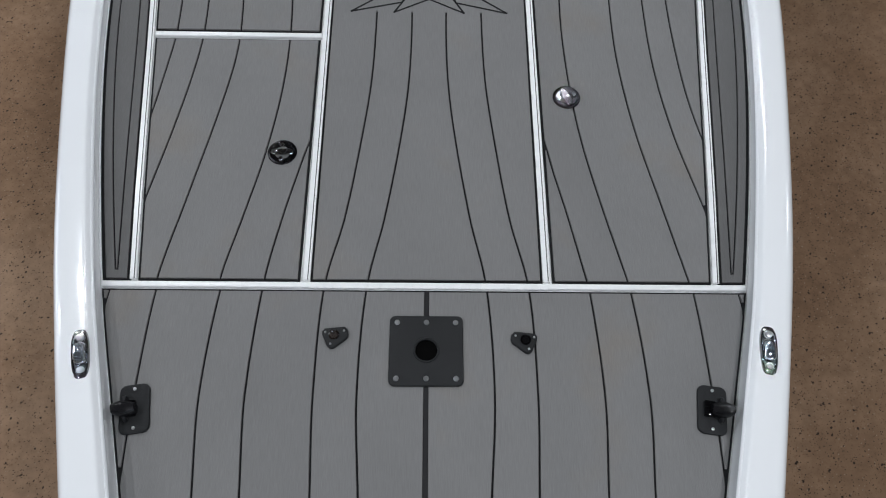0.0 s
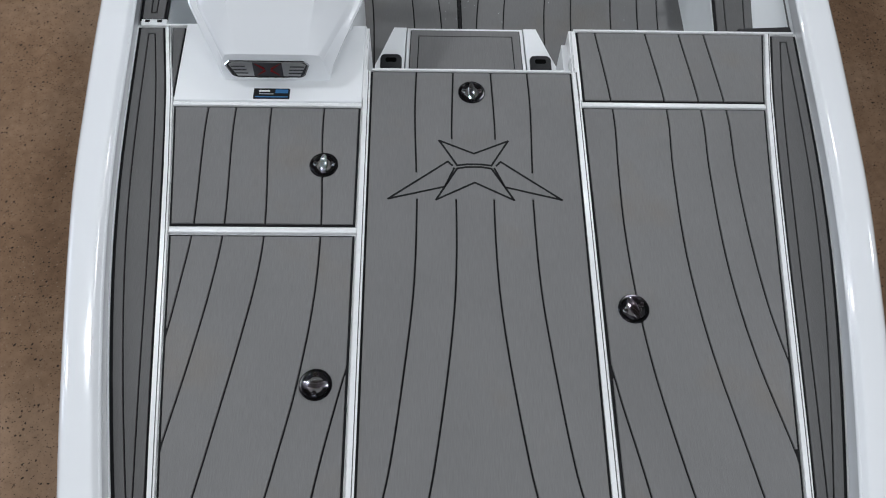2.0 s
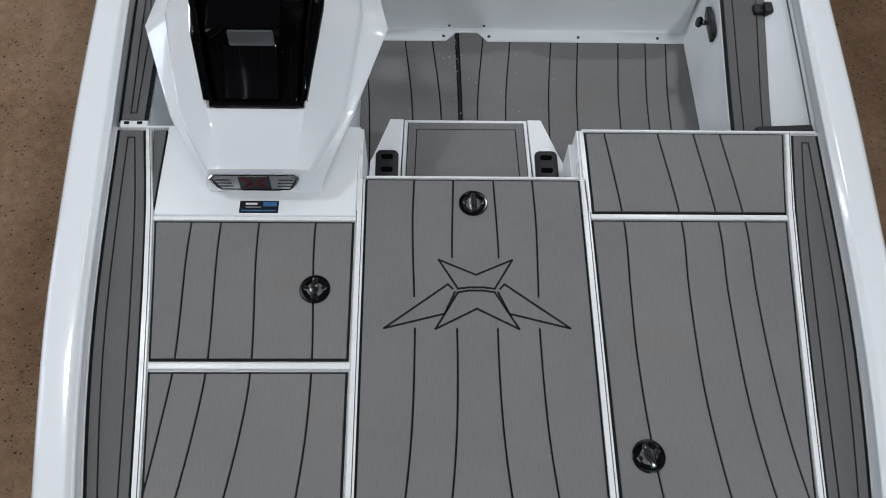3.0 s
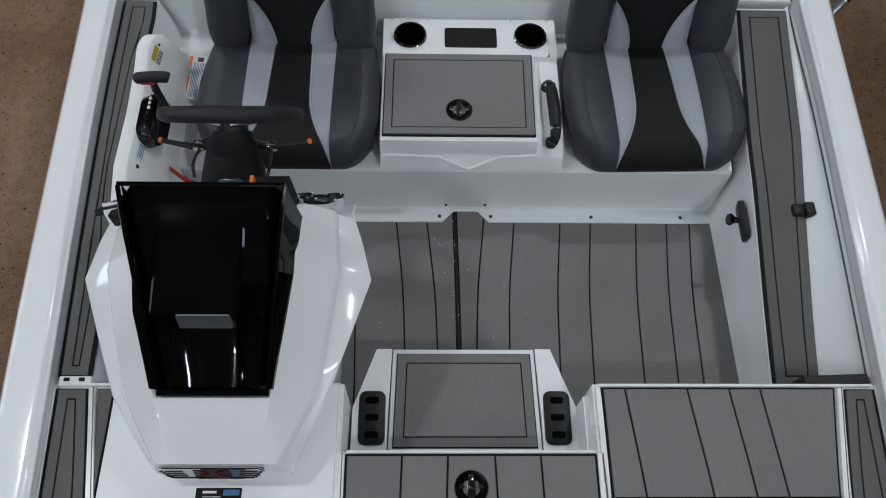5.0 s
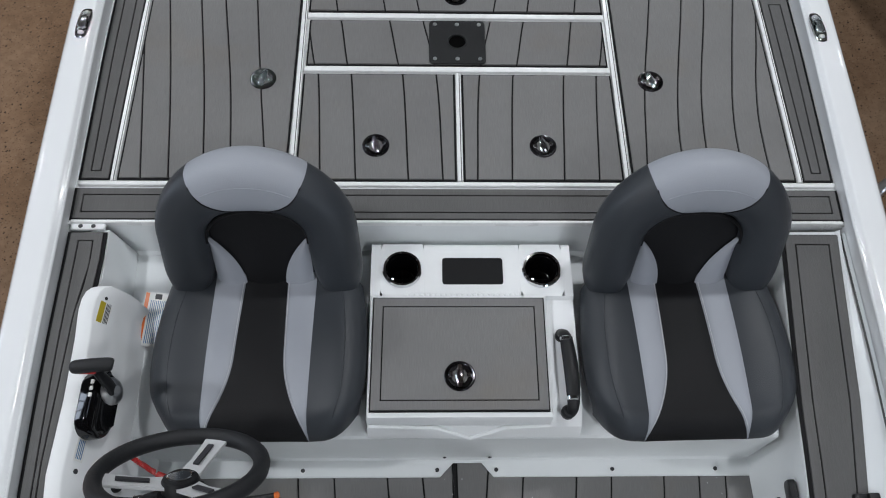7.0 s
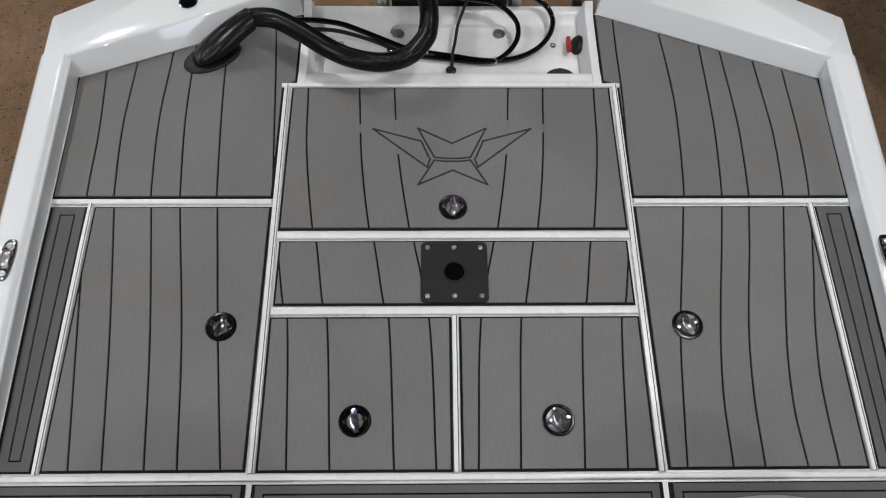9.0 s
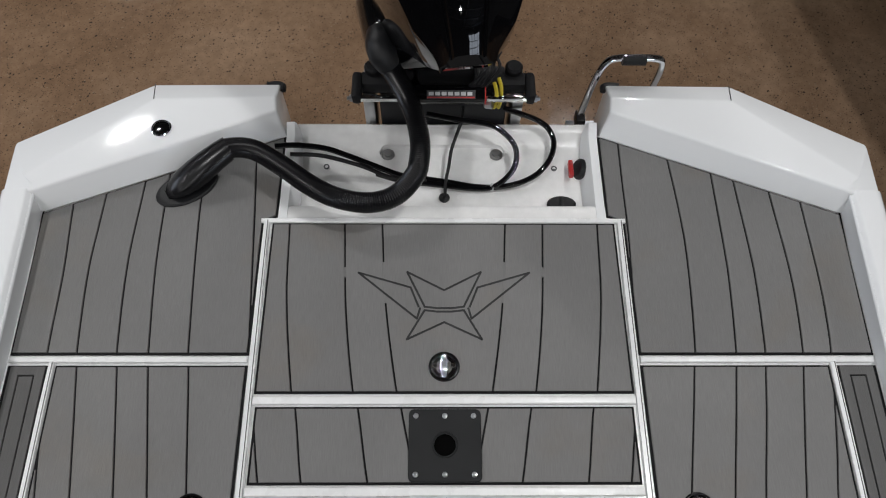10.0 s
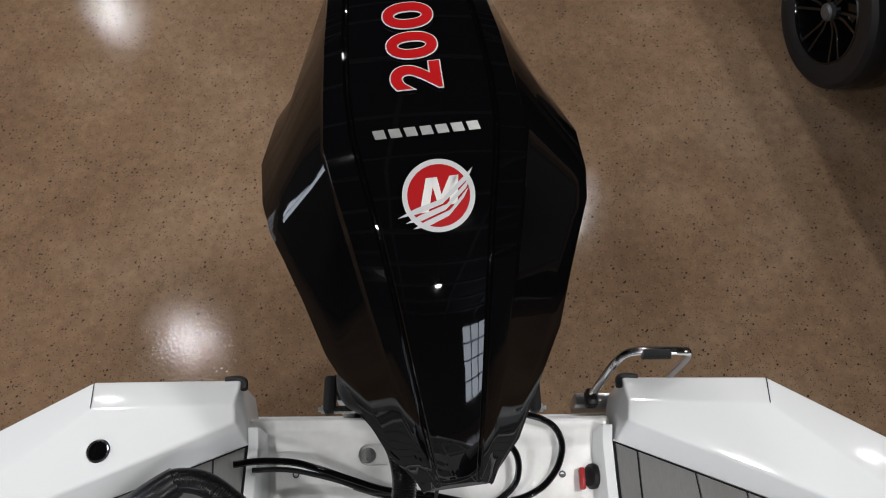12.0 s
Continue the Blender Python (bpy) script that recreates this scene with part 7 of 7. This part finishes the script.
    # places the print on the sloping face
    def on_cowl(y, z, slope, turn=0.0):
        return inv @ (Matrix.Translation((0.0, y, z)) @ pose(0, 0, 0, slope) @ pose(0, 0, 0, 0, 0, turn))
    m = on_cowl(4.607, 1.0157, 37) @ Matrix.Translation((0.008, 0.0, 0.0))
    def disc(name, r, mat, zz, label="", parent=e, r0=None):
        bm = bmesh.new()
        if r0 is None:
            lathe(bm, [(r, zz), (r, zz + 0.0006), (0.0003, zz + 0.0006)], sides=40, caps=False)
        else:
            lathe(bm, [(r, zz), (r, zz + 0.0008), (r0, zz + 0.0008), (r0, zz)], sides=40, caps=False)
        ob = part(name, bm, mat, parent, label, smooth=None)
        return ob
    logo = disc("round_badge", 0.050, RED_PRINT, 0.0035, "round red badge with a silver ring")
    logo.matrix_basis = m
    disc("badge_ring", 0.053, SILVER_PRINT, 0.0038, "silver ring", logo, 0.0455)
    bm = bmesh.new()
    for pts in (((-0.030, -0.022), (-0.016, 0.027), (-0.004, 0.027), (-0.017, -0.022)), ((-0.010, 0.027), (0.000, 0.027), (0.006, -0.010), (-0.003, -0.010)), ((-0.002, -0.010), (0.018, 0.027), (0.031, 0.027), (0.006, -0.010)), ((0.020, 0.027), (0.031, 0.027), (0.026, -0.014), (0.014, -0.014))):
        prism(bm, ccw(list(pts)), 0.0042, 0.0052)
    part("badge_shape", bm, WHITE_STICKER, logo, "white angular shape", smooth=None)
    bm = bmesh.new()
    for k in range(3):
        prism(bm, ccw([(-0.062 + 0.010 * k, -0.026 - 0.009 * k), (-0.036 + 0.006 * k, -0.015 - 0.010 * k), (0.006 + 0.004 * k, -0.004 - 0.009 * k), (0.052 - 0.004 * k, 0.036 - 0.014 * k), (0.044 - 0.004 * k, 0.020 - 0.013 * k), (0.004 + 0.004 * k, -0.012 - 0.009 * k), (-0.034 + 0.006 * k, -0.023 - 0.010 * k)]), 0.0046 + 0.0002 * k, 0.0058 + 0.0002 * k)
    part("badge_wave", bm, SILVER_PRINT, logo, "silver wave stripes", smooth=None)
    # lettering: bars for the maker's name, the power figure as characters
    m = on_cowl(4.686, 1.0665, 22)
    for k in range(7):
        x = -0.073 + k * 0.0225
        bm = bmesh.new()
        prism(bm, [(x, -0.0065), (x + 0.0165, -0.0065), (x + 0.0130, 0.0065), (x - 0.0035, 0.0065)], 0.0030, 0.0040)
        part("name_bar", bm, BOLT_GREY, e, "plain silver bar", smooth=None).matrix_basis = m
    m = on_cowl(4.816, 1.0980, 8, 90)
    for name, mat, off, zz in (("figure_edge", SILVER_PRINT, 0.0056, 0.0030), ("figure", RED_PRINT, 0.0034, 0.0040)):
        cu = bpy.data.curves.new(name, "FONT")
        cu.body, cu.size, cu.extrude, cu.offset, cu.align_x, cu.align_y = "200", 0.105, 0.0005, off, "CENTER", "CENTER"
        cu.space_character = 1.18
        tmp = bpy.data.objects.new("letters", cu)
        me = bpy.data.meshes.new_from_object(tmp)
        bpy.data.objects.remove(tmp)
        me.materials.clear()
        me.materials.append(mat)
        ob = new(name, me)
        ob.parent = e
        ob.matrix_basis = m @ Matrix.Translation((0, 0.0, zz)) @ Matrix.Diagonal((0.84, 0.92, 1, 1))
        tagged(ob, "the figure 200 in red" if name == "figure" else "silver outline of the figure")
    m = on_cowl(4.935, 1.098, -4, 0)
    for k in range(3):
        bm = bmesh.new()
        prism(bm, [(-0.03 + k * 0.022, -0.006), (-0.012 + k * 0.022, -0.006), (-0.012 + k * 0.022, 0.006), (-0.03 + k * 0.022, 0.006)], 0.0030, 0.0040)
        part("small_bar", bm, STEEL, e, "small grey bar", smooth=None).matrix_basis = m
    return e


def jack_plate():
    t = thing("jack_plate", "black and silver jack plate with steering cylinder", "jack plate", at=(0, 4.585, -0.2))
    o = Vector((0, 4.585, -0.2))
    def B(bm, x0, x1, y0, y1, z0, z1, bev=0.004, mat=0):
        box(bm, x0, x1, y0 - o.y, y1 - o.y, z0 - o.z, z1 - o.z, bev, mat)
    for s in (-1, 1):
        bm = bmesh.new()
        B(bm, min(s * 0.205, s * 0.238), max(s * 0.205, s * 0.238), 4.578, 4.70, -0.45, 0.085)
        part("side_plate", bm, STEEL, t, "brushed silver side plate")
        bm = bmesh.new()
        B(bm, min(s * 0.120, s * 0.262), max(s * 0.120, s * 0.262), 4.541, 4.560, 0.098, 0.116, 0.007)
        part("cross_bar", bm, CHROME, t, "polished cross bar")
        bm = bmesh.new()
        lathe(bm, [(0.011, 0), (0.011, 0.009), (0.006, 0.010), (0.006, 0.017), (0.0003, 0.017)], (s * 0.262, 4.5505 - o.y, 0.107 - o.z), axis=(s, 0, 0), sides=6)
        part("nut", bm, STEEL, t, "steel nut")
        # arm over the bar, its end turned forward, and a boss on its back
        bm = bmesh.new()
        B(bm, min(s * 0.10, s * 0.250), max(s * 0.10, s * 0.250), 4.585, 4.640, 0.075, 0.125, 0.016)
        B(bm, min(s * 0.236, s * 0.266), max(s * 0.236, s * 0.266), 4.538, 4.632, 0.090, 0.132, 0.011)
        lathe(bm, [(0.026, 0), (0.026, 0.045), (0.020, 0.052), (0.0003, 0.052)], (s * 0.205, 4.640 - o.y, 0.095 - o.z), sides=18)
        part("clamp_bracket", bm, DASH, t, "black clamp bracket")
    bm = bmesh.new()
    B(bm, -0.19, 0.19, 4.579, 4.72, -0.40, 0.055, 0.01)
    part("core_block", bm, BLACK_PLASTIC, t)
    bm = bmesh.new()
    rows = [[(x, 4.566 - o.y + r * math.cos(a), 0.105 - o.z + r * math.sin(a)) for a in [2 * math.pi * k / 16 for k in range(16)]] for x, r in ((-0.125, 0.014), (-0.09, 0.014), (-0.088, 0.028), (0.118, 0.028), (0.12, 0.014), (0.14, 0.014))]
    loft(bm, rows)
    cyl = part("steering_cylinder", bm, BLACK_GLOSS, t, "black steering cylinder")
    for x in (-0.092, 0.120):
        bm = bmesh.new()
        lathe(bm, [(0.0288, -0.0015), (0.0288, 0.0015)], (x, 4.566 - o.y, 0.105 - o.z), axis=(1, 0, 0), sides=18)
        part("end_ring", bm, RED, cyl, "thin red end ring")
    # label lies on the slope of the cylinder: bars and a red stripe
    tilt = Matrix.Translation((0.021, 4.548 - o.y, 0.1285 - o.z)) @ pose(0, 0, 0, 40)
    bm = bmesh.new()
    box(bm, -0.070, 0.070, -0.012, 0.012, -0.001, 0.0010, 0.0004)
    ob = part("cylinder_label", bm, INK, cyl, "black label")
    ob.matrix_basis = tilt
    bm = bmesh.new()
    box(bm, -0.068, 0.068, -0.0105, -0.0065, 0.0011, 0.0018)
    part("label_stripe", bm, RED, ob, "thin red stripe")
    bm = bmesh.new()
    for k in range(7):
        box(bm, -0.064 + k * 0.0185, -0.050 + k * 0.0185, -0.003, 0.007, 0.0011, 0.0018)
    part("label_bars", bm, SILVER_PRINT, ob, "row of plain silver bars")
    for dx, dy in ((0.0, 0.0), (0.014, 0.016)):
        bm = bmesh.new()
        sweep(bm, smooth_path([(0.146 + dx, 4.585 + dy - o.y, 0.135 - o.z), (0.152 + dx, 4.560 + dy - o.y, 0.128 - o.z), (0.154 + dx, 4.548 + dy - o.y, 0.085 - o.z), (0.150 + dx, 4.566 - o.y, 0.045 - o.z)], 5), 0.0058, 8)
        part("connector", bm, YELLOW, t, "yellow sleeve")
    bm = bmesh.new()
    lathe(bm, [(0.010, -0.012), (0.012, -0.010), (0.012, 0.010), (0.008, 0.013)], (0.132, 4.545 - o.y, 0.085 - o.z), axis=(0.9, -0.4, 0.3), sides=8)
    part("hose_fitting", bm, STEEL, t, "steel hose fitting")
    for k in range(9):
        x = 0.06 + 0.012 * (k % 4)
        bm = bmesh.new()
        sweep(bm, smooth_path([(x, 4.590 - o.y, 0.09 - o.z), (x + 0.03, 4.575 - o.y, 0.14 - o.z + 0.008 * (k % 3)), (x + 0.03 + 0.005 * k, 4.625 - o.y, 0.17 - o.z), (x + 0.01, 4.70 - o.y, 0.19 - o.z)], 5), 0.005, 6)
        part("wire", bm, RUBBER, t, "black wire")
    bm = bmesh.new()
    B(bm, -0.17, -0.08, 4.615, 4.78, 0.08, 0.20, 0.03)
    B(bm, -0.08, 0.10, 4.605, 4.80, 0.08, 0.17, 0.025)
    part("swivel_bracket", bm, DASH, t, "black swivel bracket")
    bm = bmesh.new()
    B(bm, 0.030, 0.060, 4.612, 4.630, 0.169, 0.175, 0.001)
    part("tag", bm, WHITE_STICKER, t, "small white tag")


def ladder():
    t = thing("boarding_rail", "polished boarding ladder rail at the stern", "ladder")
    bm = bmesh.new()
    pts = smooth_path([(0.435, 4.640, -0.16), (0.440, 4.645, -0.06), (0.462, 4.668, 0.06), (0.485, 4.684, 0.108), (0.515, 4.69, 0.120), (0.565, 4.69, 0.122), (0.62, 4.69, 0.121), (0.650, 4.69, 0.108), (0.656, 4.686, 0.06), (0.645, 4.68, -0.05), (0.64, 4.675, -0.16)], 7)
    sweep(bm, pts, 0.0115, 12)
    part("tube", bm, CHROME, t, smooth=60)
    bm = bmesh.new()
    sweep(bm, [(0.53, 4.684, 0.119), (0.60, 4.684, 0.119)], 0.0155, 12)
    part("grip_pad", bm, DARK_PLATE, t, "grey grip pad")
    bm = bmesh.new()
    box(bm, 0.422, 0.452, 4.612, 4.66, -0.13, -0.085, 0.006)
    part("clamp", bm, BLACK_PLASTIC, t)
    bm = bmesh.new()
    box(bm, 0.40, 0.68, 4.63, 4.665, -0.24, -0.15, 0.005)
    part("mount_plate", bm, STEEL, t)


def trailer():
    t = thing("boat_trailer", "dark boat trailer under the hull with a grey guide post", "trailer", at=(0, 1.5, GROUND))
    bm = bmesh.new()
    for s in (-1, 1):
        box(bm, s * 0.55 - 0.05, s * 0.55 + 0.05, -2.2, 2.6, 0.28, 0.40, 0.01)
    for y in (-2.0, -0.5, 1.0, 2.3):
        box(bm, -0.55, 0.55, y - 0.04, y + 0.04, 0.29, 0.38, 0.01)
    part("frame", bm, BLACK_PLASTIC, t)
    for x, y in ((-0.95, 1.2), (0.95, 1.2), (-0.95, 0.4), (0.95, 0.4)):
        w = wheel_parts("wheel", t, (x, y, 0.31), 0.0 if x > 0 else 180.0)
    bm = bmesh.new()
    sweep(bm, smooth_path([(0.55, 1.55, 0.36), (1.0, 1.60, 0.38), (1.25, 1.64, 0.44), (1.34, 1.68, 0.52), (1.425, 1.735, 0.66)], 6), 0.016, 10)
    part("post_arm", bm, BLACK_PLASTIC, t)
    bm = bmesh.new()
    sweep(bm, [(1.40, 1.715, 0.63), (1.53, 1.80, 0.785)], 0.021, 14)
    part("guide_post", bm, STEEL, t, "grey guide post sleeve")
    bm = bmesh.new()
    sweep(bm, [(1.53, 1.80, 0.785), (1.552, 1.8145, 0.811)], 0.0225, 14)
    part("post_cap", bm, RUBBER, t, "black cap")


def wheel_parts(name, parent, at, turn, r=0.31):
    """A trailer wheel; its face looks along local +x before the turn."""
    m = Matrix.Translation(at) @ Matrix.Rotation(radians(turn), 4, "Z") @ pose(0, 0, 0, 0, 90, 0)
    bm = bmesh.new()
    prof = [(r * 0.66, -0.085), (r * 0.80, -0.10), (r * 0.93, -0.095), (r * 0.985, -0.075), (r, -0.05), (r, 0.05), (r * 0.985, 0.075), (r * 0.93, 0.095), (r * 0.80, 0.10), (r * 0.67, 0.085), (r * 0.66, 0.07)]
    lathe(bm, prof, sides=44, caps=False)
    tyre = part("tyre", bm, RUBBER, parent, "black rubber tyre", smooth=30)
    tyre.matrix_basis = m
    bm = bmesh.new()
    lathe(bm, [(r * 0.665, 0.085), (r * 0.64, 0.088), (r * 0.62, 0.07), (r * 0.58, 0.0), (r * 0.55, -0.06), (0.001, -0.06)], sides=40, caps=False)
    rim = part("rim", bm, BLACK_GLOSS, parent, "black alloy rim", smooth=30)
    rim.matrix_basis = m
    bm = bmesh.new()
    for k in range(6):
        for da in (-9, 9):
            a = radians(60 * k + da)
            d, s = Vector((math.cos(a), math.sin(a), 0)), Vector((-math.sin(a), math.cos(a), 0))
            rows = []
            for q, w, z in ((0.03, 0.012, 0.055), (0.10, 0.010, 0.05), (0.17, 0.009, 0.065), (r * 0.63, 0.011, 0.08)):
                rows.append([d * q + s * w + Vector((0, 0, z - 0.02)), d * q + s * w * 0.7 + Vector((0, 0, z)), d * q - s * w * 0.7 + Vector((0, 0, z)), d * q - s * w + Vector((0, 0, z - 0.02))])
            loft(bm, rows)
    part("spokes", bm, BLACK_GLOSS, rim, "gloss black split spokes")
    bm = bmesh.new()
    lathe(bm, [(0.045, 0.03), (0.042, 0.075), (0.03, 0.085), (0.0005, 0.087)], sides=24)
    part("hub_cap", bm, LEDGE, rim, "grey hub cap")
    return tyre


def parked_trailer():
    t = thing("parked_trailer", "dark trailer with a black spoked wheel parked behind the boat", "trailer", at=(2.06, 6.66, GROUND))
    wheel_parts("wheel", t, (-0.10, 0.06, 0.37), -168.0, 0.37)
    bm = bmesh.new()
    rows = []
    for k in range(13):
        a = radians(180 * k / 12)
        rows.append([(0.42 * math.cos(a) * 0.205 + q * 0.979 - 0.05, -0.42 * math.cos(a) * 0.979 + q * 0.205 + 0.06, 0.36 + 0.38 * math.sin(a)) for q in (0.05, 0.42)])
    loft(bm, rows, closed=False, caps=False)
    part("fender", bm, BLACK_PLASTIC, t, "black fender")
    # rails along the trailer, at right angles to its axle
    for q in (0.42, 1.5):
        bm = bmesh.new()
        along, across = Vector((0.205, -0.979, 0)), Vector((0.979, 0.205, 0))
        p = across * q - along * 1.2
        loft(bm, [[p + Vector((0, 0, 0.40)), p + across * 0.08 + Vector((0, 0, 0.40)), p + across * 0.08 + Vector((0, 0, 0.50)), p + Vector((0, 0, 0.50))],
                  [p + along * 4.2 + Vector((0, 0, 0.40)), p + along * 4.2 + across * 0.08 + Vector((0, 0, 0.40)), p + along * 4.2 + across * 0.08 + Vector((0, 0, 0.50)), p + along * 4.2 + Vector((0, 0, 0.50))]])
        part("frame_rail", bm, BLACK_PLASTIC, t)
    wheel_parts("wheel", t, (0.979 * 1.95, 0.205 * 1.95, 0.37), 12.0, 0.37)
    # the dark boat that it carries, unseen and set to shade the floor
    h = thing("parked_boat", "unseen dark hulled boat on the parked trailer, set to shade the floor", "boat", at=(2.06, 6.66, GROUND + 0.58))
    along, across = Vector((0.205, -0.979, 0)), Vector((0.979, 0.205, 0))
    rings = []
    for q, w, keel in ((-1.5, 1.08, 0.02), (-0.8, 1.10, 0.0), (1.5, 1.10, 0.0), (2.5, 0.98, 0.04), (3.4, 0.66, 0.14), (4.0, 0.30, 0.30), (4.3, 0.05, 0.46)):
        o = Vector((-0.35, -0.11, 0)) + across * 1.1 + along * q
        half = [(1.0, 0.62), (1.0, 0.55), (0.93, 0.38), (0.72, 0.14), (0.35, 0.05)]
        pts = [(k * w, keel + z * (1 - keel * 0.8)) for k, z in half] + [(0.0, keel)] + [(-k * w, keel + z * (1 - keel * 0.8)) for k, z in half[::-1]]
        rings.append([o + across * x + Vector((0, 0, z)) for x, z in pts])
    bm = bmesh.new()
    loft(bm, rings)
    part("hull", bm, BLACK_GLOSS, h, "glossy dark hull", smooth=40)


splash_well(boat)
hoses()
outboard()
jack_plate()
ladder()
trailer()
parked_trailer()
